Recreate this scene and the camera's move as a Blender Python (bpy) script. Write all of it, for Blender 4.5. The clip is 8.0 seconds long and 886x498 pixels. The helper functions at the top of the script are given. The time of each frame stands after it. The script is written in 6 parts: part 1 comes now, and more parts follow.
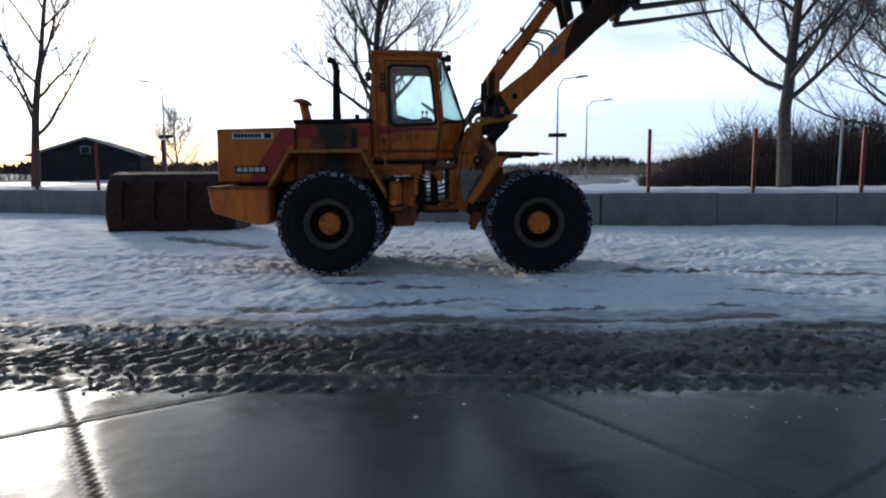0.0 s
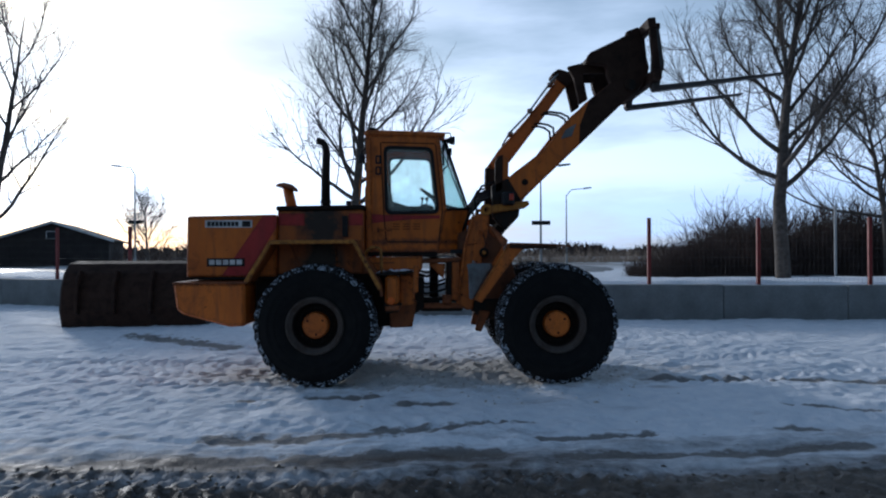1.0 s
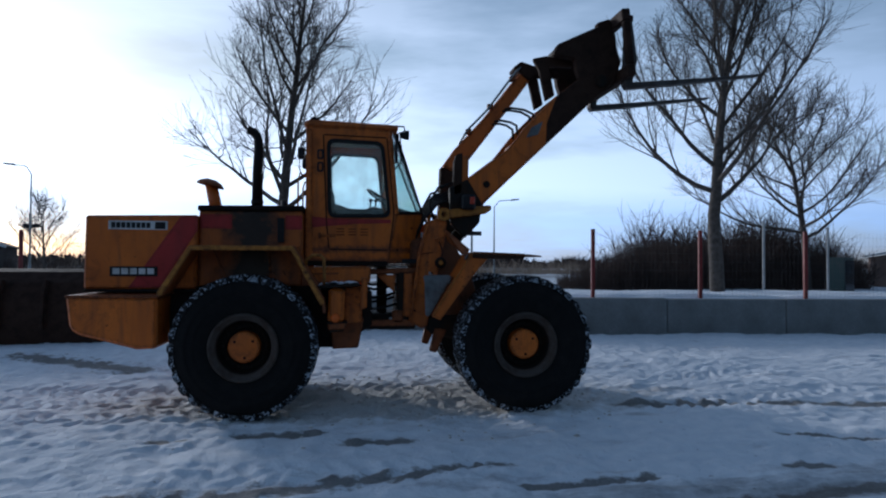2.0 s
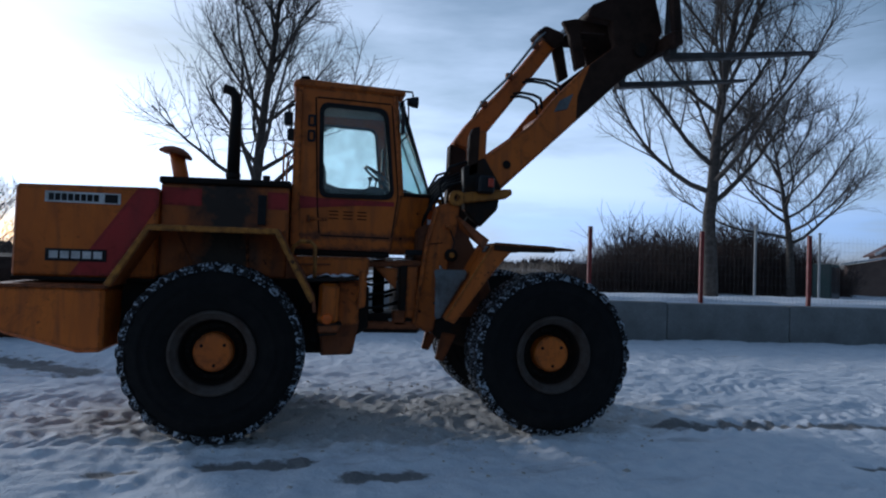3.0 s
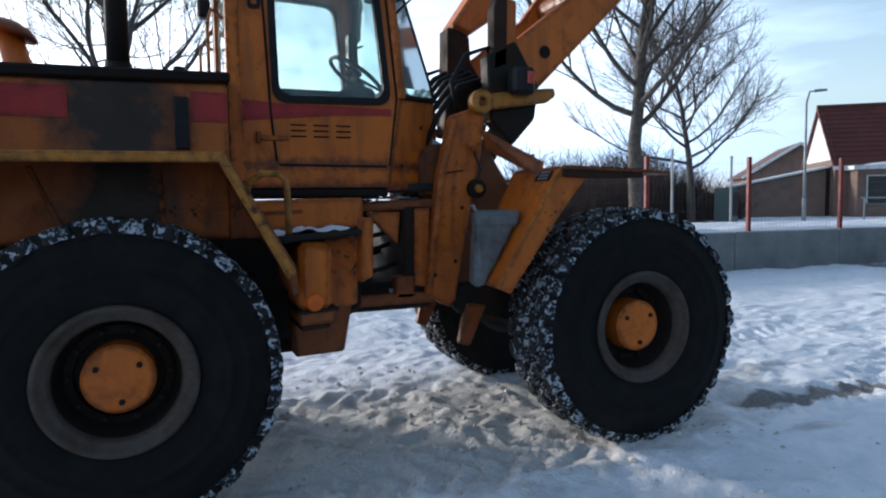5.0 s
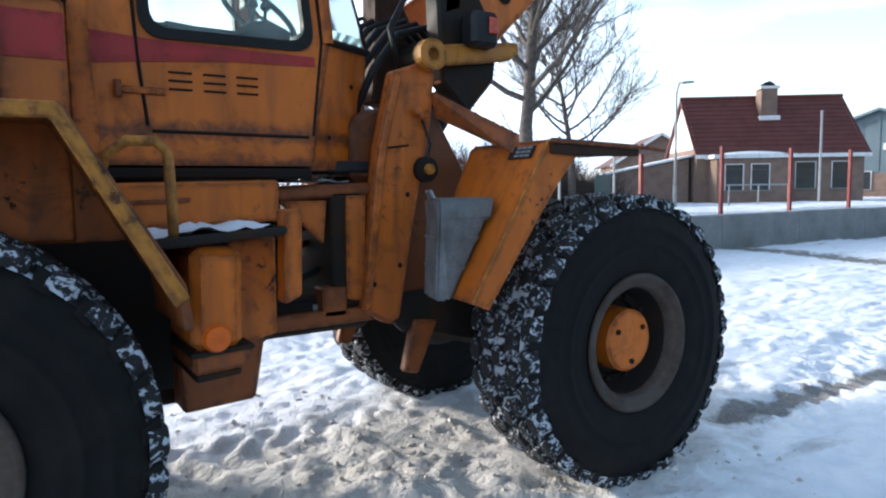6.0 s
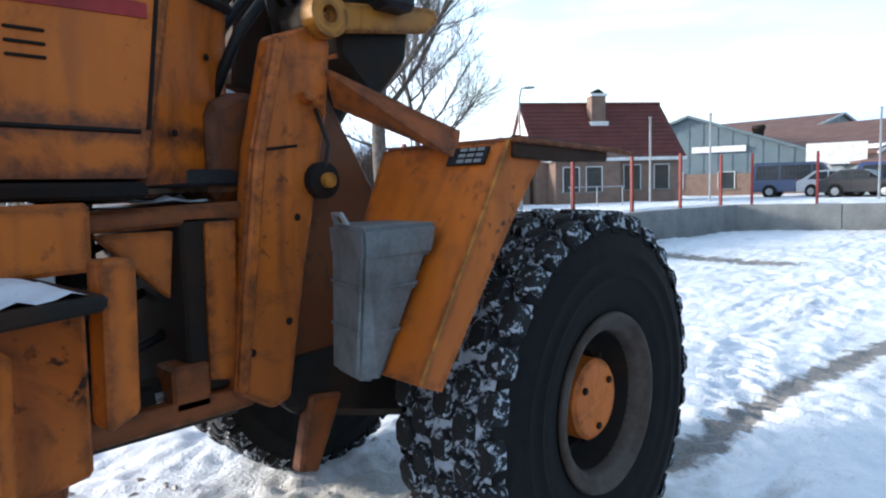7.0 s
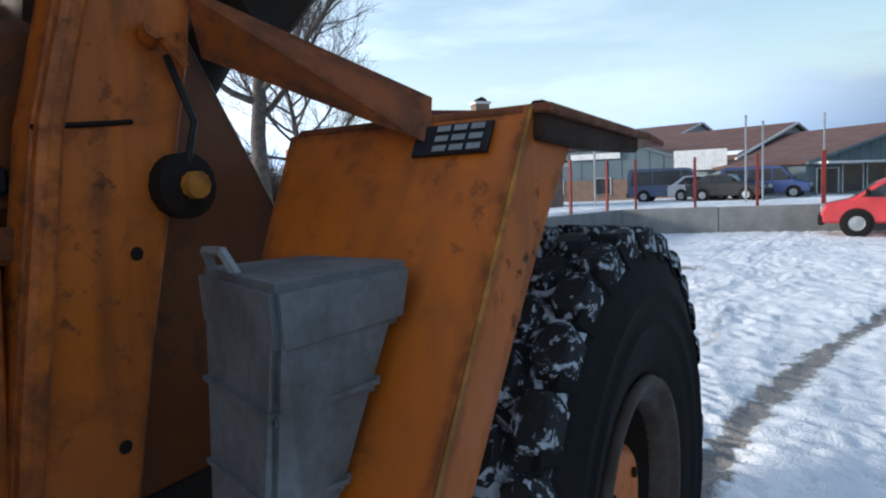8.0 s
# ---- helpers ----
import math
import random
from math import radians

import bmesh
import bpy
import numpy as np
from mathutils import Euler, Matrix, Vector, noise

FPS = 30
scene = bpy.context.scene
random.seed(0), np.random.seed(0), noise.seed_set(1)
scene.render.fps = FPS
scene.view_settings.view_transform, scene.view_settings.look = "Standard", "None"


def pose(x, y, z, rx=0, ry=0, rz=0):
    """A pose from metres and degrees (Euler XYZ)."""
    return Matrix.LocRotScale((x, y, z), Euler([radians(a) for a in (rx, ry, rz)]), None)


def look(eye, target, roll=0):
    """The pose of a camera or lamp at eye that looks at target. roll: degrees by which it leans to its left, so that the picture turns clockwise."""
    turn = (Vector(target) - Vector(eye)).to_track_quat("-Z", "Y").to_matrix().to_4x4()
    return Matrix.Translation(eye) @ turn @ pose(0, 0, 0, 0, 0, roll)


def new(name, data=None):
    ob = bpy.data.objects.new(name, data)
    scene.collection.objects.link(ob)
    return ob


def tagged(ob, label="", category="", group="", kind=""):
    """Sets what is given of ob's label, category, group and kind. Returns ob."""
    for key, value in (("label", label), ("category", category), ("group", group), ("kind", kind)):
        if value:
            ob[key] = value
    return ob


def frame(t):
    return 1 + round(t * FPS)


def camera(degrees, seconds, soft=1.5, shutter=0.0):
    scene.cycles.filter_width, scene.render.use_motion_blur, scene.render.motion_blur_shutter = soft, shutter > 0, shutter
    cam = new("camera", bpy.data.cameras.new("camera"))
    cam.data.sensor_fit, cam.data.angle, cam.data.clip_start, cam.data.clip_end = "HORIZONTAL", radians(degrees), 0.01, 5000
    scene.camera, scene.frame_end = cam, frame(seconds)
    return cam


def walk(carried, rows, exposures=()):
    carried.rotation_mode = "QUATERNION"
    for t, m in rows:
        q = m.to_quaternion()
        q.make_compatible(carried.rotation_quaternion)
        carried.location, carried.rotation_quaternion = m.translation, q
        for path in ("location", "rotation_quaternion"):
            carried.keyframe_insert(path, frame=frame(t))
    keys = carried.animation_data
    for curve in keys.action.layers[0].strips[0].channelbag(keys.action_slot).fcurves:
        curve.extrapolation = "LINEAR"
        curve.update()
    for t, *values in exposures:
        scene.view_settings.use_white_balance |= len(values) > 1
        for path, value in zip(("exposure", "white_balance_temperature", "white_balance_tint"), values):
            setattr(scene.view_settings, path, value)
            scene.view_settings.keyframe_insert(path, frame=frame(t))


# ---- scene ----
cam = camera(67.9, 8.0, soft=2.1)
PATH = [
    (0, (0.228, -10.029, 1.467), (0.204, -8.045, 1.22), -0.4),
    (0.5, (0.056, -9.457, 1.497), (0.157, -7.469, 1.299), -2.7),
    (1, (-0.148, -8.852, 1.56), (-0.091, -6.853, 1.571), -0.2),
    (1.5, (-0.328, -8.352, 1.584), (-0.106, -6.364, 1.609), 1.4),
    (2.8, (-0.639, -6.84, 1.482), (-0.297, -4.871, 1.558), 0.1),
    (3, (-0.702, -6.591, 1.491), (-0.307, -4.631, 1.531), 1.9),
    (3.5, (-0.905, -5.98, 1.462), (-0.35, -4.059, 1.425), 2.5),
    (4, (-1.05, -5.385, 1.467), (-0.558, -3.446, 1.465), 1.0),
    (4.5, (-1.163, -4.841, 1.466), (-0.519, -2.947, 1.458), -1.7),
    (4.7, (-1.204, -4.612, 1.474), (-0.511, -2.739, 1.378), -1.3),
    (5.8, (-1.155, -3.391, 1.463), (-0.142, -1.676, 1.286), -0.8),
    (6, (-1.099, -3.188, 1.466), (0.001, -1.528, 1.283), -0.8),
    (6.5, (-0.91, -2.699, 1.489), (0.357, -1.157, 1.361), 0.9),
    (7, (-0.754, -2.272, 1.521), (0.708, -0.92, 1.339), -1.5),
    (7.5, (-0.462, -1.896, 1.523), (1.102, -0.661, 1.356), -0.8),
    (8, (-0.175, -1.54, 1.525), (1.503, -0.464, 1.358), -2.3),
]
EXPO = [(0.0, 0.0, 5600, 10), (1.5, -0.4, 5000, 10), (3.0, -0.5, 5000, 10), (3.6, -0.25, 5000, 10), (4.7, 0.45, 5400, 10), (5.8, 1.5, 5700, 10), (6.5, 1.7, 5800, 10), (7.5, 1.35, 5800, 10), (8.0, 1.0, 5800, 10)]
walk(cam, [(t, look(eye, target, roll)) for t, eye, target, roll in PATH], EXPO)

# ---- sky and sun ----
SUN_AZ, SUN_EL = radians(-34), radians(13)      # azimuth from +y towards +x
sun_dir = Vector((math.sin(SUN_AZ) * math.cos(SUN_EL), math.cos(SUN_AZ) * math.cos(SUN_EL), math.sin(SUN_EL)))


world = bpy.data.worlds.new("winter_sky")
scene.world = world
world.use_nodes = True


def build_sky():
    nt = world.node_tree
    nt.nodes.clear()
    N, L = nt.nodes.new, nt.links.new
    out, bg = N("ShaderNodeOutputWorld"), N("ShaderNodeBackground")
    sky = N("ShaderNodeTexSky")
    sky.sky_type, sky.sun_disc = "NISHITA", False
    sky.sun_elevation, sky.sun_rotation = SUN_EL, SUN_AZ
    sky.dust_density, sky.air_density = 1.0, 1.3
    co = N("ShaderNodeTexCoord")
    # thin cloud sheet, stretched towards the horizon
    mp = N("ShaderNodeMapping")
    mp.inputs["Scale"].default_value = (1.0, 1.0, 4.5)
    L(co.outputs["Generated"], mp.inputs["Vector"])
    cl = N("ShaderNodeTexNoise")
    cl.inputs["Scale"].default_value, cl.inputs["Detail"].default_value, cl.inputs["Roughness"].default_value = 1.7, 6, 0.55
    L(mp.outputs[0], cl.inputs["Vector"])
    ramp = N("ShaderNodeValToRGB")
    ramp.color_ramp.elements[0].position, ramp.color_ramp.elements[1].position = 0.40, 0.57
    L(cl.outputs["Fac"], ramp.inputs["Fac"])
    # cloud brightness grows towards the veiled sun
    dot = N("ShaderNodeVectorMath")
    dot.operation = "DOT_PRODUCT"
    nrm = N("ShaderNodeVectorMath")
    nrm.operation = "NORMALIZE"
    L(co.outputs["Generated"], nrm.inputs[0])
    L(nrm.outputs[0], dot.inputs[0])
    dot.inputs[1].default_value = sun_dir
    mr = N("ShaderNodeMapRange")
    mr.inputs["From Min"].default_value, mr.inputs["From Max"].default_value = -1.0, 1.0
    L(dot.outputs["Value"], mr.inputs["Value"])
    glow = N("ShaderNodeValToRGB")
    # the brighter the nearer to the sun
    stops = ((0.0, (0.02, 0.026, 0.037)), (0.16, (0.035, 0.045, 0.06)), (0.30, (0.15, 0.18, 0.21)), (0.60, (0.30, 0.345, 0.40)), (0.85, (0.52, 0.55, 0.58)), (0.95, (0.70, 0.70, 0.70)), (1.0, (1.0, 0.97, 0.92)))
    while len(glow.color_ramp.elements) < len(stops):
        glow.color_ramp.elements.new(0.5)
    for e, (p, c) in zip(glow.color_ramp.elements, stops):
        e.position, e.color = p, (*c, 1)
    L(mr.outputs[0], glow.inputs["Fac"])
    # the veil thins overhead
    sz = N("ShaderNodeSeparateXYZ")
    L(nrm.outputs[0], sz.inputs[0])
    thin = N("ShaderNodeMapRange")
    for key, v in (("From Min", 0.08), ("From Max", 0.75), ("To Min", 26.0), ("To Max", 6.0)):
        thin.inputs[key].default_value = v
    L(sz.outputs[2], thin.inputs["Value"])
    cc = N("ShaderNodeVectorMath")
    cc.operation = "SCALE"
    L(thin.outputs[0], cc.inputs["Scale"])
    # a ragged blue-grey cloud bank low over the horizon
    wavy = N("ShaderNodeMath")
    wavy.operation = "MULTIPLY_ADD"
    wavy.inputs[1].default_value = 0.10
    L(cl.outputs["Fac"], wavy.inputs[0])
    L(sz.outputs[2], wavy.inputs[2])
    bank = N("ShaderNodeValToRGB")
    bank.color_ramp.elements[0].position, bank.color_ramp.elements[0].color = 0.125, (0.72, 0.79, 0.88, 1)
    bank.color_ramp.elements[1].position, bank.color_ramp.elements[1].color = 0.175, (1, 1, 1, 1)
    L(wavy.outputs[0], bank.inputs["Fac"])
    shade = N("ShaderNodeVectorMath")
    shade.operation = "MULTIPLY"
    L(glow.outputs["Color"], shade.inputs[0])
    L(bank.outputs["Color"], shade.inputs[1])
    L(shade.outputs[0], cc.inputs[0])
    mix = N("ShaderNodeMix")
    mix.data_type = "RGBA"
    cm = N("ShaderNodeMath")
    cm.operation = "MULTIPLY_ADD"
    cm.inputs[1].default_value, cm.inputs[2].default_value = 0.72, 0.28
    L(ramp.outputs["Color"], cm.inputs[0])
    rift = N("ShaderNodeMapRange")
    for key, v in (("From Min", 0.14), ("From Max", 0.42), ("To Min", 1.0), ("To Max", 0.55)):
        rift.inputs[key].default_value = v
    L(sz.outputs[2], rift.inputs["Value"])
    cover = N("ShaderNodeMath")
    cover.operation = "MULTIPLY"
    L(cm.outputs[0], cover.inputs[0])
    L(rift.outputs[0], cover.inputs[1])
    L(cover.outputs[0], mix.inputs["Factor"])
    blue = N("ShaderNodeVectorMath")
    blue.operation = "SCALE"
    blue.inputs["Scale"].default_value = 1.15
    L(sky.outputs[0], blue.inputs[0])
    L(blue.outputs[0], mix.inputs["A"])
    L(cc.outputs[0], mix.inputs["B"])
    L(mix.outputs["Result"], bg.inputs["Color"])
    bg.inputs["Strength"].default_value = 0.10
    L(bg.outputs[0], out.inputs[0])


build_sky()
sun = new("sun", bpy.data.lights.new("sun", "SUN"))
sun.data.energy, sun.data.angle, sun.data.color = 2.2, radians(7), (1.0, 0.86, 0.68)
sun.matrix_world = look((0, 0, 0), -sun_dir)


# ---- materials ----
def noise_node(nt, scale, detail=5, rough=0.55, co=None, dist=0.0):
    n = nt.nodes.new("ShaderNodeTexNoise")
    n.inputs["Scale"].default_value, n.inputs["Detail"].default_value = scale, detail
    n.inputs["Roughness"].default_value, n.inputs["Distortion"].default_value = rough, dist
    if co is None:
        co = nt.nodes.new("ShaderNodeNewGeometry").outputs["Position"]
    nt.links.new(co, n.inputs["Vector"])
    return n.outputs["Fac"]


def ramp_node(nt, fac, stops):
    r = nt.nodes.new("ShaderNodeValToRGB")
    while len(r.color_ramp.elements) < len(stops):
        r.color_ramp.elements.new(0.5)
    for e, (p, c) in zip(r.color_ramp.elements, stops):
        e.position = p
        e.color = (*c, 1) if isinstance(c, tuple) else (c, c, c, 1)
    nt.links.new(fac, r.inputs["Fac"])
    return r.outputs["Color"]


def mix_node(nt, fac, a, b):
    m = nt.nodes.new("ShaderNodeMix")
    m.data_type = "RGBA"
    for key, v in (("Factor", fac), ("A", a), ("B", b)):
        if isinstance(v, (tuple, float, int)):
            m.inputs[key].default_value = (*v, 1) if isinstance(v, tuple) else v
        else:
            nt.links.new(v, m.inputs[key])
    return m.outputs["Result"]


def math_node(nt, op, a, b=0.0):
    m = nt.nodes.new("ShaderNodeMath")
    m.operation = op
    for k, v in ((0, a), (1, b)):
        if isinstance(v, (float, int)):
            m.inputs[k].default_value = v
        else:
            nt.links.new(v, m.inputs[k])
    return m.outputs[0]


def base_mat(name):
    m = bpy.data.materials.new(name)
    m.use_nodes = True
    return m, m.node_tree, m.node_tree.nodes["Principled BSDF"]


def bump_to(nt, bsdf, height, strength=0.3, dist=0.01):
    b = nt.nodes.new("ShaderNodeBump")
    b.inputs["Strength"].default_value, b.inputs["Distance"].default_value = strength, dist
    nt.links.new(height, b.inputs["Height"])
    nt.links.new(b.outputs[0], bsdf.inputs["Normal"])


def worn(name, color, dirt, scale=3.0, dirt_at=(0.45, 0.75), rough=(0.45, 0.8), grain=60, bump=0.15, metal=0.0, amount=1.0):
    """A surface of one colour with patches of a second, at two scales, and fine grain."""
    m, nt, bs = base_mat(name)
    co = nt.nodes.new("ShaderNodeTexCoord").outputs["Object"]
    big = noise_node(nt, scale, 7, 0.62, co)
    fine = noise_node(nt, grain, 3, 0.6, co)
    mask = ramp_node(nt, big, [(dirt_at[0], 0.0), (dirt_at[1], amount)])
    shade = ramp_node(nt, fine, [(0.3, tuple(c * 0.82 for c in color)), (0.7, tuple(min(1, c * 1.12) for c in color))])
    nt.links.new(mix_node(nt, mask, shade, dirt), bs.inputs["Base Color"])
    nt.links.new(ramp_node(nt, big, [(0.3, rough[0]), (0.7, rough[1])]), bs.inputs["Roughness"])
    bs.inputs["Metallic"].default_value = metal
    if max(color) < 0.06:
        bs.inputs["Specular IOR Level"].default_value = 0.22
    bump_to(nt, bs, fine, bump, 0.004)
    return m


def painted(name, color, rust=(0.060, 0.024, 0.011), wear=0.62, dirt=1.0):
    """Old machine paint: sun-faded, with run-down grime, oily stains, rust spots and scuffed edges."""
    m, nt, bs = base_mat(name)
    co = nt.nodes.new("ShaderNodeNewGeometry").outputs["Position"]
    mp = nt.nodes.new("ShaderNodeMapping")
    mp.inputs["Scale"].default_value = (7, 7, 0.9)
    nt.links.new(co, mp.inputs["Vector"])
    streak = noise_node(nt, 1.5, 3, 0.5, mp.outputs[0], 0.6)
    patch = noise_node(nt, 1.7, 7, 0.62, co)
    stain = noise_node(nt, 4.3, 8, 0.68, co, 0.8)
    spots = noise_node(nt, 19, 5, 0.62, co)
    fine = noise_node(nt, 110, 2, 0.5, co)
    faded = ramp_node(nt, patch, [(0.3, tuple(c * 0.78 for c in color)), (0.72, (min(1, color[0] * 1.12), color[1] * 1.22, color[2] * 1.6))])
    # run-down grime gathers where the broad stains are
    grime = math_node(nt, "MULTIPLY", ramp_node(nt, streak, [(0.46, 0.0), (0.78, min(1.0, 0.75 * dirt))]), ramp_node(nt, patch, [(0.36, 0.15), (0.62, 1.0)]))
    c1 = mix_node(nt, grime, faded, tuple(0.26 * c + 0.012 for c in color))
    oil = ramp_node(nt, stain, [(0.53, 0.0), (0.78, min(1.0, 0.72 * dirt))])
    c1 = mix_node(nt, oil, c1, (0.040, 0.020, 0.010))
    sm = math_node(nt, "MULTIPLY", ramp_node(nt, spots, [(wear, 0.0), (wear + 0.05, 1.0)]), ramp_node(nt, patch, [(0.46, 0.1), (0.64, 1.0)]))
    # edges: chipped paint, rust and caked dirt
    bev = nt.nodes.new("ShaderNodeBevel")
    bev.samples = 4
    bev.inputs["Radius"].default_value = 0.042
    dp = nt.nodes.new("ShaderNodeVectorMath")
    dp.operation = "DOT_PRODUCT"
    nt.links.new(bev.outputs[0], dp.inputs[0])
    nt.links.new(nt.nodes.new("ShaderNodeNewGeometry").outputs["Normal"], dp.inputs[1])
    near_edge = ramp_node(nt, math_node(nt, "SUBTRACT", 1.0, dp.outputs["Value"]), [(0.0, 0.0), (0.10, 1.0)])
    chip = math_node(nt, "MULTIPLY", near_edge, ramp_node(nt, spots, [(0.38, 0.08), (0.56, 0.95)]))
    sm = math_node(nt, "MAXIMUM", sm, chip)
    c2 = mix_node(nt, sm, c1, rust)
    nt.links.new(c2, bs.inputs["Base Color"])
    nt.links.new(mix_node(nt, sm, ramp_node(nt, stain, [(0.3, 0.36), (0.7, 0.7)]), (0.92, 0.92, 0.92)), bs.inputs["Roughness"])
    bump_to(nt, bs, math_node(nt, "ADD", math_node(nt, "MULTIPLY", sm, -0.6), math_node(nt, "ADD", math_node(nt, "MULTIPLY", fine, 0.2), math_node(nt, "MULTIPLY", patch, 0.8))), 0.3, 0.006)
    return m


ORANGE = painted("orange_paint", (0.61, 0.138, 0.004), wear=0.63, dirt=1.15)
YELLOW = painted("faded_yellow_paint", (0.52, 0.195, 0.013), wear=0.59, dirt=1.2)
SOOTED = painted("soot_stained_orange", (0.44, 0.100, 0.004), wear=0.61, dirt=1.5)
STAINED = painted("stained_orange_plate", (0.55, 0.127, 0.005), wear=0.58, dirt=1.6)


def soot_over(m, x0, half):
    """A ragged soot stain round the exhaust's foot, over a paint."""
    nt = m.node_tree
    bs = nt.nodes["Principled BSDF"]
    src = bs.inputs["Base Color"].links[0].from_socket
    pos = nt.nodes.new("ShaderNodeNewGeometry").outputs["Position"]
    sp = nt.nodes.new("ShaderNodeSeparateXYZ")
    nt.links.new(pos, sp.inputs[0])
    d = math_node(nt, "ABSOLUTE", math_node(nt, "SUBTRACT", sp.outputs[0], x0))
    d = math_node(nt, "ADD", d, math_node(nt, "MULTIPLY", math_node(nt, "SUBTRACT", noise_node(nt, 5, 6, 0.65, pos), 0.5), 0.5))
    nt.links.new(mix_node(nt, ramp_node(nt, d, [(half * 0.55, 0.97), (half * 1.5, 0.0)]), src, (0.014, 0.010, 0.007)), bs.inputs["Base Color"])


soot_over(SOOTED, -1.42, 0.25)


def rust_band(m, z0, half):
    """Blistered rust that creeps up from a seam at height z0."""
    nt = m.node_tree
    bs = nt.nodes["Principled BSDF"]
    src = bs.inputs["Base Color"].links[0].from_socket
    pos = nt.nodes.new("ShaderNodeNewGeometry").outputs["Position"]
    sp = nt.nodes.new("ShaderNodeSeparateXYZ")
    nt.links.new(pos, sp.inputs[0])
    d = math_node(nt, "ABSOLUTE", math_node(nt, "SUBTRACT", sp.outputs[2], z0))
    ragged = noise_node(nt, 9, 7, 0.7, pos, 0.6)
    d = math_node(nt, "ADD", d, math_node(nt, "MULTIPLY", math_node(nt, "SUBTRACT", ragged, 0.5), 4.2 * half))
    tone = ramp_node(nt, noise_node(nt, 40, 4, 0.6, pos), [(0.35, (0.045, 0.014, 0.006)), (0.65, (0.17, 0.045, 0.014))])
    nt.links.new(mix_node(nt, ramp_node(nt, d, [(half * 0.1, 0.85), (half * 1.1, 0.0)]), src, tone), bs.inputs["Base Color"])


CABPAINT = painted("cab_orange_paint", (0.61, 0.138, 0.004), wear=0.64, dirt=1.1)
rust_band(CABPAINT, 1.70, 0.045)
rust_band(CABPAINT, 1.57, 0.05)
RED = painted("red_stripe_paint", (0.42, 0.022, 0.018))
# rusty orange with a darkened base that also stands for shade on inner parts
RUST_SHADE = painted("rust_and_shade_orange_steel", (0.29, 0.070, 0.007), wear=0.56, dirt=1.4)
# oil-stained rust, its base darkened to put the recess's shade into the colour
OILY_SHADE = painted("oily_rust_and_shade_plate", (0.17, 0.045, 0.007), wear=0.54, dirt=1.9)
# near-black for sooty parts, and for shade painted in wheel wells and dishes
SOOT_SHADE = worn("soot_and_shade_steel", (0.011, 0.009, 0.008), (0.028, 0.015, 0.009), 6, rough=(0.6, 0.95))
# greasy steel; its near-black also carries the shade of the centre hollow
DARKSTEEL = worn("dark_greasy_shade_steel", (0.016, 0.013, 0.011), (0.046, 0.022, 0.011), 5, rough=(0.5, 0.9))
CARRIAGE = worn("rusty_brown_steel", (0.042, 0.021, 0.013), (0.018, 0.012, 0.010), 6, rough=(0.6, 0.95))
FORKSTEEL = worn("worn_fork_steel", (0.085, 0.08, 0.078), (0.05, 0.035, 0.028), 7, rough=(0.4, 0.7), metal=0.5)
RUBBER = worn("weathered_tyre_rubber", (0.0075, 0.0075, 0.008), (0.030, 0.027, 0.025), 6, (0.46, 0.78), rough=(0.75, 0.97), grain=26, bump=0.4, amount=0.6)
RIMSTEEL = worn("rusty_grey_rim", (0.060, 0.045, 0.036), (0.040, 0.023, 0.014), 8, rough=(0.6, 0.9))
HOSE = worn("black_hose", (0.012, 0.012, 0.013), (0.03, 0.028, 0.026), 9, rough=(0.4, 0.7))
CHROME = worn("cylinder_rod", (0.55, 0.55, 0.56), (0.25, 0.22, 0.2), 9, rough=(0.15, 0.4), metal=0.9)
GREYBOX = worn("grey_plastic_box", (0.17, 0.185, 0.195), (0.08, 0.075, 0.07), 7, (0.42, 0.75), rough=(0.5, 0.8))
WHITEPLATE = worn("white_plate", (0.75, 0.75, 0.75), (0.35, 0.33, 0.3), 6)
BLACKPLATE = worn("black_plate", (0.012, 0.012, 0.016), (0.04, 0.04, 0.04), 6, rough=(0.3, 0.6))
SEATMAT = worn("dark_cab_lining", (0.02, 0.021, 0.024), (0.05, 0.05, 0.05), 6)
CONCRETE = worn("grey_concrete", (0.215, 0.225, 0.225), (0.11, 0.115, 0.115), 1.6, (0.35, 0.8), rough=(0.8, 0.95), grain=40, bump=0.35)
REDPOST = painted("red_post_paint", (0.20, 0.012, 0.011), wear=0.66)
WIRE = worn("dull_fence_wire", (0.10, 0.10, 0.10), (0.07, 0.06, 0.06), 4, rough=(0.6, 0.8))
GALV = worn("galvanised_steel", (0.33, 0.35, 0.36), (0.22, 0.23, 0.24), 4, rough=(0.4, 0.6), metal=0.5)
POLEPAINT = worn("dull_white_pole_paint", (0.36, 0.37, 0.38), (0.25, 0.25, 0.25), 3)
WHITEPAINT = worn("white_paint", (0.72, 0.73, 0.74), (0.5, 0.5, 0.5), 3)
BARK = worn("grey_bark", (0.105, 0.089, 0.076), (0.055, 0.045, 0.039), 9, (0.4, 0.65), rough=(0.85, 0.98), grain=35, bump=0.8)
BRUSH = worn("bare_thicket_twigs", (0.062, 0.040, 0.034), (0.034, 0.024, 0.021), 2, rough=(0.9, 1.0))
BRICK = worn("brown_brick", (0.20, 0.135, 0.105), (0.13, 0.09, 0.075), 2.5, rough=(0.85, 0.95))
ROOFTILE = worn("red_clay_tiles", (0.115, 0.030, 0.024), (0.075, 0.024, 0.020), 1.2, rough=(0.6, 0.85))
ROOFDARK = worn("brown_sheet_roof", (0.13, 0.065, 0.05), (0.09, 0.05, 0.045), 1.0, rough=(0.6, 0.85))
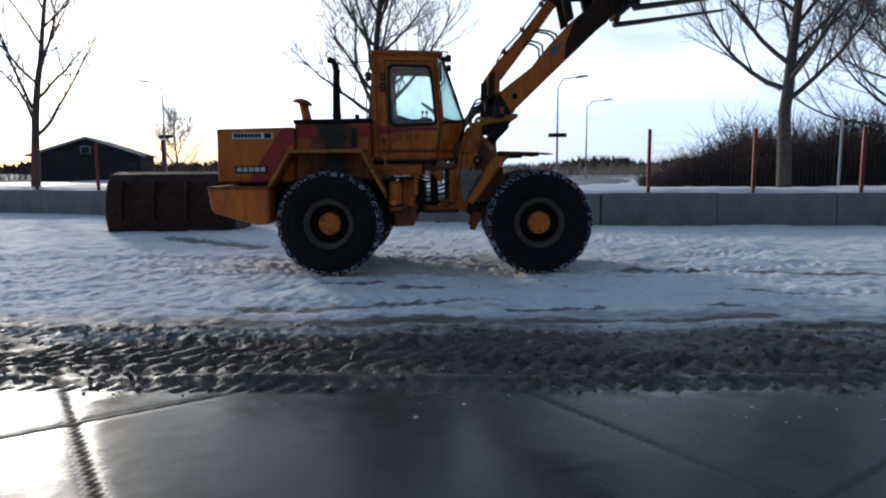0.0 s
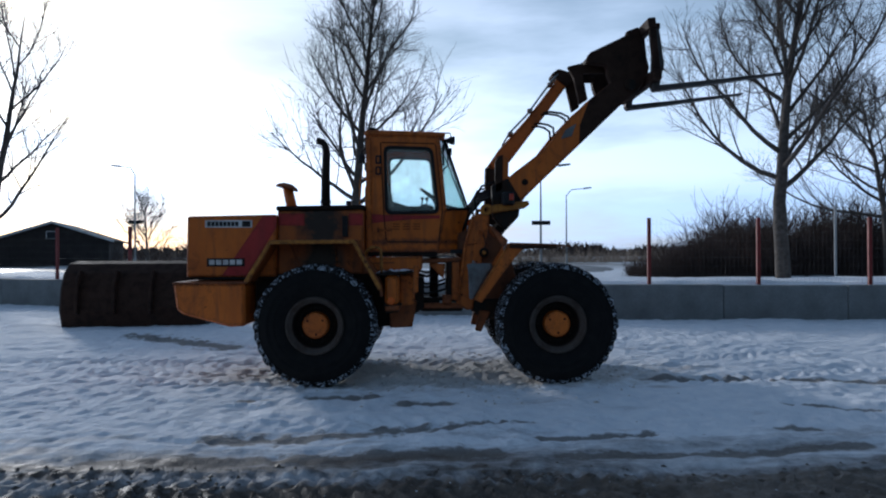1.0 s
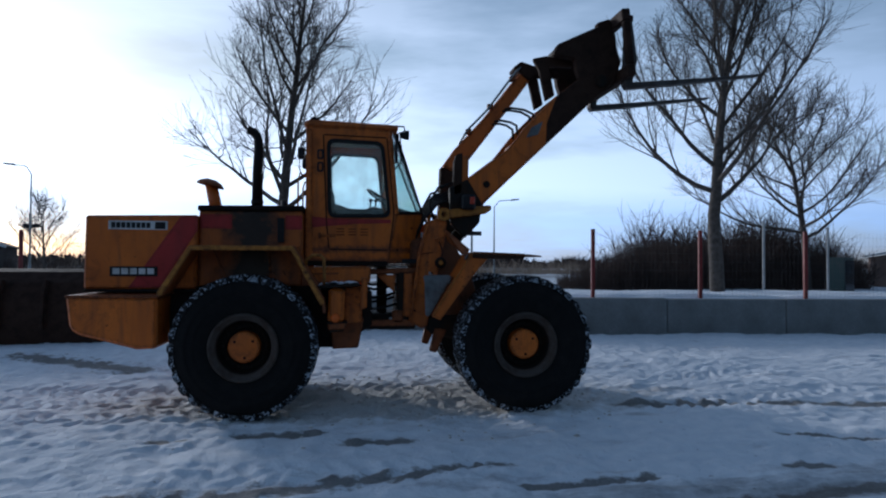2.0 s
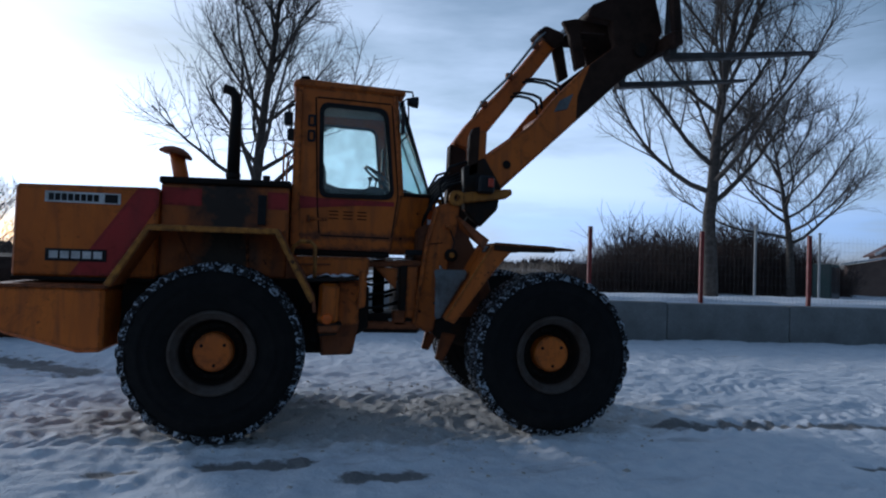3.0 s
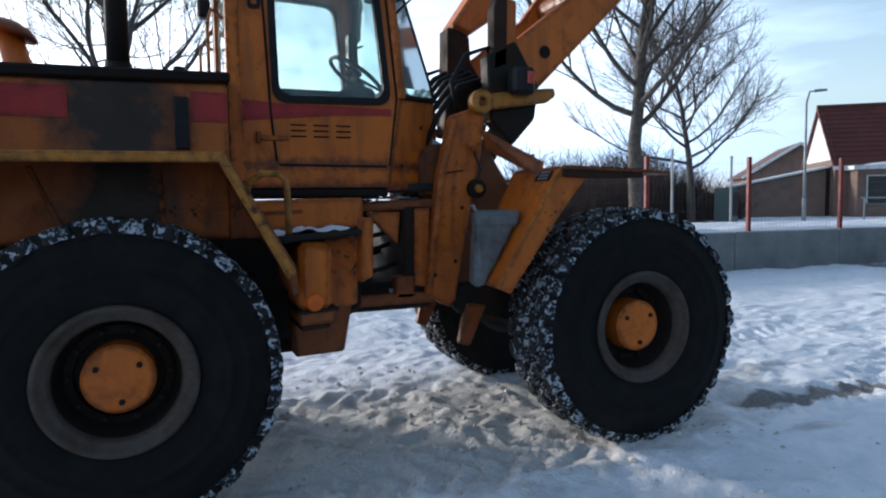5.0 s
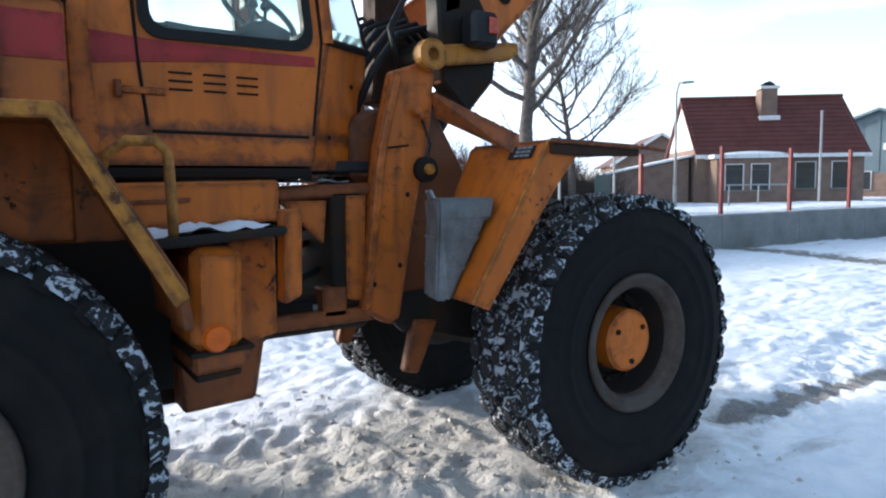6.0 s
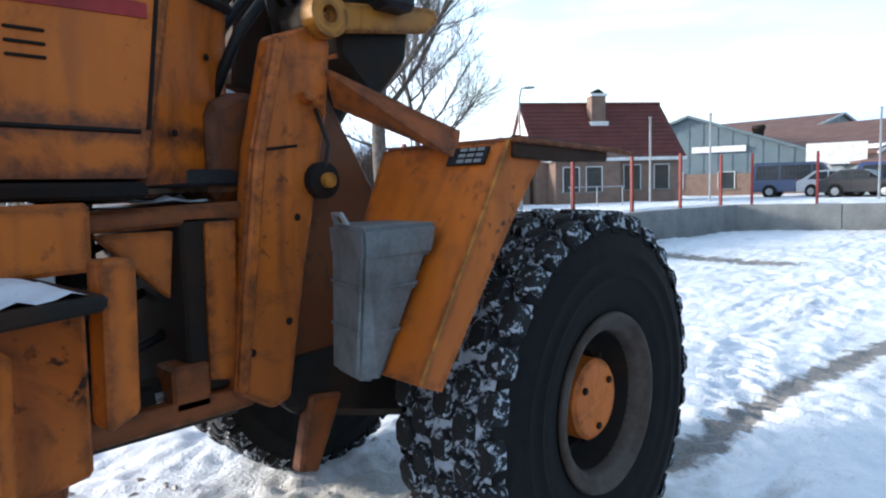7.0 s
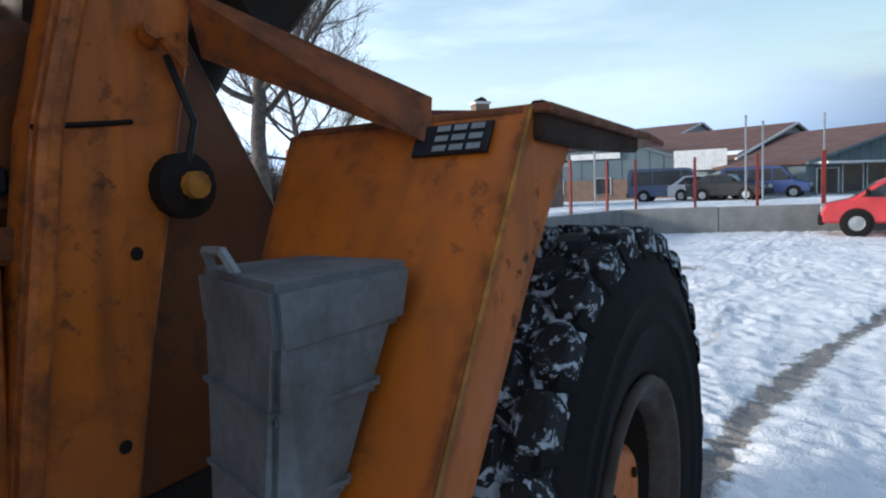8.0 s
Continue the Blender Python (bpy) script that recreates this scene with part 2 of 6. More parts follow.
BLUECLAD = worn("blue_grey_cladding", (0.115, 0.16, 0.185), (0.085, 0.12, 0.14), 0.8, rough=(0.5, 0.7))
BARNWOOD = worn("dark_barn_boards", (0.03, 0.026, 0.026), (0.05, 0.045, 0.042), 1.2, rough=(0.8, 0.95))


def glass_mat(name, tint, rough=0.0):
    m, nt, bs = base_mat(name)
    bs.inputs["Base Color"].default_value = (*tint, 1)
    # a patchy diffuse share takes some of the clearness
    n = noise_node(nt, 8, 4)
    nt.links.new(ramp_node(nt, n, [(0.3, 0.94), (0.7, 0.84)]), bs.inputs["Transmission Weight"])
    bs.inputs["IOR"].default_value = 1.25
    nt.links.new(ramp_node(nt, n, [(0.35, rough), (0.75, rough + 0.015)]), bs.inputs["Roughness"])
    return m


CABGLASS = glass_mat("greenish_cab_glass", (0.84, 0.955, 0.935))


def hazy_glass():
    """Mint-tinted laminated glass; a diffuse share puts the sky's brightness into its colour."""
    m, nt, bs = base_mat("milky_mint_glass")
    n = noise_node(nt, 5, 5)
    nt.links.new(ramp_node(nt, n, [(0.3, (0.74, 0.94, 0.90)), (0.7, (0.82, 0.96, 0.93))]), bs.inputs["Base Color"])
    bs.inputs["Transmission Weight"].default_value, bs.inputs["Roughness"].default_value, bs.inputs["IOR"].default_value = 0.86, 0.08, 1.2
    return m


HAZEGLASS = hazy_glass()
WINDOWGLASS = worn("dark_window_glass", (0.03, 0.036, 0.042), (0.05, 0.055, 0.06), 0.6, rough=(0.08, 0.15), bump=0.0)


def snow_mat(name):
    m, nt, bs = base_mat(name)
    big, fine = noise_node(nt, 3, 6), noise_node(nt, 60, 4)
    nt.links.new(ramp_node(nt, big, [(0.3, (0.74, 0.78, 0.84)), (0.7, (0.86, 0.88, 0.91))]), bs.inputs["Base Color"])
    bs.inputs["Roughness"].default_value = 0.75
    bump_to(nt, bs, math_node(nt, "ADD", big, math_node(nt, "MULTIPLY", fine, 0.4)), 0.6, 0.02)
    return m


SNOW = snow_mat("snow")


def tread_mat():
    """Tyre tread: rubber with snow packed between and smeared round the lugs."""
    m, nt, bs = base_mat("snow_packed_tread")
    co = nt.nodes.new("ShaderNodeTexCoord").outputs["Object"]
    n1, n2 = noise_node(nt, 11, 5, 0.6, co, 1.2), noise_node(nt, 40, 4, 0.6, co)
    f = math_node(nt, "ADD", n1, math_node(nt, "MULTIPLY", math_node(nt, "SUBTRACT", n2, 0.5), 0.35))
    mask = ramp_node(nt, f, [(0.485, 0.0), (0.58, 1.0)])
    nt.links.new(mix_node(nt, mask, (0.009, 0.009, 0.011), (0.50, 0.54, 0.61)), bs.inputs["Base Color"])
    bs.inputs["Roughness"].default_value = 0.85
    bump_to(nt, bs, f, 0.8, 0.02)
    return m


def lug_mat():
    m, nt, bs = base_mat("tread_lug_rubber")
    co = nt.nodes.new("ShaderNodeTexCoord").outputs["Object"]
    n1, n2 = noise_node(nt, 16, 5, 0.6, co, 1.5), noise_node(nt, 50, 4, 0.6, co)
    f = math_node(nt, "ADD", n1, math_node(nt, "MULTIPLY", math_node(nt, "SUBTRACT", n2, 0.5), 0.4))
    mask = ramp_node(nt, f, [(0.60, 0.0), (0.68, 0.8)])
    nt.links.new(mix_node(nt, mask, (0.008, 0.008, 0.009), (0.48, 0.52, 0.58)), bs.inputs["Base Color"])
    bs.inputs["Roughness"].default_value = 0.8
    bump_to(nt, bs, n2, 0.5, 0.01)
    return m


TREAD, LUG = tread_mat(), lug_mat()


def lug_side_mat():
    """Lug flanks: crusts and thin rims of snow on wet rubber."""
    m, nt, bs = base_mat("snow_rimmed_lug_flank")
    co = nt.nodes.new("ShaderNodeTexCoord").outputs["Object"]
    n1, n2 = noise_node(nt, 15, 5, 0.62, co, 1.8), noise_node(nt, 60, 4, 0.6, co)
    f = math_node(nt, "ADD", n1, math_node(nt, "MULTIPLY", math_node(nt, "SUBTRACT", n2, 0.5), 0.5))
    mask = ramp_node(nt, f, [(0.525, 0.0), (0.59, 0.9)])
    nt.links.new(mix_node(nt, mask, (0.008, 0.008, 0.010), (0.50, 0.54, 0.61)), bs.inputs["Base Color"])
    bs.inputs["Roughness"].default_value = 0.8
    bump_to(nt, bs, f, 0.7, 0.012)
    return m


LUGSIDE = lug_side_mat()


def ground_mat():
    """One sheet: snow, sandy slush under the machine, ruts, wet mud and wet concrete towards the yard."""
    m, nt, bs = base_mat("snowy_yard")
    pos = nt.nodes.new("ShaderNodeNewGeometry").outputs["Position"]
    sep = nt.nodes.new("ShaderNodeSeparateXYZ")
    nt.links.new(pos, sep.inputs[0])
    X, Y = sep.outputs[0], sep.outputs[1]
    streak = nt.nodes.new("ShaderNodeMapping")
    streak.inputs["Scale"].default_value = (0.35, 1.6, 1)
    nt.links.new(pos, streak.inputs["Vector"])
    n_str = noise_node(nt, 1.2, 7, 0.65, streak.outputs[0])
    n_big, n_mid, n_fin = noise_node(nt, 0.7, 6, 0.6, pos), noise_node(nt, 5, 6, 0.65, pos), noise_node(nt, 45, 4, 0.6, pos)
    # how far the surface is bare of snow: rises towards the yard (low y)
    edge = math_node(nt, "ADD", Y, math_node(nt, "MULTIPLY", math_node(nt, "SUBTRACT", n_str, 0.5), 3.4))
    edge = math_node(nt, "ADD", edge, math_node(nt, "MULTIPLY", math_node(nt, "SUBTRACT", n_mid, 0.5), 1.0))
    mud = nt.nodes.new("ShaderNodeMapRange")
    for k, v in (("From Min", -3.3), ("From Max", -4.4), ("To Min", 0.0), ("To Max", 1.0)):
        mud.inputs[k].default_value = v
    nt.links.new(edge, mud.inputs["Value"])
    mud = mud.outputs[0]
    wet = nt.nodes.new("ShaderNodeMapRange")
    for k, v in (("From Min", -5.3), ("From Max", -6.0), ("To Min", 0.0), ("To Max", 1.0)):
        wet.inputs[k].default_value = v
    nt.links.new(math_node(nt, "ADD", Y, math_node(nt, "MULTIPLY", math_node(nt, "SUBTRACT", n_mid, 0.5), 0.8)), wet.inputs["Value"])
    wet = wet.outputs[0]
    snow = ramp_node(nt, n_mid, [(0.3, (0.73, 0.77, 0.83)), (0.65, (0.88, 0.90, 0.93))])
    # driven lanes of thin, dirty snow
    lane = ramp_node(nt, n_str, [(0.60, 0.0), (0.70, 0.6)])
    snow = mix_node(nt, lane, snow, (0.30, 0.27, 0.25))
    # sandy slush between and behind the wheels
    dx, dy = math_node(nt, "DIVIDE", math_node(nt, "SUBTRACT", X, 0.1), 3.4), math_node(nt, "DIVIDE", math_node(nt, "ADD", Y, 0.35), 1.15)
    rr = math_node(nt, "ADD", math_node(nt, "MULTIPLY", dx, dx), math_node(nt, "MULTIPLY", dy, dy))
    sandm = math_node(nt, "ADD", rr, math_node(nt, "MULTIPLY", math_node(nt, "SUBTRACT", n_mid, 0.5), 1.9))
    sandm = ramp_node(nt, sandm, [(0.45, 0.60), (1.0, 0.0)])
    snow = mix_node(nt, sandm, snow, ramp_node(nt, n_fin, [(0.3, (0.40, 0.345, 0.275)), (0.75, (0.66, 0.62, 0.55))]))
    att = nt.nodes.new("ShaderNodeAttribute")
    att.attribute_name = "bare"
    bare_f = math_node(nt, "ADD", att.outputs["Fac"], math_node(nt, "MULTIPLY", math_node(nt, "SUBTRACT", n_mid, 0.5), 1.9))
    bare_f = ramp_node(nt, bare_f, [(0.44, 0.0), (0.70, 0.85)])
    snow = mix_node(nt, bare_f, snow, ramp_node(nt, n_fin, [(0.35, (0.10, 0.088, 0.077)), (0.7, (0.21, 0.19, 0.165))]))
    # crumbs of soil thrown over the snow
    crumbs = ramp_node(nt, noise_node(nt, 22, 3, 0.5, pos), [(0.69, 0.0), (0.73, 0.8)])
    snow = mix_node(nt, math_node(nt, "MULTIPLY", crumbs, ramp_node(nt, n_big, [(0.4, 0.1), (0.6, 1.0)])), snow, (0.12, 0.10, 0.09))
    jnt = nt.nodes.new("ShaderNodeAttribute")
    jnt.attribute_name = "joint"
    mudc = ramp_node(nt, n_mid, [(0.35, (0.058, 0.046, 0.036)), (0.68, (0.165, 0.138, 0.112))])
    mudc = mix_node(nt, ramp_node(nt, n_fin, [(0.66, 0.0), (0.72, 0.8)]), mudc, (0.5, 0.52, 0.55))
    wetc = ramp_node(nt, n_big, [(0.3, (0.026, 0.026, 0.026)), (0.7, (0.055, 0.053, 0.051))])
    base = mix_node(nt, wet, mudc, mix_node(nt, jnt.outputs["Fac"], wetc, (0.012, 0.011, 0.010)))
    col = mix_node(nt, mud, snow, base)
    # far fields: patchy snow over dead grass
    far = nt.nodes.new("ShaderNodeMapRange")
    for k, v in (("From Min", 26.0), ("From Max", 40.0), ("To Min", 0.0), ("To Max", 1.0)):
        far.inputs[k].default_value = v
    nt.links.new(math_node(nt, "ADD", Y, math_node(nt, "MULTIPLY", math_node(nt, "SUBTRACT", n_big, 0.5), 14)), far.inputs["Value"])
    n_far = noise_node(nt, 0.06, 6, 0.6, pos)
    col = mix_node(nt, math_node(nt, "MULTIPLY", far.outputs[0], ramp_node(nt, n_far, [(0.42, 0.9), (0.6, 0.1)])), col, (0.10, 0.085, 0.06))
    nt.links.new(col, bs.inputs["Base Color"])
    rgh = mix_node(nt, mud, (0.8, 0.8, 0.8), mix_node(nt, wet, ramp_node(nt, n_mid, [(0.4, 0.42), (0.7, 0.85)]), mix_node(nt, jnt.outputs["Fac"], ramp_node(nt, n_big, [(0.35, 0.12), (0.65, 0.32)]), (0.95, 0.95, 0.95))))
    nt.links.new(rgh, bs.inputs["Roughness"])
    bs.inputs["Specular IOR Level"].default_value = 0.2
    hgt = math_node(nt, "ADD", n_mid, math_node(nt, "MULTIPLY", n_fin, 0.35))
    b = nt.nodes.new("ShaderNodeBump")
    b.inputs["Distance"].default_value = 0.045
    nt.links.new(ramp_node(nt, wet, [(0.2, 0.7), (0.9, 0.05)]), b.inputs["Strength"])
    nt.links.new(hgt, b.inputs["Height"])
    nt.links.new(b.outputs[0], bs.inputs["Normal"])
    return m


GROUND = ground_mat()


# ---- mesh helpers ----
def part(name, bm, material, parent=None, label="", smooth=False):
    me = bpy.data.meshes.new(name)
    if smooth:
        for f in bm.faces:
            f.smooth = True
    bm.normal_update()
    bm.to_mesh(me)
    bm.free()
    for mt in material if isinstance(material, (list, tuple)) else [material]:
        me.materials.append(mt)
    ob = new(name, me)
    if parent is not None:
        ob.parent = parent
    if label:
        tagged(ob, label)
    return ob


def thing(name, label, category, at=(0, 0, 0), rz=0, group=""):
    ob = new(name)
    ob.matrix_basis = pose(*at, 0, 0, rz)
    ob.empty_display_size = 0.1
    return tagged(ob, label, category, group)


def box(bm, x0, x1, y0, y1, z0, z1, bevel=0.008, m=None):
    b = bmesh.new()
    bmesh.ops.create_cube(b, size=1)
    bmesh.ops.transform(b, matrix=Matrix.Translation(((x0 + x1) / 2, (y0 + y1) / 2, (z0 + z1) / 2)) @ Matrix.Diagonal((x1 - x0, y1 - y0, z1 - z0, 1)), verts=b.verts)
    if bevel:
        bmesh.ops.bevel(b, geom=b.edges[:], offset=min(bevel, 0.3 * min(x1 - x0, y1 - y0, z1 - z0)), segments=1, affect="EDGES")
    return join(bm, b, m)


def join(bm, b, m=None):
    if m is not None:
        bmesh.ops.transform(b, matrix=m, verts=b.verts)
    me = bpy.data.meshes.new("tmp")
    b.to_mesh(me)
    b.free()
    bm.from_mesh(me)
    bpy.data.meshes.remove(me)
    return bm


def prism(bm, pts, y0, y1, bevel=0.008, m=None):
    """A side profile of (x, z) points, extruded from y0 to y1."""
    b = bmesh.new()
    lo = [b.verts.new((x, y0, z)) for x, z in pts]
    hi = [b.verts.new((x, y1, z)) for x, z in pts]
    b.faces.new(lo)
    b.faces.new(hi[::-1])
    n = len(pts)
    for i in range(n):
        b.faces.new((lo[i], hi[i], hi[(i + 1) % n], lo[(i + 1) % n]))
    bmesh.ops.recalc_face_normals(b, faces=b.faces[:])
    if bevel:
        bmesh.ops.bevel(b, geom=[e for e in b.edges if e.calc_face_angle(0) > 0.3], offset=min(bevel, abs(y1 - y0) * 0.3), segments=1, affect="EDGES")
    return join(bm, b, m)


def strip(bm, line, thick, y0, y1, bevel=0.006):
    """A bent plate: a line of (x, z) points with a thickness, from y0 to y1."""
    up = []
    for i, (x, z) in enumerate(line):
        a, b = Vector(line[max(i - 1, 0)]), Vector(line[min(i + 1, len(line) - 1)])
        d = (b - a).normalized()
        up.append((x - d.y * thick, z + d.x * thick))
    return prism(bm, list(line) + up[::-1], y0, y1, bevel)


def ring_plate(bm, outer, inner, y0, y1):
    """A plate with a hole: outer and inner outlines as equally many (x, z) points."""
    b = bmesh.new()
    n = len(outer)
    rows = [[b.verts.new((x, y, z)) for x, z in pts] for pts, y in ((outer, y0), (inner, y0), (inner, y1), (outer, y1))]
    for k in range(4):
        r, s = rows[k], rows[(k + 1) % 4]
        for i in range(n):
            b.faces.new((r[i], r[(i + 1) % n], s[(i + 1) % n], s[i]))
    bmesh.ops.recalc_face_normals(b, faces=b.faces[:])
    return join(bm, b)


def rounded(pts, r, n=5):
    """Rounds the corners of an outline."""
    out = []
    for i, p in enumerate(pts):
        p, a, c = Vector(p), Vector(pts[i - 1]), Vector(pts[(i + 1) % len(pts)])
        u, v = (a - p).normalized(), (c - p).normalized()
        p0, p1 = p + u * r, p + v * r
        for k in range(n):
            t = k / (n - 1)
            q = (1 - t) ** 2 * p0 + 2 * t * (1 - t) * p + t * t * p1
            out.append((q.x, q.y))
    return out


def cast_to(outline, pts):
    """For each point, where the ray to it from the middle of pts meets a polygon outline."""
    cx, cz = sum(p[0] for p in pts) / len(pts), sum(p[1] for p in pts) / len(pts)
    out = []
    for x, z in pts:
        dx, dz = x - cx, z - cz
        best = None
        for i in range(len(outline)):
            (ax, az), (bx, bz) = outline[i - 1], outline[i]
            ex, ez = bx - ax, bz - az
            det = dx * -ez + ex * dz
            if abs(det) < 1e-9:
                continue
            t = ((ax - cx) * -ez + ex * (az - cz)) / det
            s = (dx * (az - cz) - dz * (ax - cx)) / det
            if t > 0 and -1e-6 <= s <= 1 + 1e-6 and (best is None or t < best):
                best = t
        out.append((cx + dx * best, cz + dz * best))
    # pull the nearest sample onto each true corner
    for c in outline:
        k = min(range(len(out)), key=lambda j: (out[j][0] - c[0]) ** 2 + (out[j][1] - c[1]) ** 2)
        out[k] = c
    return out


def tube(bm, pts, radii, n=8, caps=True):
    pts = [Vector(p) for p in pts]
    if not isinstance(radii, (list, tuple)):
        radii = [radii] * len(pts)
    rings = []
    side = None
    for i, p in enumerate(pts):
        d = (pts[min(i + 1, len(pts) - 1)] - pts[max(i - 1, 0)]).normalized()
        if side is None:
            side = d.cross(Vector((0.31, 0.77, 0.55))).normalized()
        side = (side - d * side.dot(d)).normalized()
        up = d.cross(side)
        rings.append([bm.verts.new(p + (side * math.cos(a) + up * math.sin(a)) * radii[i]) for a in (2 * math.pi * k / n for k in range(n))])
    for a, b in zip(rings, rings[1:]):
        for k in range(n):
            bm.faces.new((a[k], a[(k + 1) % n], b[(k + 1) % n], b[k]))
    if caps:
        bm.faces.new(rings[0][::-1])
        bm.faces.new(rings[-1])
    return bm


def lathe(bm, prof, n=48, close=False, centre=(0, 0, 0)):
    """Turns a profile of (radius, y) about the y axis."""
    cx, cy, cz = centre
    rings = []
    for r, y in prof:
        if r < 1e-5:
            rings.append([bm.verts.new((cx, cy + y, cz))])
        else:
            rings.append([bm.verts.new((cx + r * math.cos(a), cy + y, cz + r * math.sin(a))) for a in (2 * math.pi * k / n for k in range(n))])
    pairs = list(zip(rings, rings[1:])) + ([(rings[-1], rings[0])] if close else [])
    for a, b in pairs:
        for k in range(n):
            if len(a) == 1 and len(b) == 1:
                continue
            if len(a) == 1:
                bm.faces.new((a[0], b[k], b[(k + 1) % n]))
            elif len(b) == 1:
                bm.faces.new((a[k], b[0], a[(k + 1) % n]))
            else:
                bm.faces.new((a[k], b[k], b[(k + 1) % n], a[(k + 1) % n]))
    bmesh.ops.recalc_face_normals(bm, faces=bm.faces[:])
    return bm


def B():
    return bmesh.new()


# ---- ground, retaining wall ----
WALL_LINE = [(-60.0, 26.5), (-16.0, 12.9), (4.0, 6.55), (20.6, 5.05), (22.2, -0.6), (24.0, -14.0), (26.0, -60.0)]


def wall_side(x, y):
    """Signed distance to the retaining wall's line: positive behind it."""
    best, sign = np.full_like(x, 1e9), np.ones_like(x)
    for (ax, ay), (bx, by) in zip(WALL_LINE, WALL_LINE[1:]):
        ex, ey = bx - ax, by - ay
        t = np.clip(((x - ax) * ex + (y - ay) * ey) / (ex * ex + ey * ey), 0, 1)
        d = np.hypot(x - ax - t * ex, y - ay - t * ey)
        s = np.sign((y - ay) * ex - (x - ax) * ey)
        sign = np.where(d < best, s, sign)
        best = np.minimum(best, d)
    return best * sign


def value_noise(x, y, scale, seed):
    rs = np.random.RandomState(seed)
    tab = rs.rand(256, 256)
    u, v = x * scale, y * scale
    i, j = np.floor(u).astype(int), np.floor(v).astype(int)
    fu, fv = u - i, v - j
    fu, fv = fu * fu * (3 - 2 * fu), fv * fv * (3 - 2 * fv)
    g = lambda a, b: tab[a % 256, b % 256]
    return (g(i, j) * (1 - fu) + g(i + 1, j) * fu) * (1 - fv) + (g(i, j + 1) * (1 - fu) + g(i + 1, j + 1) * fu) * fv - 0.5


def smooth01(a, b, v):
    t = np.clip((v - a) / (b - a), 0, 1)
    return t * t * (3 - 2 * t)


def tread_rut(x, y, y0, width, pitch, lean, depth, warp, rough):
    """Chevron lug prints of a wide tyre that ran along x."""
    c = (y - y0) / (width / 2)
    inside = smooth01(1.0, 0.8, np.abs(c))
    wave = np.sin(2 * np.pi * (x / pitch + lean * np.abs(c) + warp)) + rough
    return inside * (np.clip(wave * 2.5, -1, 1) * depth - depth * 0.9)


def ground_height(x, y):
    h = 0.035 * value_noise(x, y, 0.9, 1) + 0.022 * value_noise(x, y, 3.1, 2) + 0.016 * value_noise(x, y, 7.7, 3) + 0.010 * value_noise(x, y, 17, 4)
    near = smooth01(-6.2, -5.2, y + 0.5 * value_noise(x, y, 1.3, 5))
    h = h * (0.12 + 0.88 * near) * (0.6 + 0.8 * smooth01(-4.6, -3.4, y))
    wob = 0.25 * value_noise(x, 0 * y, 0.35, 6)
    warp = 0.9 * value_noise(x, y, 1.7, 61) + 0.5 * value_noise(x, y, 5.0, 62)
    rough = 0.9 * value_noise(x, y, 9.0, 63)
    for k, (y0, w, p, l, d) in enumerate(((-4.62, 0.50, 0.17, 0.9, 0.022), (-5.20, 0.42, 0.19, -0.8, 0.018), (-4.15, 0.34, 0.14, 0.6, 0.016), (-4.92, 0.30, 0.22, -1.1, 0.018), (-5.52, 0.26, 0.15, 0.7, 0.012), (-2.6, 0.5, 0.2, 0.8, 0.008), (0.0, 0.5, 0.2, 0.8, 0.016), (0.75, 0.5, 0.19, -0.9, 0.014), (-0.7, 0.5, 0.2, 0.9, 0.014), (3.1, 0.5, 0.2, 0.9, 0.010))):
        h += tread_rut(x, y + wob * (1 + 0.3 * k), y0, w, p, l, d, warp, rough) * smooth01(-0.35, 0.1, value_noise(x, y, 0.5, 20 + k))
    # ridges of pushed slush beside the ruts
    for y0, a in ((-4.95, 0.035), (-5.50, 0.05), (-4.30, 0.02), (-3.4, 0.025), (2.2, 0.03)):
        h += a * np.exp(-((y + wob - y0) / 0.07) ** 2) * smooth01(-0.2, 0.3, value_noise(x, y, 0.8, 31)) * (0.6 + value_noise(x, y, 9, 32))
    # lumps kicked up under and round the machine, hollows where the snow is worn off
    lump = smooth01(0.12, 0.34, value_noise(x, y, 9.0, 41) + 0.5 * value_noise(x, y, 21, 42))
    h += 0.022 * lump * np.exp(-((x - 0.4) / 3.2) ** 2 - ((y + 0.1) / 1.7) ** 2)
    h += 0.016 * smooth01(0.16, 0.36, value_noise(x, y, 5.5, 43) + 0.6 * value_noise(x, y, 13, 44)) * smooth01(-4.2, -3.2, y)
    # clods of mud thrown up along the ruts
    h += 0.018 * smooth01(0.10, 0.32, value_noise(x * 0.6, y, 6.0, 51) + 0.5 * value_noise(x, y, 15, 52)) * smooth01(-6.0, -5.5, y) * smooth01(-3.6, -4.2, y)
    h -= 0.022 * bare_mask(x, y) * smooth01(-4.5, -3.5, y)
    # joints of the wet concrete slabs, laid askew
    slab = smooth01(-5.5, -6.0, y)
    a, b = (x * 0.82 + y * 0.572), (x * 0.572 - y * 0.82)
    ja, jb = np.abs((a + 5.27 + 1.26) % 2.52 - 1.26), np.abs((b - 4.10 + 1.46) % 2.92 - 1.46)
    h -= slab * 0.006 * (1 - 0.6 * smooth01(0.2, 0.7, x)) * (np.exp(-(ja / 0.035) ** 2) + np.exp(-(jb / 0.035) ** 2))
    # the verge behind the wall stands higher, then the fields roll away
    s = wall_side(x, y)
    rise = smooth01(0.12, 0.20, s)
    h = h * (1 - rise) + rise * (0.74 + 0.10 * smooth01(0.2, 0.7, s) - 0.25 * smooth01(2.0, 9.0, s) + 0.12 * value_noise(x, y, 0.4, 7) + 0.05 * value_noise(x, y, 1.9, 8) + 0.5 * value_noise(x, y, 0.03, 9) * smooth01(30, 90, s))
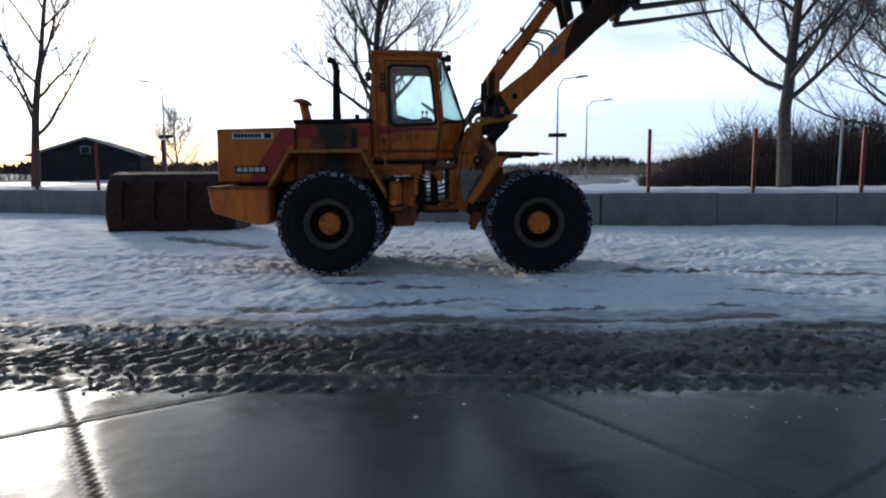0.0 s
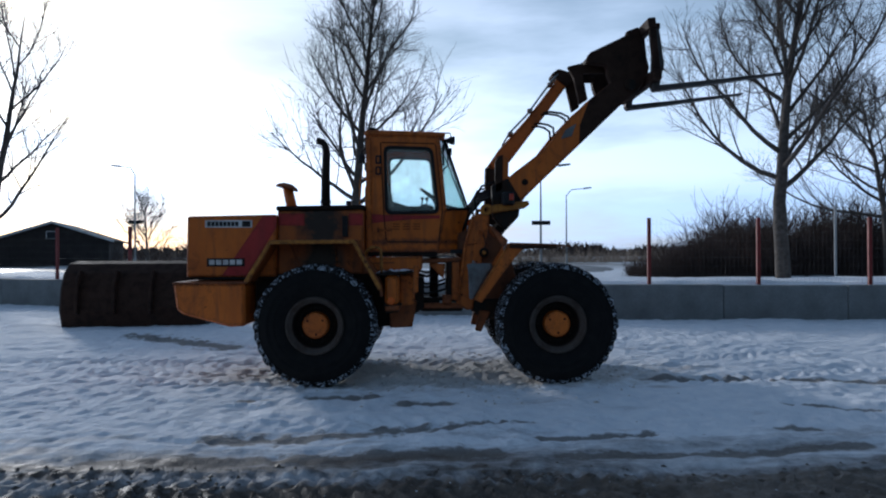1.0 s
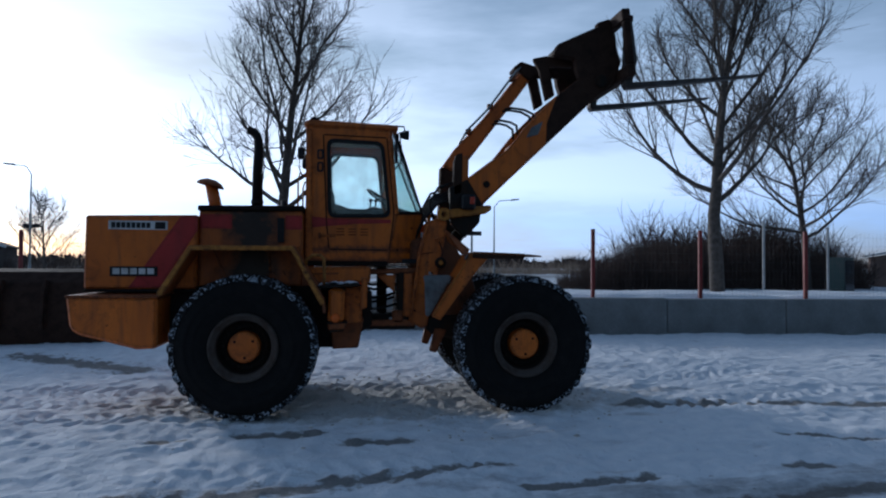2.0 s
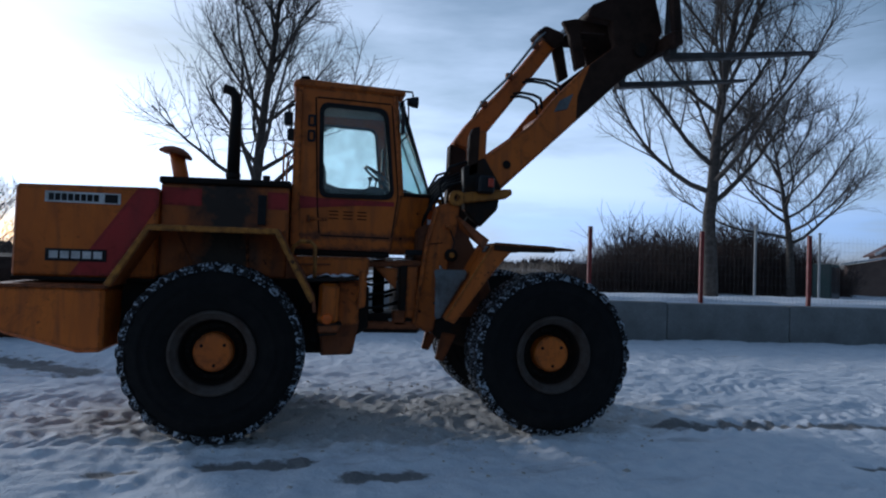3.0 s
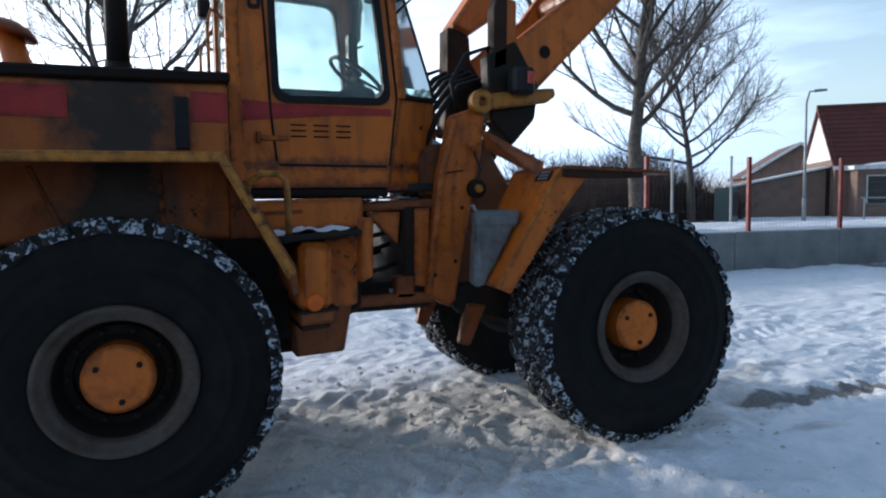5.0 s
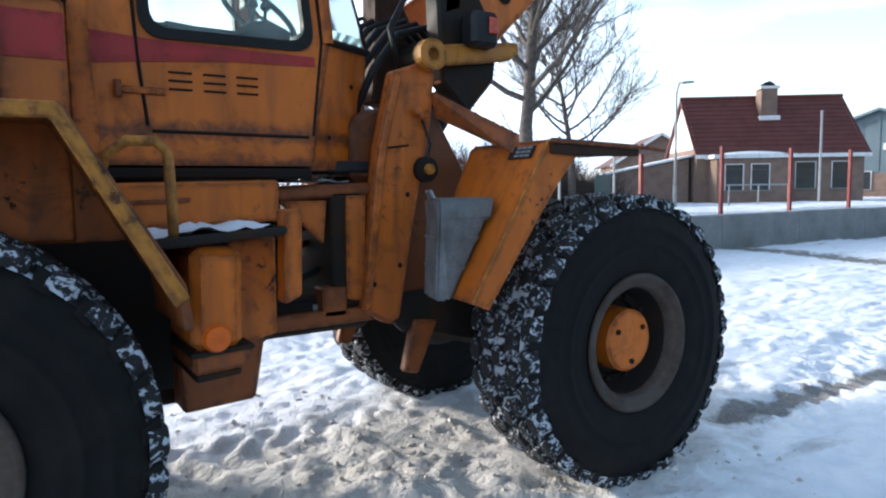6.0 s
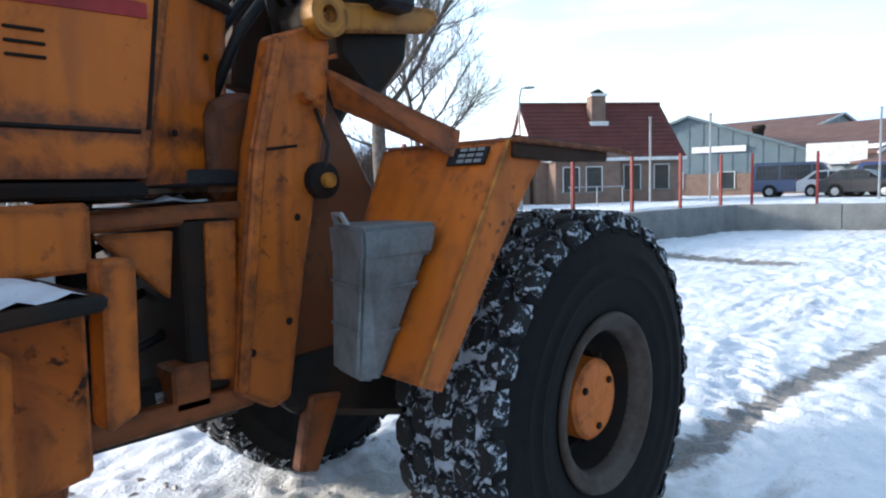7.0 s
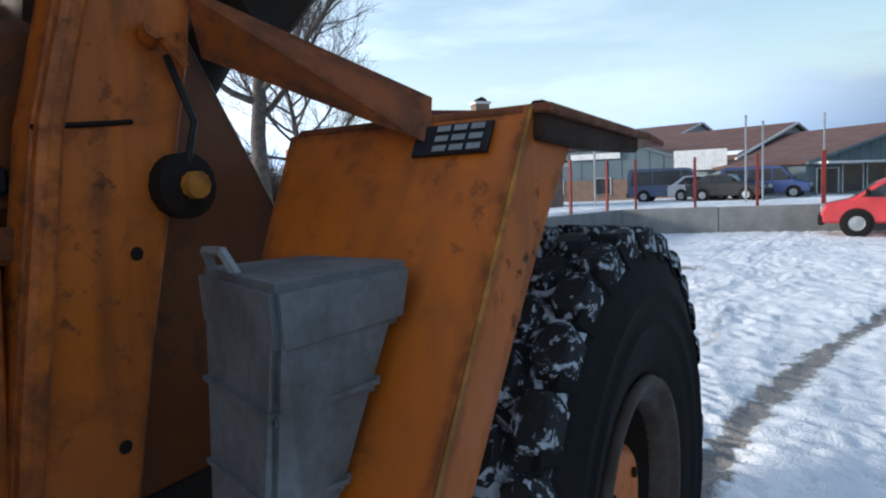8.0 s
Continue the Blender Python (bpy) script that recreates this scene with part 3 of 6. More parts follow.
    return h


# bare patches and ruts where traffic wore the snow off: x, y to x, y, half width
PATCHES = [(-1.32, -1.70, -0.70, -1.66, 0.13), (-0.36, -2.06, 0.06, -2.03, 0.14), (-2.05, -1.77, -1.85, -1.76, 0.09), (2.6, -0.80, 3.6, -0.86, 0.15), (3.6, -0.86, 4.6, -0.92, 0.12), (4.6, -0.92, 6.4, -1.24, 0.15), (3.6, -2.18, 4.8, -2.48, 0.07),
           (-1.9, -3.35, 0.0, -2.98, 0.17), (0.0, -2.95, 0.8, -2.75, 0.10), (0.85, -3.27, 1.80, -3.18, 0.08), (3.0, -3.1, 3.3, -3.12, 0.08), (12.9, 5.3, 12.2, 1.3, 0.45), (-5.0, -0.51, -4.7, -0.52, 0.08), (-5.6, 3.9, -3.4, 2.2, 0.35), (-2.6, -3.95, 0.4, -3.70, 0.16), (0.9, -3.85, 3.4, -3.65, 0.12), (6.4, -1.24, 9.0, -1.9, 0.10)]


def bare_mask(x, y):
    m = np.zeros_like(x)
    for ax, ay, bx, by, r in PATCHES:
        ex, ey = bx - ax, by - ay
        t = np.clip(((x - ax) * ex + (y - ay) * ey) / (ex * ex + ey * ey), 0, 1)
        d = np.hypot(x - ax - t * ex, y - ay - t * ey)
        m = np.maximum(m, np.clip(1.0 - 0.55 * d / r, 0, 1))
    return m


def joint_mask(x, y):
    a, b = (x * 0.82 + y * 0.572), (x * 0.572 - y * 0.82)
    ja, jb = np.abs((a + 5.27 + 1.26) % 2.52 - 1.26), np.abs((b - 4.10 + 1.46) % 2.92 - 1.46)
    return np.maximum(smooth01(0.034, 0.012, ja), smooth01(0.034, 0.012, jb)) * (1 - 0.6 * smooth01(0.2, 0.7, x))


def axis(bounds):
    out = []
    for a, b, step in bounds:
        out.append(np.arange(a, b - 1e-6, step))
    return np.concatenate(out + [[bounds[-1][1]]])


def build_ground():
    xs = axis([(-1500, -300, 120), (-300, -60, 12), (-60, -16, 1.0), (-16, -6, 0.12), (-6, 6, 0.035), (6, 24, 0.09), (24, 60, 1.0), (60, 300, 12), (300, 1500, 120)])
    ys = axis([(-1500, -300, 120), (-300, -40, 15), (-40, -9, 0.8), (-9, 2.5, 0.035), (2.5, 14, 0.09), (14, 40, 0.6), (40, 300, 10), (300, 1500, 120)])
    X, Y = np.meshgrid(xs, ys)
    Z = ground_height(X, Y)
    nx, ny = len(xs), len(ys)
    me = bpy.data.meshes.new("ground")
    me.vertices.add(nx * ny)
    me.vertices.foreach_set("co", np.stack([X, Y, Z], -1).ravel().astype(np.float32))
    i = np.arange((nx - 1) * (ny - 1))
    r, c = i // (nx - 1), i % (nx - 1)
    v0 = r * nx + c
    quads = np.stack([v0, v0 + 1, v0 + nx + 1, v0 + nx], -1).ravel()
    me.loops.add(len(quads))
    me.polygons.add(len(i))
    me.loops.foreach_set("vertex_index", quads)
    me.polygons.foreach_set("loop_start", i * 4)
    me.polygons.foreach_set("use_smooth", np.ones(len(i), dtype=bool))
    me.update()
    me.validate()
    for key, val in (("bare", bare_mask(X, Y)), ("joint", joint_mask(X, Y))):
        me.attributes.new(key, "FLOAT", "POINT").data.foreach_set("value", val.ravel().astype(np.float32))
    me.materials.append(GROUND)
    return tagged(new("ground", me), "snow-covered yard with muddy tyre tracks and wet concrete", "ground", kind="structure")


ground = build_ground()


def gz(x, y):
    return float(ground_height(np.array([float(x)]), np.array([float(y)]))[0])


def build_wall():
    """Precast concrete blocks, three metres long, end to end along the line."""
    wall = tagged(new("retaining_wall"), "low grey precast concrete retaining wall topped with snow", "wall", kind="structure")
    rnd = random.Random(4)
    for (ax, ay), (bx, by) in zip(WALL_LINE, WALL_LINE[1:]):
        a, b = Vector((ax, ay)), Vector((bx, by))
        d = b - a
        n = max(1, round(d.length / 2.95))
        ang = math.degrees(math.atan2(d.y, d.x))
        step = d.length / n
        bm = B()
        prism(bm, [(0.006, -0.3), (step - 0.006, -0.3), (step - 0.006, 0.79), (0.006, 0.79)], -0.16, 0.16, 0.018)
        blk = None
        for k in range(n):
            p = a + d * (k / n)
            if blk is None:
                blk = part("concrete_block", bm, CONCRETE, wall)
                ob = blk
            else:
                ob = new("concrete_block", blk.data)
                ob.parent = wall
            ob.matrix_basis = pose(p.x, p.y, rnd.uniform(-0.012, 0.012), 0, 0, ang + rnd.uniform(-0.25, 0.25))
    return wall


build_wall()


def clods(name, label, material, count, area, size, seed, inside):
    """Small angular lumps lying on the ground, joined: far too many to count."""
    rs = np.random.RandomState(seed)
    x, y = rs.uniform(area[0], area[1], count), rs.uniform(area[2], area[3], count)
    keep = rs.rand(count) < inside(x, y)
    x, y = x[keep], y[keep]
    z = ground_height(x, y)
    unit = np.array([(1, 0, 0), (0, 1, 0), (-1, 0, 0), (0, -1, 0), (0.1, 0.1, 0.8), (0, 0, -0.5)])
    tri = np.array([(0, 1, 4), (1, 2, 4), (2, 3, 4), (3, 0, 4), (1, 0, 5), (2, 1, 5), (3, 2, 5), (0, 3, 5)])
    n = len(x)
    sc = size * rs.uniform(0.35, 1.0, n) ** 1.6
    turn = rs.uniform(0, 6.3, n)
    v = unit[None] * (1 + rs.uniform(-0.4, 0.4, (n, 6, 3))) * sc[:, None, None] * np.stack([np.full(n, 1.0), rs.uniform(0.5, 1.0, n), rs.uniform(0.4, 0.8, n)], -1)[:, None]
    c, q = np.cos(turn)[:, None], np.sin(turn)[:, None]
    V = np.stack([v[..., 0] * c - v[..., 1] * q + x[:, None], v[..., 0] * q + v[..., 1] * c + y[:, None], v[..., 2] + z[:, None] + 0.1 * sc[:, None]], -1).reshape(-1, 3)
    F = (tri[None] + 6 * np.arange(n)[:, None, None]).reshape(-1, 3)
    me = bpy.data.meshes.new(name)
    me.from_pydata(V.tolist(), [], F.tolist())
    me.materials.append(material)
    return tagged(new(name, me), label, "clods", kind="stuff")


def under_machine(x, y):
    return np.exp(-((x - 0.5) / 1.7) ** 2 - ((y + 0.3) / 1.2) ** 2) * (0.3 + smooth01(-0.1, 0.25, value_noise(x, y, 1.6, 71)))


def along_ruts(x, y):
    return 0.25 + smooth01(-0.05, 0.3, value_noise(x, y, 1.1, 72))


clods("snow_clods", "crumbs of dirty packed snow under the loader", worn("dirty_packed_snow", (0.62, 0.60, 0.57), (0.34, 0.29, 0.23), 2.5, (0.4, 0.7)), 2600, (-2.4, 3.6, -2.4, 1.8), 0.034, 5, under_machine)
clods("mud_clods", "lumps of brown mud along the tyre ruts", worn("wet_mud", (0.07, 0.055, 0.042), (0.14, 0.115, 0.09), 3, rough=(0.5, 0.85)), 2600, (-7.5, 7.5, -5.9, -4.0), 0.036, 6, along_ruts)
clods("ice_crumbs", "crumbs of clear ice on the muddy concrete", worn("crumbled_ice", (0.55, 0.58, 0.62), (0.4, 0.42, 0.45), 4, rough=(0.2, 0.5)), 420, (-6.5, 6.5, -6.4, -4.2), 0.018, 7, along_ruts)


# ---- wheel loader ----
loader = thing("wheel_loader", "old orange wheel loader with raised pallet forks on snowy yard", "wheel loader")
WHEEL_R, WHEEL_Z = 0.725, 0.702


def build_wheel(x, side):
    """Near-side wheels have side -1. The hub faces outwards."""
    w = new("wheel")
    w.parent = loader
    w.matrix_basis = pose(x, side * 0.87, WHEEL_Z, 0, 0, 0 if side < 0 else 180)
    prof = [(0.31, -0.17), (0.335, -0.19), (0.36, -0.205), (0.41, -0.213), (0.425, -0.222), (0.445, -0.220), (0.475, -0.229), (0.485, -0.237), (0.495, -0.229), (0.55, -0.231), (0.562, -0.240), (0.578, -0.231), (0.61, -0.224), (0.655, -0.212), (0.675, -0.195), (0.688, -0.12), (0.692, 0.0)]
    prof = prof + [(r, -y) for r, y in prof[-2::-1]]
    tyre = part("tyre", lathe(B(), prof[:15] + prof[-15:], 64, close=True), RUBBER, w, "worn black earthmover tyre", smooth=True)
    band = lathe(B(), [(0.66, -0.212), (0.690, -0.18), (0.697, 0.0), (0.690, 0.18), (0.66, 0.212)], 96)
    part("tread", band, TREAD, tyre, "tread packed with snow", smooth=True)
    # staggered lugs
    bm, rnd = B(), random.Random(int(x * 10) + 5)
    n = 30
    for row in range(5):
        yc = -0.176 + row * 0.088
        for k in range(n):
            a = 2 * math.pi * (k + (0.5 if row % 2 else 0.0)) / n
            hw, hl, top = 0.046, 0.066 * rnd.uniform(0.85, 1.1), 0.034 * rnd.uniform(0.8, 1.1) - (0.006 if row in (0, 4) else 0.0)
            yc2 = yc + rnd.uniform(-0.006, 0.006)
            q = [(-hl, -hw * 0.5), (-hl * 0.5, -hw), (hl * 0.5, -hw), (hl, -hw * 0.5), (hl, hw * 0.5), (hl * 0.5, hw), (-hl * 0.5, hw), (-hl, hw * 0.5)]
            lo = [bm.verts.new(lug_at(a, u, yc2 + v, 0.66)) for u, v in q]
            hi = [bm.verts.new(lug_at(a, u * 0.80, yc2 + v * 0.80, 0.688 + top)) for u, v in q]
            # a chamfer catches the snow that the flat top sheds
            top_ring = [bm.verts.new(lug_at(a, u * 0.66, yc2 + v * 0.66, 0.694 + top)) for u, v in q]
            bm.faces.new(top_ring)
            for i in range(8):
                bm.faces.new((lo[i], lo[(i + 1) % 8], hi[(i + 1) % 8], hi[i])).material_index = 1
                bm.faces.new((hi[i], hi[(i + 1) % 8], top_ring[(i + 1) % 8], top_ring[i])).material_index = 1
    bmesh.ops.recalc_face_normals(bm, faces=bm.faces[:])
    tagged(part("tread_lug", bm, [LUG, LUGSIDE], tyre), kind="stuff")
    bm = B()
    for k in range(n):
        a = 2 * math.pi * (k + 0.25) / n
        for s in (-1, 1):
            b = [lug_at(a, u, s * v, r) for u, v, r in ((-0.03, 0.20, 0.63), (0.03, 0.20, 0.63), (0.05, 0.19, 0.70), (-0.05, 0.19, 0.70), (-0.025, 0.222, 0.645), (0.025, 0.222, 0.645), (0.042, 0.205, 0.702), (-0.042, 0.205, 0.702))]
            v = [bm.verts.new(p) for p in b]
            for f in ((4, 5, 6, 7), (0, 1, 5, 4), (1, 2, 6, 5), (2, 3, 7, 6), (3, 0, 4, 7)):
                bm.faces.new([v[i] for i in f])
    bmesh.ops.recalc_face_normals(bm, faces=bm.faces[:])
    tagged(part("shoulder_lug", bm, RUBBER, tyre), kind="stuff")
    # rim and hub
    rim = part("rim", lathe(B(), [(0.325, -0.185), (0.345, -0.205), (0.338, -0.222), (0.318, -0.222), (0.308, -0.205), (0.285, -0.198), (0.272, -0.185), (0.266, -0.15)], 56), RIMSTEEL, w, "rusty grey steel rim", smooth=True)
    # dish and flange are black to stand for shade deep in the rim
    part("rim_dish", lathe(B(), [(0.267, -0.155), (0.258, -0.04), (0.19, -0.02), (0.0, -0.02)], 48), SOOT_SHADE, w, "wheel dish blackened for the shade of its depth", smooth=True)
    part("rim_back", lathe(B(), [(0.36, 0.2), (0.30, 0.18), (0.28, 0.05), (0.10, 0.03), (0.0, 0.03)], 40), RIMSTEEL, w, smooth=True)
    part("wheel_flange", lathe(B(), [(0.235, -0.022), (0.232, -0.05), (0.195, -0.055), (0.19, -0.022)], 40), SOOT_SHADE, w)
    hub = part("hub_cap", lathe(B(), [(0.158, -0.02), (0.156, -0.140), (0.142, -0.153), (0.06, -0.157), (0.0, -0.157)], 36), ORANGE, w, "scuffed orange planetary hub cap")
    for k in range(10):
        a = 2 * math.pi * k / 10
        part("wheel_nut", lathe(B(), [(0.013, -0.05), (0.013, -0.075), (0.0, -0.078)], 6, centre=(0.212 * math.cos(a), 0, 0.212 * math.sin(a))), DARKSTEEL, rim)
    for r, a in ((0.105, 0.6), (0.105, 2.6), (0.105, 4.8)):
        part("hub_plug", lathe(B(), [(0.014, -0.150), (0.014, -0.165), (0.0, -0.167)], 6, centre=(r * math.cos(a), 0, r * math.sin(a))), SOOT_SHADE, hub)
    return w


def lug_at(a, u, y, r):
    t = a + u / r
    return (r * math.cos(t), y, r * math.sin(t))


for wx in (-1.44, 1.44):
    for sd in (-1, 1):
        build_wheel(wx, sd)

# rear frame: engine hood, counterweight, fenders
HY = 0.74
hood = part("engine_hood", prism(B(), [(-3.05, 1.27), (-1.96, 1.27), (-1.96, 2.035), (-3.04, 2.015)], -HY, HY, 0.02), ORANGE, loader)
part("hood_seam", box(B(), -3.052, -1.955, -HY - 0.004, HY + 0.004, 1.24, 1.272, 0.004), SOOT_SHADE, hood)
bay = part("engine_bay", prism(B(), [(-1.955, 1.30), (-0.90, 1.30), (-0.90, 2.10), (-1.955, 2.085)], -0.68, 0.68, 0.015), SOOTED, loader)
part("bay_cover", prism(B(), [(-1.97, 2.08), (-0.885, 2.10), (-0.885, 2.155), (-1.97, 2.14)], -0.70, 0.70, 0.012), SOOT_SHADE, bay, "sooty black cover plate")
part("bay_latch", box(B(), -1.16, -1.09, -0.70, -0.66, 1.76, 2.02, 0.005), BLACKPLATE, bay)
part("filler_cap", lathe(B(), [(0.0, 0.05), (0.035, 0.05), (0.035, 0.0), (0.025, 0.0), (0.025, -0.04)], 14), BLACKPLATE, bay).matrix_basis = pose(-1.12, -0.35, 2.18, 90)
for sd in (-1, 1):
    part("side_stripe", prism(B(), [(-1.955, 1.88), (-1.955, 2.022), (-2.12, 2.022), (-2.62, 1.285), (-2.32, 1.285)], sd * HY - 0.004, sd * HY + 0.004, 0), RED, hood, "faded red stripe")
    part("bay_stripe", prism(B(), [(-1.945, 1.90), (-1.625, 1.90), (-1.625, 2.05), (-1.945, 2.05)], sd * 0.68 - 0.004, sd * 0.68 + 0.004, 0), RED, bay)
    part("bay_stripe", prism(B(), [(-1.08, 1.90), (-0.905, 1.90), (-0.905, 2.05), (-1.08, 2.05)], sd * 0.68 - 0.004, sd * 0.68 + 0.004, 0), RED, bay)
    # maker's plate and model plate, lettering as bars
    y = sd * HY
    pl = part("maker_plate", box(B(), -2.82, -2.25, y - 0.008, y + 0.008, 1.875, 1.965, 0.003), WHITEPLATE, hood, "white maker's plate with dark lettering bars")
    for k in range(8):
        part("lettering_bar", box(B(), -2.79 + k * 0.048, -2.752 + k * 0.048, y - 0.011, y + 0.011, 1.892, 1.948, 0), BLACKPLATE, pl)
    part("emblem", box(B(), -2.37, -2.27, y - 0.011, y + 0.011, 1.885, 1.955, 0), BLACKPLATE, pl)
    pl = part("model_plate", box(B(), -2.80, -2.34, y - 0.010, y + 0.010, 1.40, 1.50, 0.003), BLACKPLATE, hood, "black model plate with pale lettering bars")
    for k in range(5):
        part("lettering_bar", box(B(), -2.77 + k * 0.083, -2.705 + k * 0.083, y - 0.013, y + 0.013, 1.422, 1.482, 0), WHITEPLATE, pl)
cw = part("counterweight", prism(B(), [(-3.10, 1.215), (-2.26, 1.21), (-2.26, 0.70), (-2.45, 0.695), (-2.98, 0.84), (-3.06, 0.90)], -1.05, 1.05, 0.03), ORANGE, loader, "scraped orange rear counterweight")
part("counterweight_step", box(B(), -3.10, -2.25, -1.055, 1.055, 1.195, 1.222, 0.006), RUST_SHADE, cw)
part("tow_hitch", prism(B(), [(-3.22, 1.00), (-3.05, 1.03), (-3.05, 1.16), (-3.22, 1.13)], -0.2, 0.2, 0.02), DARKSTEEL, cw)
FEN = [(-2.20, 1.22), (-1.92, 1.685), (-0.97, 1.69), (-0.68, 1.17), (-0.665, 1.04)]
for sd in (-1, 1):
    y0, y1 = sorted((sd * 0.66, sd * 1.105))
    fen = part("rear_fender", strip(B(), FEN, 0.03, y0, y1), RUST_SHADE, loader, "orange plate fender over the rear wheel")
    y0, y1 = sorted((sd * 1.09, sd * 1.12))
    part("fender_lip", strip(B(), [(-2.215, 1.21), (-1.935, 1.665), (-0.985, 1.67), (-0.69, 1.12)], 0.05, y0, y1), YELLOW, fen, "scuffed yellow fender edge")
    y0, y1 = sorted((sd * 0.64, sd * 0.67))
    part("inner_panel", prism(B(), [(-2.22, 1.30), (-0.70, 1.30), (-0.96, 1.69), (-1.92, 1.69), (-2.20, 1.24)], y0, y1, 0.004), RUST_SHADE, fen)
    # added black panel: the wheel well's shade put into the colour
    part("well_shade", prism(B(), [(-2.24, 0.75), (-0.62, 0.75), (-0.62, 1.22), (-0.70, 1.30), (-2.22, 1.30)], y0, y1, 0.004), SOOT_SHADE, fen, "black panel standing for the wheel well's shade")
    y0, y1 = sorted((sd * 0.66, sd * 0.69))
    for xa, xb in ((-1.80, -1.60), (-1.24, -1.22)):
        part("fender_rib", prism(B(), [(xa - 0.012, 1.67), (xa + 0.012, 1.67), (xb + 0.012, 1.20), (xb - 0.012, 1.20)], y0, y1, 0.004), RUST_SHADE, fen)
rf = part("rear_frame", prism(B(), [(-2.3, 0.62), (-0.55, 0.62), (-0.15, 0.85), (-0.15, 1.25), (-2.3, 1.25)], -0.45, 0.45, 0.02), DARKSTEEL, loader)
for x in (-1.44, 1.44):
    ax = tube(B(), [(x, -0.82, WHEEL_Z), (x, -0.35, WHEEL_Z), (x, -0.2, WHEEL_Z), (x, 0.2, WHEEL_Z), (x, 0.35, WHEEL_Z), (x, 0.82, WHEEL_Z)], [0.12, 0.13, 0.24, 0.24, 0.13, 0.12], 16)
    part("axle", ax, DARKSTEEL, loader, "greasy axle housing", smooth=True)


# ---- cab ----
CY = 0.47
cab = new("cab")
cab.parent = loader
tagged(cab, "orange steel cab with greenish glass")


def quad_plate(pts, thick, inward):
    """A flat plate on four or more corners, thickened along a direction."""
    bm = B()
    a = [bm.verts.new(p) for p in pts]
    b = [bm.verts.new(Vector(p) + Vector(inward) * thick) for p in pts]
    bm.faces.new(a)
    bm.faces.new(b[::-1])
    n = len(pts)
    for i in range(n):
        bm.faces.new((a[i], b[i], b[(i + 1) % n], a[(i + 1) % n]))
    bmesh.ops.recalc_face_normals(bm, faces=bm.faces[:])
    return bm


WIN = [(-0.645, 2.905), (-0.055, 2.885), (0.03, 2.075), (-0.625, 2.065)]
SIDE = [(-0.88, 1.57), (0.02, 1.57), (0.115, 2.10), (0.02, 3.03), (-0.88, 3.05)]
for sd in (-1, 1):
    y0, y1 = sd * CY, sd * (CY - 0.045)
    hole = rounded(WIN[::-1], 0.085, 6)
    side = part("side_panel", ring_plate(B(), cast_to(SIDE, hole), hole, y0, y1), CABPAINT, cab)
    seal_o = rounded([(-0.665, 2.925), (-0.035, 2.905), (0.052, 2.055), (-0.645, 2.045)][::-1], 0.095, 6)
    seal_i = rounded([(-0.625, 2.885), (-0.072, 2.867), (0.010, 2.095), (-0.605, 2.085)][::-1], 0.075, 6)
    part("window_seal", ring_plate(B(), seal_o, seal_i, y0 + sd * 0.012, y1 + sd * 0.01), HOSE, side, "black rubber window seal")
    bm = B()
    prism(bm, rounded([(-0.635, 2.895), (-0.065, 2.877), (0.02, 2.085), (-0.615, 2.075)][::-1], 0.08, 6), sd * (CY - 0.022), sd * (CY - 0.027), 0)
    pane = part("side_window", bm, CABGLASS, side)
    pane.visible_shadow = False
    # door gap, as a thin dark line set into the sheet
    for nm, ln in (("door_gap", [(-0.615, 1.70), (0.012, 1.695)]), ("door_gap", [(-0.70, 2.96), (-0.655, 1.98), (-0.63, 1.72)]), ("door_gap", [(0.035, 1.70), (0.085, 2.10), (0.0, 2.94)]), ("door_gap", [(-0.69, 2.965), (-0.01, 2.95)])):
        part(nm, tube(B(), [(x, sd * (CY + 0.001), z) for x, z in ln], 0.007, 5), SOOT_SHADE, side)
    # louvre slots pressed into the door
    for cxx in (-0.505, -0.375, -0.245):
        for r in range(3):
            z = 1.925 - r * 0.032
            part("louvre_slot", box(B(), cxx - 0.044, cxx + 0.044, sd * CY - 0.006, sd * CY + 0.006, z - 0.004, z + 0.004, 0.002), SOOT_SHADE, side)
    y0, y1 = sorted((sd * CY, sd * (CY + 0.004)))
    part("cab_stripe", prism(B(), [(-0.875, 1.93), (-0.64, 1.955), (-0.30, 1.985), (0.05, 1.995), (0.05, 2.035), (-0.60, 2.04), (-0.875, 2.06)], y0, y1, 0), RED, side, "faded red stripe")
    y0, y1 = sorted((sd * (CY + 0.002), sd * (CY + 0.022)))
    part("corner_post", prism(B(), [(-0.885, 1.60), (-0.795, 1.60), (-0.815, 2.1), (-0.82, 3.02), (-0.885, 3.02)], y0, y1, 0.01), ORANGE, side)
    hinge = part("door_hinge", tube(B(), [(-0.73, sd * (CY + 0.02), 1.82), (-0.73, sd * (CY + 0.02), 1.88)], 0.014, 8), RUST_SHADE, side)
    part("hinge_strap", box(B(), -0.73, -0.56, min(sd * CY, sd * (CY + 0.012)), max(sd * CY, sd * (CY + 0.012)), 1.835, 1.862, 0.003), ORANGE, hinge)
    for z in (2.55, 2.69):
        bm = B()
        y0, y1 = sorted((sd * (CY + 0.004), sd * (CY + 0.012)))
        ring_plate(bm, rounded([(-0.765, z), (-0.695, z), (-0.695, z + 0.11), (-0.765, z + 0.11)], 0.02, 4), rounded([(-0.745, z + 0.02), (-0.715, z + 0.02), (-0.715, z + 0.09), (-0.745, z + 0.09)], 0.008, 4), y0, y1)
        part("fleet_mark", bm, BLACKPLATE, side, "dark painted mark on the cab post")
    # chamfered front corner: lower panel and glass
    a, b = (0.02, sd * CY), (0.40, sd * 0.22)
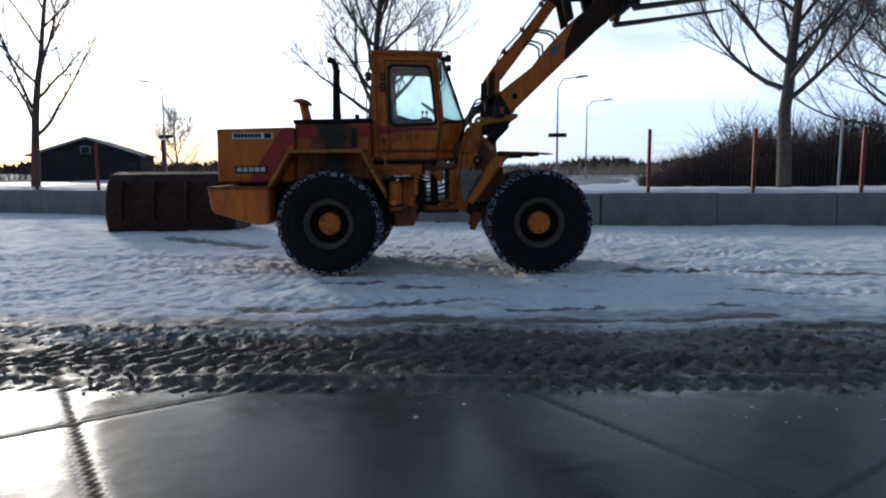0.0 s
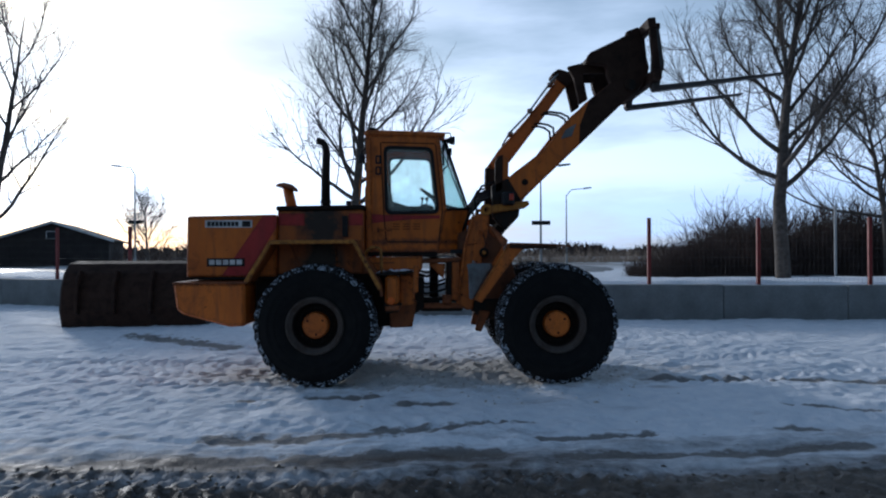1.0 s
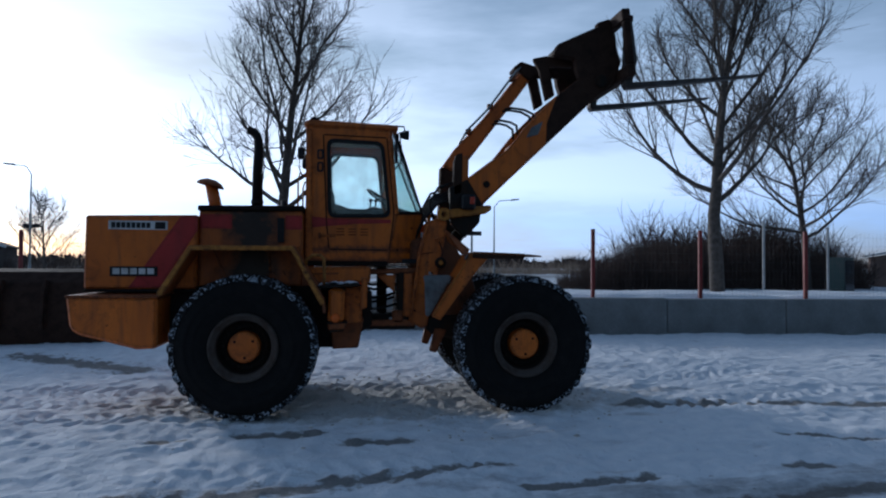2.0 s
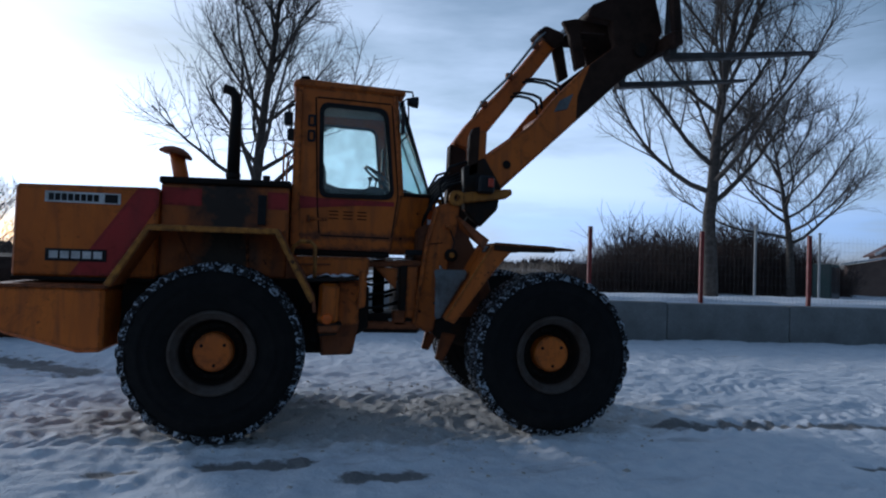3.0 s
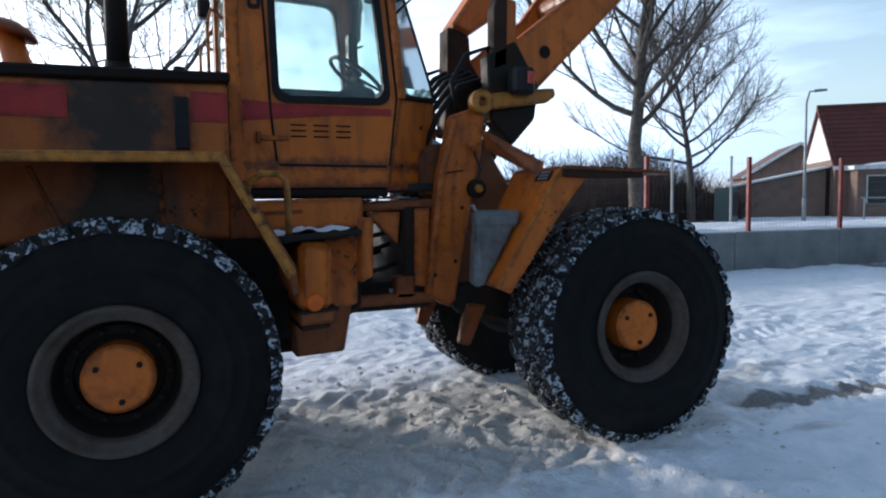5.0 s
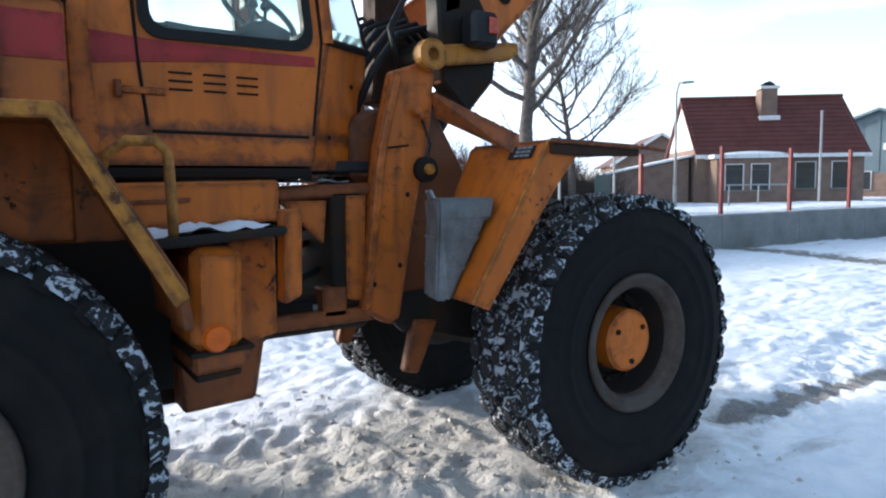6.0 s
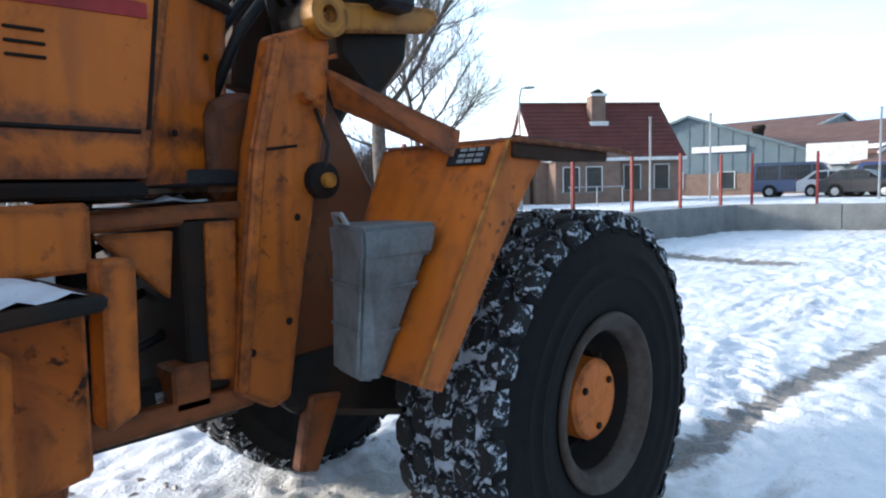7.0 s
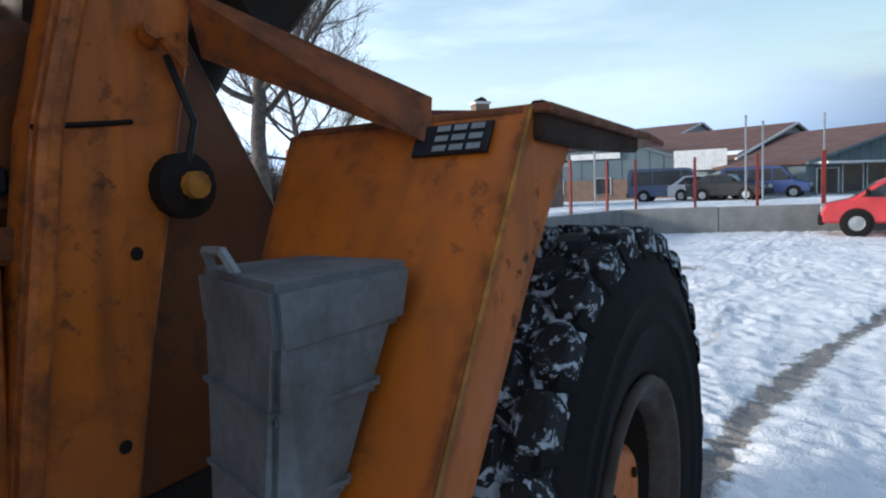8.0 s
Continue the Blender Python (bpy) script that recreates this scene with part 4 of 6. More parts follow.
    part("corner_panel", quad_plate([(*a, 1.55), (*b, 1.57), (0.425, sd * 0.22, 2.13), (0.115, sd * CY, 2.10)], 0.04, (-0.4, -sd * 0.9, 0)), CABPAINT, cab, "orange front corner panel with bolts")
    for px, pz in ((0.13, 1.70), (0.30, 1.95), (0.31, 1.68)):
        f = (px - 0.02) / 0.38
        part("bolt_head", lathe(B(), [(0.011, 0.0), (0.011, -0.008), (0.0, -0.010)], 6), SOOT_SHADE, side).matrix_basis = pose(px, sd * (CY - 0.25 * f) + (sd * 0.018), pz, 0, 0, 35 * -sd if sd < 0 else 145)
    gl = part("corner_window", quad_plate([(0.125, sd * (CY - 0.005), 2.12), (0.42, sd * 0.23, 2.15), (0.115, sd * 0.25, 3.02), (0.035, sd * (CY - 0.02), 3.02)], 0.006, (-0.4, -sd * 0.9, 0)), HAZEGLASS, cab)
    gl.visible_shadow = False
    part("window_bar", tube(B(), [(0.115, sd * CY, 2.10), (0.03, sd * CY, 3.03)], 0.026, 8), ORANGE, gl)
    part("window_bar", tube(B(), [(0.43, sd * 0.225, 2.12), (0.12, sd * 0.25, 3.03)], 0.016, 8), SOOT_SHADE, gl)
    part("window_bar", tube(B(), [(0.11, sd * CY, 2.11), (0.43, sd * 0.225, 2.135)], 0.018, 8), SOOT_SHADE, gl)
part("windscreen", quad_plate([(0.425, -0.22, 2.15), (0.425, 0.22, 2.15), (0.115, 0.25, 3.02), (0.115, -0.25, 3.02)], 0.006, (-1, 0, 0)), CABGLASS, cab).visible_shadow = False
part("front_panel", quad_plate([(0.40, -0.22, 1.57), (0.40, 0.22, 1.57), (0.425, 0.22, 2.13), (0.425, -0.22, 2.13)], 0.04, (-1, 0, 0)), ORANGE, cab)
# rear wall with a window
bm = B()
for x0, y0, y1, z0, z1 in ((-0.88, -CY, CY, 1.57, 2.25), (-0.88, -CY, CY, 2.88, 3.05), (-0.88, -CY, -0.38, 2.25, 2.88), (-0.88, 0.38, CY, 2.25, 2.88)):
    box(bm, x0, x0 + 0.04, y0 + (0.046 if y0 == -CY else 0), y1 - (0.046 if y1 == CY else 0), z0, z1, 0)
part("rear_wall", bm, ORANGE, cab)
part("rear_window", box(B(), -0.862, -0.856, -0.38, 0.38, 2.25, 2.88, 0), CABGLASS, cab).visible_shadow = False
roof = part("cab_roof", prism(B(), [(-0.91, 3.045), (0.10, 3.03), (0.14, 3.06), (0.10, 3.095), (-0.82, 3.125), (-0.90, 3.11)], -CY - 0.02, CY + 0.02, 0.02), ORANGE, cab, "rounded orange cab roof")
part("roof_corner", lathe(B(), [(0.0, -0.03), (0.055, -0.02), (0.06, 0.03), (0.0, 0.04)], 14), SOOT_SHADE, roof).matrix_basis = pose(-0.80, -CY + 0.02, 3.10)
part("cab_floor", box(B(), -0.87, 0.36, -0.36, 0.36, 1.55, 1.60), SEATMAT, cab)
part("cab_sill", prism(B(), [(-0.86, 1.515), (0.02, 1.515), (0.02, 1.56), (-0.86, 1.56)], -CY - 0.015, CY + 0.015, 0.01), SOOT_SHADE, cab, "dark rubbed sill under the cab")
part("headliner", box(B(), -0.86, 0.06, -0.42, 0.42, 2.98, 3.03), worn("pale_cab_lining", (0.46, 0.48, 0.46), (0.3, 0.3, 0.28), 4), cab, "pale roof lining")
# inside: seat, console, wheel
seat = part("driver_seat", box(B(), -0.62, -0.16, -0.24, 0.24, 2.02, 2.17, 0.03), SEATMAT, cab, "dark driver's seat")
part("seat_back", prism(B(), [(-0.70, 2.05), (-0.56, 2.05), (-0.58, 2.32), (-0.66, 2.58), (-0.76, 2.58)], -0.22, 0.22, 0.03), SEATMAT, seat)
part("seat_base", box(B(), -0.55, -0.25, -0.18, 0.18, 1.60, 1.98, 0.02), SEATMAT, seat)
dash = part("dashboard", prism(B(), [(0.02, 1.60), (0.24, 1.60), (0.30, 2.14), (0.08, 2.20), (0.02, 2.10)], -0.30, 0.30, 0.02), SEATMAT, cab)
part("steering_column", tube(B(), [(0.10, 0, 2.10), (-0.02, 0, 2.28)], 0.025, 8), SEATMAT, dash)
bm = B()
ring = [Vector((-0.03, 0, 2.30)) + Matrix.Rotation(radians(-55), 3, "Y") @ Vector((0, 0.20 * math.cos(a), 0.20 * math.sin(a))) for a in (2 * math.pi * k / 24 for k in range(25))]
tube(bm, ring, 0.014, 6, caps=False)
for k in (0, 8, 16):
    tube(bm, [(-0.03, 0, 2.30), ring[k]], 0.010, 5)
part("steering_wheel", bm, HOSE, dash)
for x, y in ((-0.14, -0.33), (-0.20, -0.35)):
    lv = part("lever", tube(B(), [(x, y, 2.02), (x + 0.03, y, 2.24)], 0.008, 6), HOSE, cab)
    part("lever_knob", lathe(B(), [(0.0, 0.03), (0.02, 0.02), (0.024, 0.0), (0.0, -0.02)], 10), HOSE, lv).matrix_basis = pose(x + 0.03, y, 2.25, 90)
part("side_console", prism(B(), [(-0.55, 1.60), (-0.02, 1.60), (-0.02, 2.16), (-0.16, 2.19), (-0.28, 2.12), (-0.55, 2.14)], -0.40, -0.27, 0.02), SEATMAT, cab)
part("far_console", prism(B(), [(-0.60, 1.60), (-0.05, 1.60), (-0.08, 2.22), (-0.30, 2.18), (-0.60, 2.28)], 0.27, 0.40, 0.02), SEATMAT, cab)
part("rear_pillar_trim", box(B(), 0.05, 0.09, 0.38, 0.42, 1.60, 2.98, 0.01), SEATMAT, cab)
# lamps, mirrors, wiper
for sd in (-1, 1):
    arm = part("lamp_bracket", tube(B(), [(0.06, sd * 0.45, 3.09), (0.19, sd * 0.46, 3.085), (0.20, sd * 0.46, 3.03)], 0.010, 6), SOOT_SHADE, cab)
    lamp = part("work_lamp", lathe(B(), [(0.0, 0.075), (0.03, 0.07), (0.05, 0.02), (0.055, -0.03), (0.0, -0.035)], 16), BLACKPLATE, arm, "small black work lamp")
    lamp.matrix_basis = pose(0.215, sd * 0.46, 2.99, 0, 0, 90)
    rl = part("rear_lamp", box(B(), -0.98, -0.90, sd * 0.40 - 0.05, sd * 0.40 + 0.05, 2.70, 2.82, 0.015), BLACKPLATE, cab)
    part("lamp_stalk", tube(B(), [(-0.89, sd * 0.40, 2.90), (-0.94, sd * 0.40, 2.86), (-0.94, sd * 0.40, 2.80)], 0.010, 6), SOOT_SHADE, rl)
    part("grab_rail", tube(B(), [(-0.89, sd * 0.40, 2.50), (-0.95, sd * 0.42, 2.54), (-0.97, sd * 0.42, 2.46), (-0.97, sd * 0.42, 2.16)], 0.011, 6), YELLOW, cab)
    mi = part("mirror_arm", tube(B(), [(0.09, sd * 0.47, 2.98), (0.14, sd * 0.56, 3.00), (0.15, sd * 0.58, 2.66), (0.09, sd * 0.48, 2.60)], 0.008, 6), SOOT_SHADE, cab)
    part("mirror", box(B(), 0.085, 0.11, sd * 0.55 - 0.055, sd * 0.55 + 0.055, 2.66, 2.92, 0.012), BLACKPLATE, mi, "narrow black side mirror")
wp = part("wiper", tube(B(), [(0.10, -0.12, 3.05), (0.165, -0.13, 2.92), (0.36, -0.16, 2.38)], 0.008, 5), SOOT_SHADE, cab)
part("wiper_motor", box(B(), 0.10, 0.16, -0.17, -0.07, 3.0, 3.06, 0.01), SOOT_SHADE, wp)
part("inner_mirror", box(B(), 0.0, 0.02, 0.30, 0.40, 2.42, 2.66, 0.02), SEATMAT, cab)

# ---- exhaust and air intake on the hood ----
ex = part("exhaust_pipe", tube(B(), [(-1.42, -0.3, 2.12), (-1.42, -0.3, 2.55), (-1.41, -0.3, 2.86), (-1.425, -0.3, 2.95), (-1.46, -0.3, 3.00), (-1.53, -0.3, 3.015)], [0.06, 0.056, 0.050, 0.046, 0.044, 0.044], 14), SOOT_SHADE, loader, "soot-black exhaust stack with a bent tip", smooth=True)
part("exhaust_clamp", lathe(B(), [(0.068, 0.02), (0.068, -0.02), (0.05, -0.02), (0.05, 0.02)], 16, close=True), DARKSTEEL, ex).matrix_basis = pose(-1.42, -0.3, 2.22, 90)
intake = part("air_intake", tube(B(), [(-1.91, 0.0, 2.12), (-1.93, 0.0, 2.24), (-1.975, 0.0, 2.43)], [0.072, 0.070, 0.070], 14), ORANGE, loader, "orange intake stack with a rusty cap", smooth=True)
cap = part("intake_cap", lathe(B(), [(0.0, 0.045), (0.06, 0.042), (0.12, 0.015), (0.155, -0.02), (0.15, -0.035), (0.06, -0.03)], 24), RUST_SHADE, intake, smooth=True)
cap.matrix_basis = pose(-1.975, 0.0, 2.45, 90, 14, 0)


# ---- access step beside the cab ----
for sd in (-1, 1):
    def yy(a, b):
        return sorted((sd * a, sd * b))
    st = part("step_box", prism(B(), [(-0.625, 0.94), (-0.455, 0.94), (-0.445, 1.28), (-0.615, 1.29)], *yy(0.62, 1.0), 0.03), ORANGE, loader, "orange step box with a round orange reflector")
    part("box_recess", prism(B(), [(-0.455, 0.90), (-0.27, 0.93), (-0.265, 1.30), (-0.45, 1.29)], *yy(0.60, 0.80), 0.01), STAINED, st)
    part("box_post", prism(B(), [(-0.29, 1.06), (-0.225, 1.09), (-0.215, 1.40), (-0.28, 1.40)], *yy(0.86, 0.95), 0.008), ORANGE, st)
    # skirt, edge and rail are dark: shade below the box put into the colour
    part("box_skirt", prism(B(), [(-0.62, 0.86), (-0.45, 0.87), (-0.41, 0.945), (-0.62, 0.945)], *yy(0.60, 0.985), 0.015), RUST_SHADE, st, "scraped lower skirt, darkened for the shade below the box")
    part("skirt_edge", prism(B(), [(-0.63, 0.925), (-0.42, 0.935), (-0.42, 0.950), (-0.63, 0.942)], *yy(0.60, 1.0), 0.004), DARKSTEEL, st)
    part("bottom_rail", prism(B(), [(-0.61, 0.835), (-0.46, 0.845), (-0.46, 0.868), (-0.61, 0.862)], *yy(0.60, 0.97), 0.006), DARKSTEEL, st)
    part("belly_plate", prism(B(), [(-0.58, 0.62), (-0.30, 0.63), (-0.24, 0.95), (-0.60, 0.95)], *yy(0.30, 0.60), 0.012), RUST_SHADE, st, "rusty belly plate")
    pf = part("platform", prism(B(), [(-0.74, 1.285), (-0.30, 1.315), (-0.295, 1.345), (-0.74, 1.32)], *yy(0.5, 1.02), 0.008), DARKSTEEL, st, "dark step plate with snow on it")
    bm = B()
    n = 14
    grid = [[bm.verts.new((-0.72 + 0.40 * i / n, sd * (0.56 + 0.43 * j / n), 1.322 + 0.022 * i / n + 0.035 * max(0.0, noise.noise((i * 0.42, j * 0.42, 3.3 * sd)) + 0.22) * math.sin(math.pi * min(1, max(0, i / n))) ** 0.4)) for i in range(n + 1)] for j in range(n + 1)]
    for j in range(n):
        for i in range(n):
            bm.faces.new((grid[j][i], grid[j][i + 1], grid[j + 1][i + 1], grid[j + 1][i]))
    bmesh.ops.recalc_face_normals(bm, faces=bm.faces[:])
    part("step_snow", bm, SNOW, pf, smooth=True)
    part("reflector", lathe(B(), [(0.0, -0.022), (0.040, -0.018), (0.048, 0.0), (0.048, 0.02), (0.0, 0.02)], 20), worn("orange_reflector", (0.75, 0.14, 0.01), (0.5, 0.1, 0.01), 9, rough=(0.2, 0.4)) if sd < 0 else ORANGE, st).matrix_basis = pose(-0.545, sd * 1.0, 0.985, 0, 0, 0 if sd < 0 else 180)
    up = part("tank_side", prism(B(), [(-0.86, 1.33), (-0.175, 1.345), (-0.17, 1.51), (-0.86, 1.50)], *yy(0.45, 0.60), 0.012), ORANGE, loader, "orange panel under the cab door")
    part("tank_panel", prism(B(), [(-0.86, 1.42), (-0.52, 1.43), (-0.52, 1.445), (-0.86, 1.435)], *yy(0.60, 0.612), 0.002), RUST_SHADE, up)
    rail = part("hand_rail", tube(B(), [(-0.86, sd * 0.93, 1.48), (-0.84, sd * 0.95, 1.58), (-0.78, sd * 0.97, 1.625), (-0.70, sd * 0.98, 1.625), (-0.665, sd * 0.98, 1.59), (-0.66, sd * 0.98, 1.45), (-0.66, sd * 0.98, 1.30)], 0.017, 8), YELLOW, loader, "bent yellow hand rail", smooth=True)


def slant_box(top, low, z1, z0, sd):
    """A box with its own outline above and below, (x, y) each."""
    bm = B()
    a = [bm.verts.new((x, sd * y, z1)) for x, y in top]
    b = [bm.verts.new((x, sd * y, z0)) for x, y in low]
    bm.faces.new(a)
    bm.faces.new(b[::-1])
    for i in range(4):
        bm.faces.new((a[i], b[i], b[(i + 1) % 4], a[(i + 1) % 4]))
    bmesh.ops.recalc_face_normals(bm, faces=bm.faces[:])
    bmesh.ops.bevel(bm, geom=bm.edges[:], offset=0.012, segments=2, affect="EDGES")
    return bm


# ---- centre joint ----
# the hollow's shade is put into the near-black steel of the inner parts
cj = part("centre_joint", prism(B(), [(-0.2, 0.80), (0.35, 0.80), (0.35, 0.98), (-0.2, 0.98)], -0.34, 0.34, 0.02), DARKSTEEL, loader, "greasy articulation joint, darkened for shade")
part("upper_yoke", prism(B(), [(-0.22, 1.42), (0.36, 1.44), (0.36, 1.50), (-0.22, 1.48)], -0.40, 0.40, 0.01), RUST_SHADE, cj)
part("joint_pin", tube(B(), [(-0.02, 0, 0.78), (-0.02, 0, 1.50)], 0.06, 14), DARKSTEEL, cj)
part("yoke_bracket", prism(B(), [(-0.10, 1.42), (0.12, 1.42), (0.10, 1.22)], -0.40, -0.36, 0.006), STAINED, cj)
part("front_bulkhead", prism(B(), [(0.14, 0.92), (0.30, 0.92), (0.30, 1.46), (0.14, 1.46)], -0.40, 0.40, 0.01), DARKSTEEL, cj)
part("bulkhead_edge", prism(B(), [(0.20, 0.96), (0.29, 0.94), (0.31, 1.44), (0.21, 1.44)], -0.42, -0.395, 0.006), STAINED, cj)
part("bulkhead_foot", prism(B(), [(0.08, 0.88), (0.20, 0.88), (0.20, 1.02), (0.08, 1.02)], -0.42, -0.30, 0.01), RUST_SHADE, cj)
for k, (z, y) in enumerate(((1.30, -0.22), (1.20, -0.12), (1.08, -0.25), (1.14, 0.1), (1.34, 0.2))):
    part("hydraulic_hose", tube(B(), [(-0.30, y, z), (-0.12, y - 0.03, z - 0.05), (0.05, y, z - 0.02), (0.20, y + 0.02, z + 0.03)], 0.016, 6), HOSE, cj, smooth=True)
for sd in (-1, 1):
    sc = part("steering_cylinder", tube(B(), [(-0.5, sd * 0.30, 0.92), (0.05, sd * 0.33, 0.92)], 0.045, 12), SOOT_SHADE, cj)
    part("cylinder_rod", tube(B(), [(0.05, sd * 0.33, 0.92), (0.38, sd * 0.35, 0.92)], 0.022, 10), CHROME, sc)
bm = B()
n = 10
grid = [[bm.verts.new((-0.16 + 0.42 * i / n, -0.38 + 0.30 * j / n, 1.502 + 0.03 * max(0, noise.noise((i * 0.5, j * 0.5, 9.1)) + 0.2))) for i in range(n + 1)] for j in range(n + 1)]
for j in range(n):
    for i in range(n):
        bm.faces.new((grid[j][i], grid[j][i + 1], grid[j + 1][i + 1], grid[j + 1][i]))
part("yoke_snow", bm, SNOW, cj, smooth=True)
part("lower_rail", box(B(), -0.40, 0.34, -0.42, -0.36, 0.845, 0.915, 0.006), RUST_SHADE, cj)

# ---- front frame: loader tower ----
TOWER = [(0.265, 0.90), (0.30, 1.20), (0.365, 1.66), (0.455, 2.02), (0.60, 2.07), (0.69, 2.03), (0.665, 1.80), (0.60, 1.50), (0.545, 1.25), (0.47, 0.84), (0.40, 0.82)]
tower = new("front_frame")
tower.parent = loader
tagged(tower, "orange lift tower with rusty welds")
for sd in (-1, 1):
    def yy(a, b):
        return sorted((sd * a, sd * b))
    tp = part("tower_plate", prism(B(), TOWER, *yy(0.36, 0.44), 0.012), STAINED, tower)
    for hx, hz in ((0.33, 1.02), (0.52, 1.44), (0.47, 1.10)):
        part("bolt_hole", lathe(B(), [(0.013, -0.0015), (0.0, -0.003)], 10), SOOT_SHADE, tp).matrix_basis = pose(hx, sd * 0.441, hz, 0, 0, 0 if sd < 0 else 180)
    part("weld_seam", tube(B(), [(0.36, sd * 0.442, 1.655), (0.45, sd * 0.444, 1.665), (0.53, sd * 0.442, 1.675)], 0.005, 5), SOOT_SHADE, tp)
    part("tower_flange", prism(B(), [(0.262, 0.92), (0.295, 0.90), (0.40, 1.66), (0.49, 2.0), (0.455, 2.02), (0.36, 1.66), (0.295, 1.2)], *yy(0.44, 0.475), 0.010), STAINED, tp)
    part("back_plate", prism(B(), [(0.60, 1.95), (0.72, 1.88), (0.98, 1.45), (1.10, 1.05), (1.05, 0.70), (0.45, 0.80), (0.60, 1.5)], *yy(0.30, 0.36), 0.01), OILY_SHADE, tower, "oil-stained inner plate, darkened for the recess's shade")
    part("axle_bracket", prism(B(), [(0.42, 0.95), (1.15, 0.98), (1.30, 0.72), (1.15, 0.58), (0.78, 0.68), (0.50, 0.76)], *yy(0.30, 0.40), 0.03), DARKSTEEL, tower)
    hang = part("lower_lug", prism(B(), [(0.50, 0.56), (0.58, 0.54), (0.70, 0.80), (0.56, 0.82)], *yy(0.36, 0.42), 0.01), RUST_SHADE, tower)
    part("grease_line", tube(B(), [(0.60, sd * 0.455, 1.80), (0.64, sd * 0.47, 1.68), (0.615, sd * 0.475, 1.60), (0.60, sd * 0.47, 1.52)], 0.007, 6), HOSE, tp, smooth=True)
    bs = part("pivot_boss", lathe(B(), [(0.075, 0.03), (0.075, -0.035), (0.03, -0.035), (0.03, 0.03)], 22, close=True), YELLOW, tp, "yellow eye with a pin hole")
    bs.matrix_basis = pose(0.645, sd * 0.465, 2.105)
    part("safety_link", prism(B(), [(0.64, 2.05), (1.13, 2.12), (1.20, 2.17), (1.19, 2.22), (1.11, 2.215), (0.66, 2.155)], *yy(0.44, 0.475), 0.01), YELLOW, bs).matrix_parent_inverse = bs.matrix_basis.inverted()
    kb = part("grease_nipple", tube(B(), [(0.575, sd * 0.44, 1.83), (0.565, sd * 0.48, 1.84)], 0.022, 8), ORANGE, tp)
    for k, (dx, dz) in enumerate(((0.05, -0.04), (0.06, -0.06))):
        part("loose_bolt", tube(B(), [(0.565, sd * 0.47, 1.84), (0.565 + dx, sd * 0.475, 1.84 + dz)], 0.009, 6), ORANGE, kb)
    ey = part("cylinder_eye", lathe(B(), [(0.062, 0.02), (0.062, -0.02), (0.028, -0.03), (0.0, -0.03)], 16), SOOT_SHADE, tp)
    ey.matrix_basis = pose(0.615, sd * 0.455, 1.56)
    part("eye_pin", lathe(B(), [(0.026, 0.0), (0.026, -0.05), (0.0, -0.052)], 10), YELLOW, ey)
    # front fender: sloping rear plate, top plate, yellow edge, brace
    fen = new("front_fender")
    fen.parent = loader
    tagged(fen, "bent orange front fender with rusty edges")
    outer = [(0.86, 1.66, 0.50), (0.86, 1.66, 1.06), (0.45, 1.0, 1.06), (0.455, 1.005, 0.90), (0.695, 1.40, 0.88), (0.695, 1.40, 0.56)]
    part("rear_plate", quad_plate([(x, sd * y, z) for x, z, y in outer], 0.014, (0.86, 0, -0.5)), STAINED, fen)
    part("plate_edge", quad_plate([(0.86, sd * 1.066, 1.668), (0.445, sd * 1.066, 1.0), (0.53, sd * 1.066, 0.965), (0.76, sd * 1.066, 1.28), (0.93, sd * 1.066, 1.50), (1.06, sd * 1.066, 1.64)], 0.014, (0, -sd, 0)), STAINED, fen, "orange edge plate with chipped paint")
    part("edge_bead", tube(B(), [(0.86, sd * 1.064, 1.665), (0.65, sd * 1.066, 1.33), (0.45, sd * 1.066, 1.005)], 0.005, 6), YELLOW, fen, "worn pale edge bead")
    part("top_plate", prism(B(), [(0.855, 1.655), (1.48, 1.635), (1.60, 1.625), (1.60, 1.640), (1.48, 1.652), (0.865, 1.672)], *yy(0.52, 1.10), 0.004), RUST_SHADE, fen)
    part("top_edge", prism(B(), [(0.86, 1.61), (1.10, 1.60), (1.42, 1.605), (1.42, 1.66), (0.87, 1.678)], *yy(1.055, 1.085), 0.006), CARRIAGE, fen)
    part("brace", quad_plate([(0.66, sd * 0.44, 1.93), (0.86, sd * 0.85, 1.70), (0.82, sd * 0.87, 1.62), (0.69, sd * 0.44, 1.81)], 0.03, (0.5, 0.2 * sd, 0.2)), RUST_SHADE, fen, "rust-red brace plate")
    pl = part("type_plate", quad_plate([(0.811, sd * 0.85, 1.592), (0.811, sd * 1.005, 1.592), (0.843, sd * 1.005, 1.645), (0.843, sd * 0.85, 1.645)], 0.006, (-0.86, 0, 0.5)), BLACKPLATE, fen, "small dark plate with pale lettering bars")
    for r in range(3):
        for c in range(3):
            f = (r + 0.5) / 3
            x, z = 0.811 + 0.032 * f - 0.0068, 1.592 + 0.053 * f + 0.0035
            y = 0.895 + c * 0.035
            part("lettering_bar", quad_plate([(x - 0.003, sd * y, z - 0.005), (x - 0.003, sd * (y + 0.027), z - 0.005), (x + 0.003, sd * (y + 0.027), z + 0.005), (x + 0.003, sd * y, z + 0.005)], 0.002, (-0.86, 0, 0.5)), GALV, pl)
    # grey battery box wedged behind the fender
    gb = part("battery_box", slant_box([(0.49, 0.66), (0.37, 0.95), (0.655, 0.94), (0.70, 0.70)], [(0.44, 0.70), (0.395, 0.87), (0.43, 0.93), (0.46, 0.72)], 1.40, 0.99, sd), GREYBOX, loader, "dented grey plastic battery box")
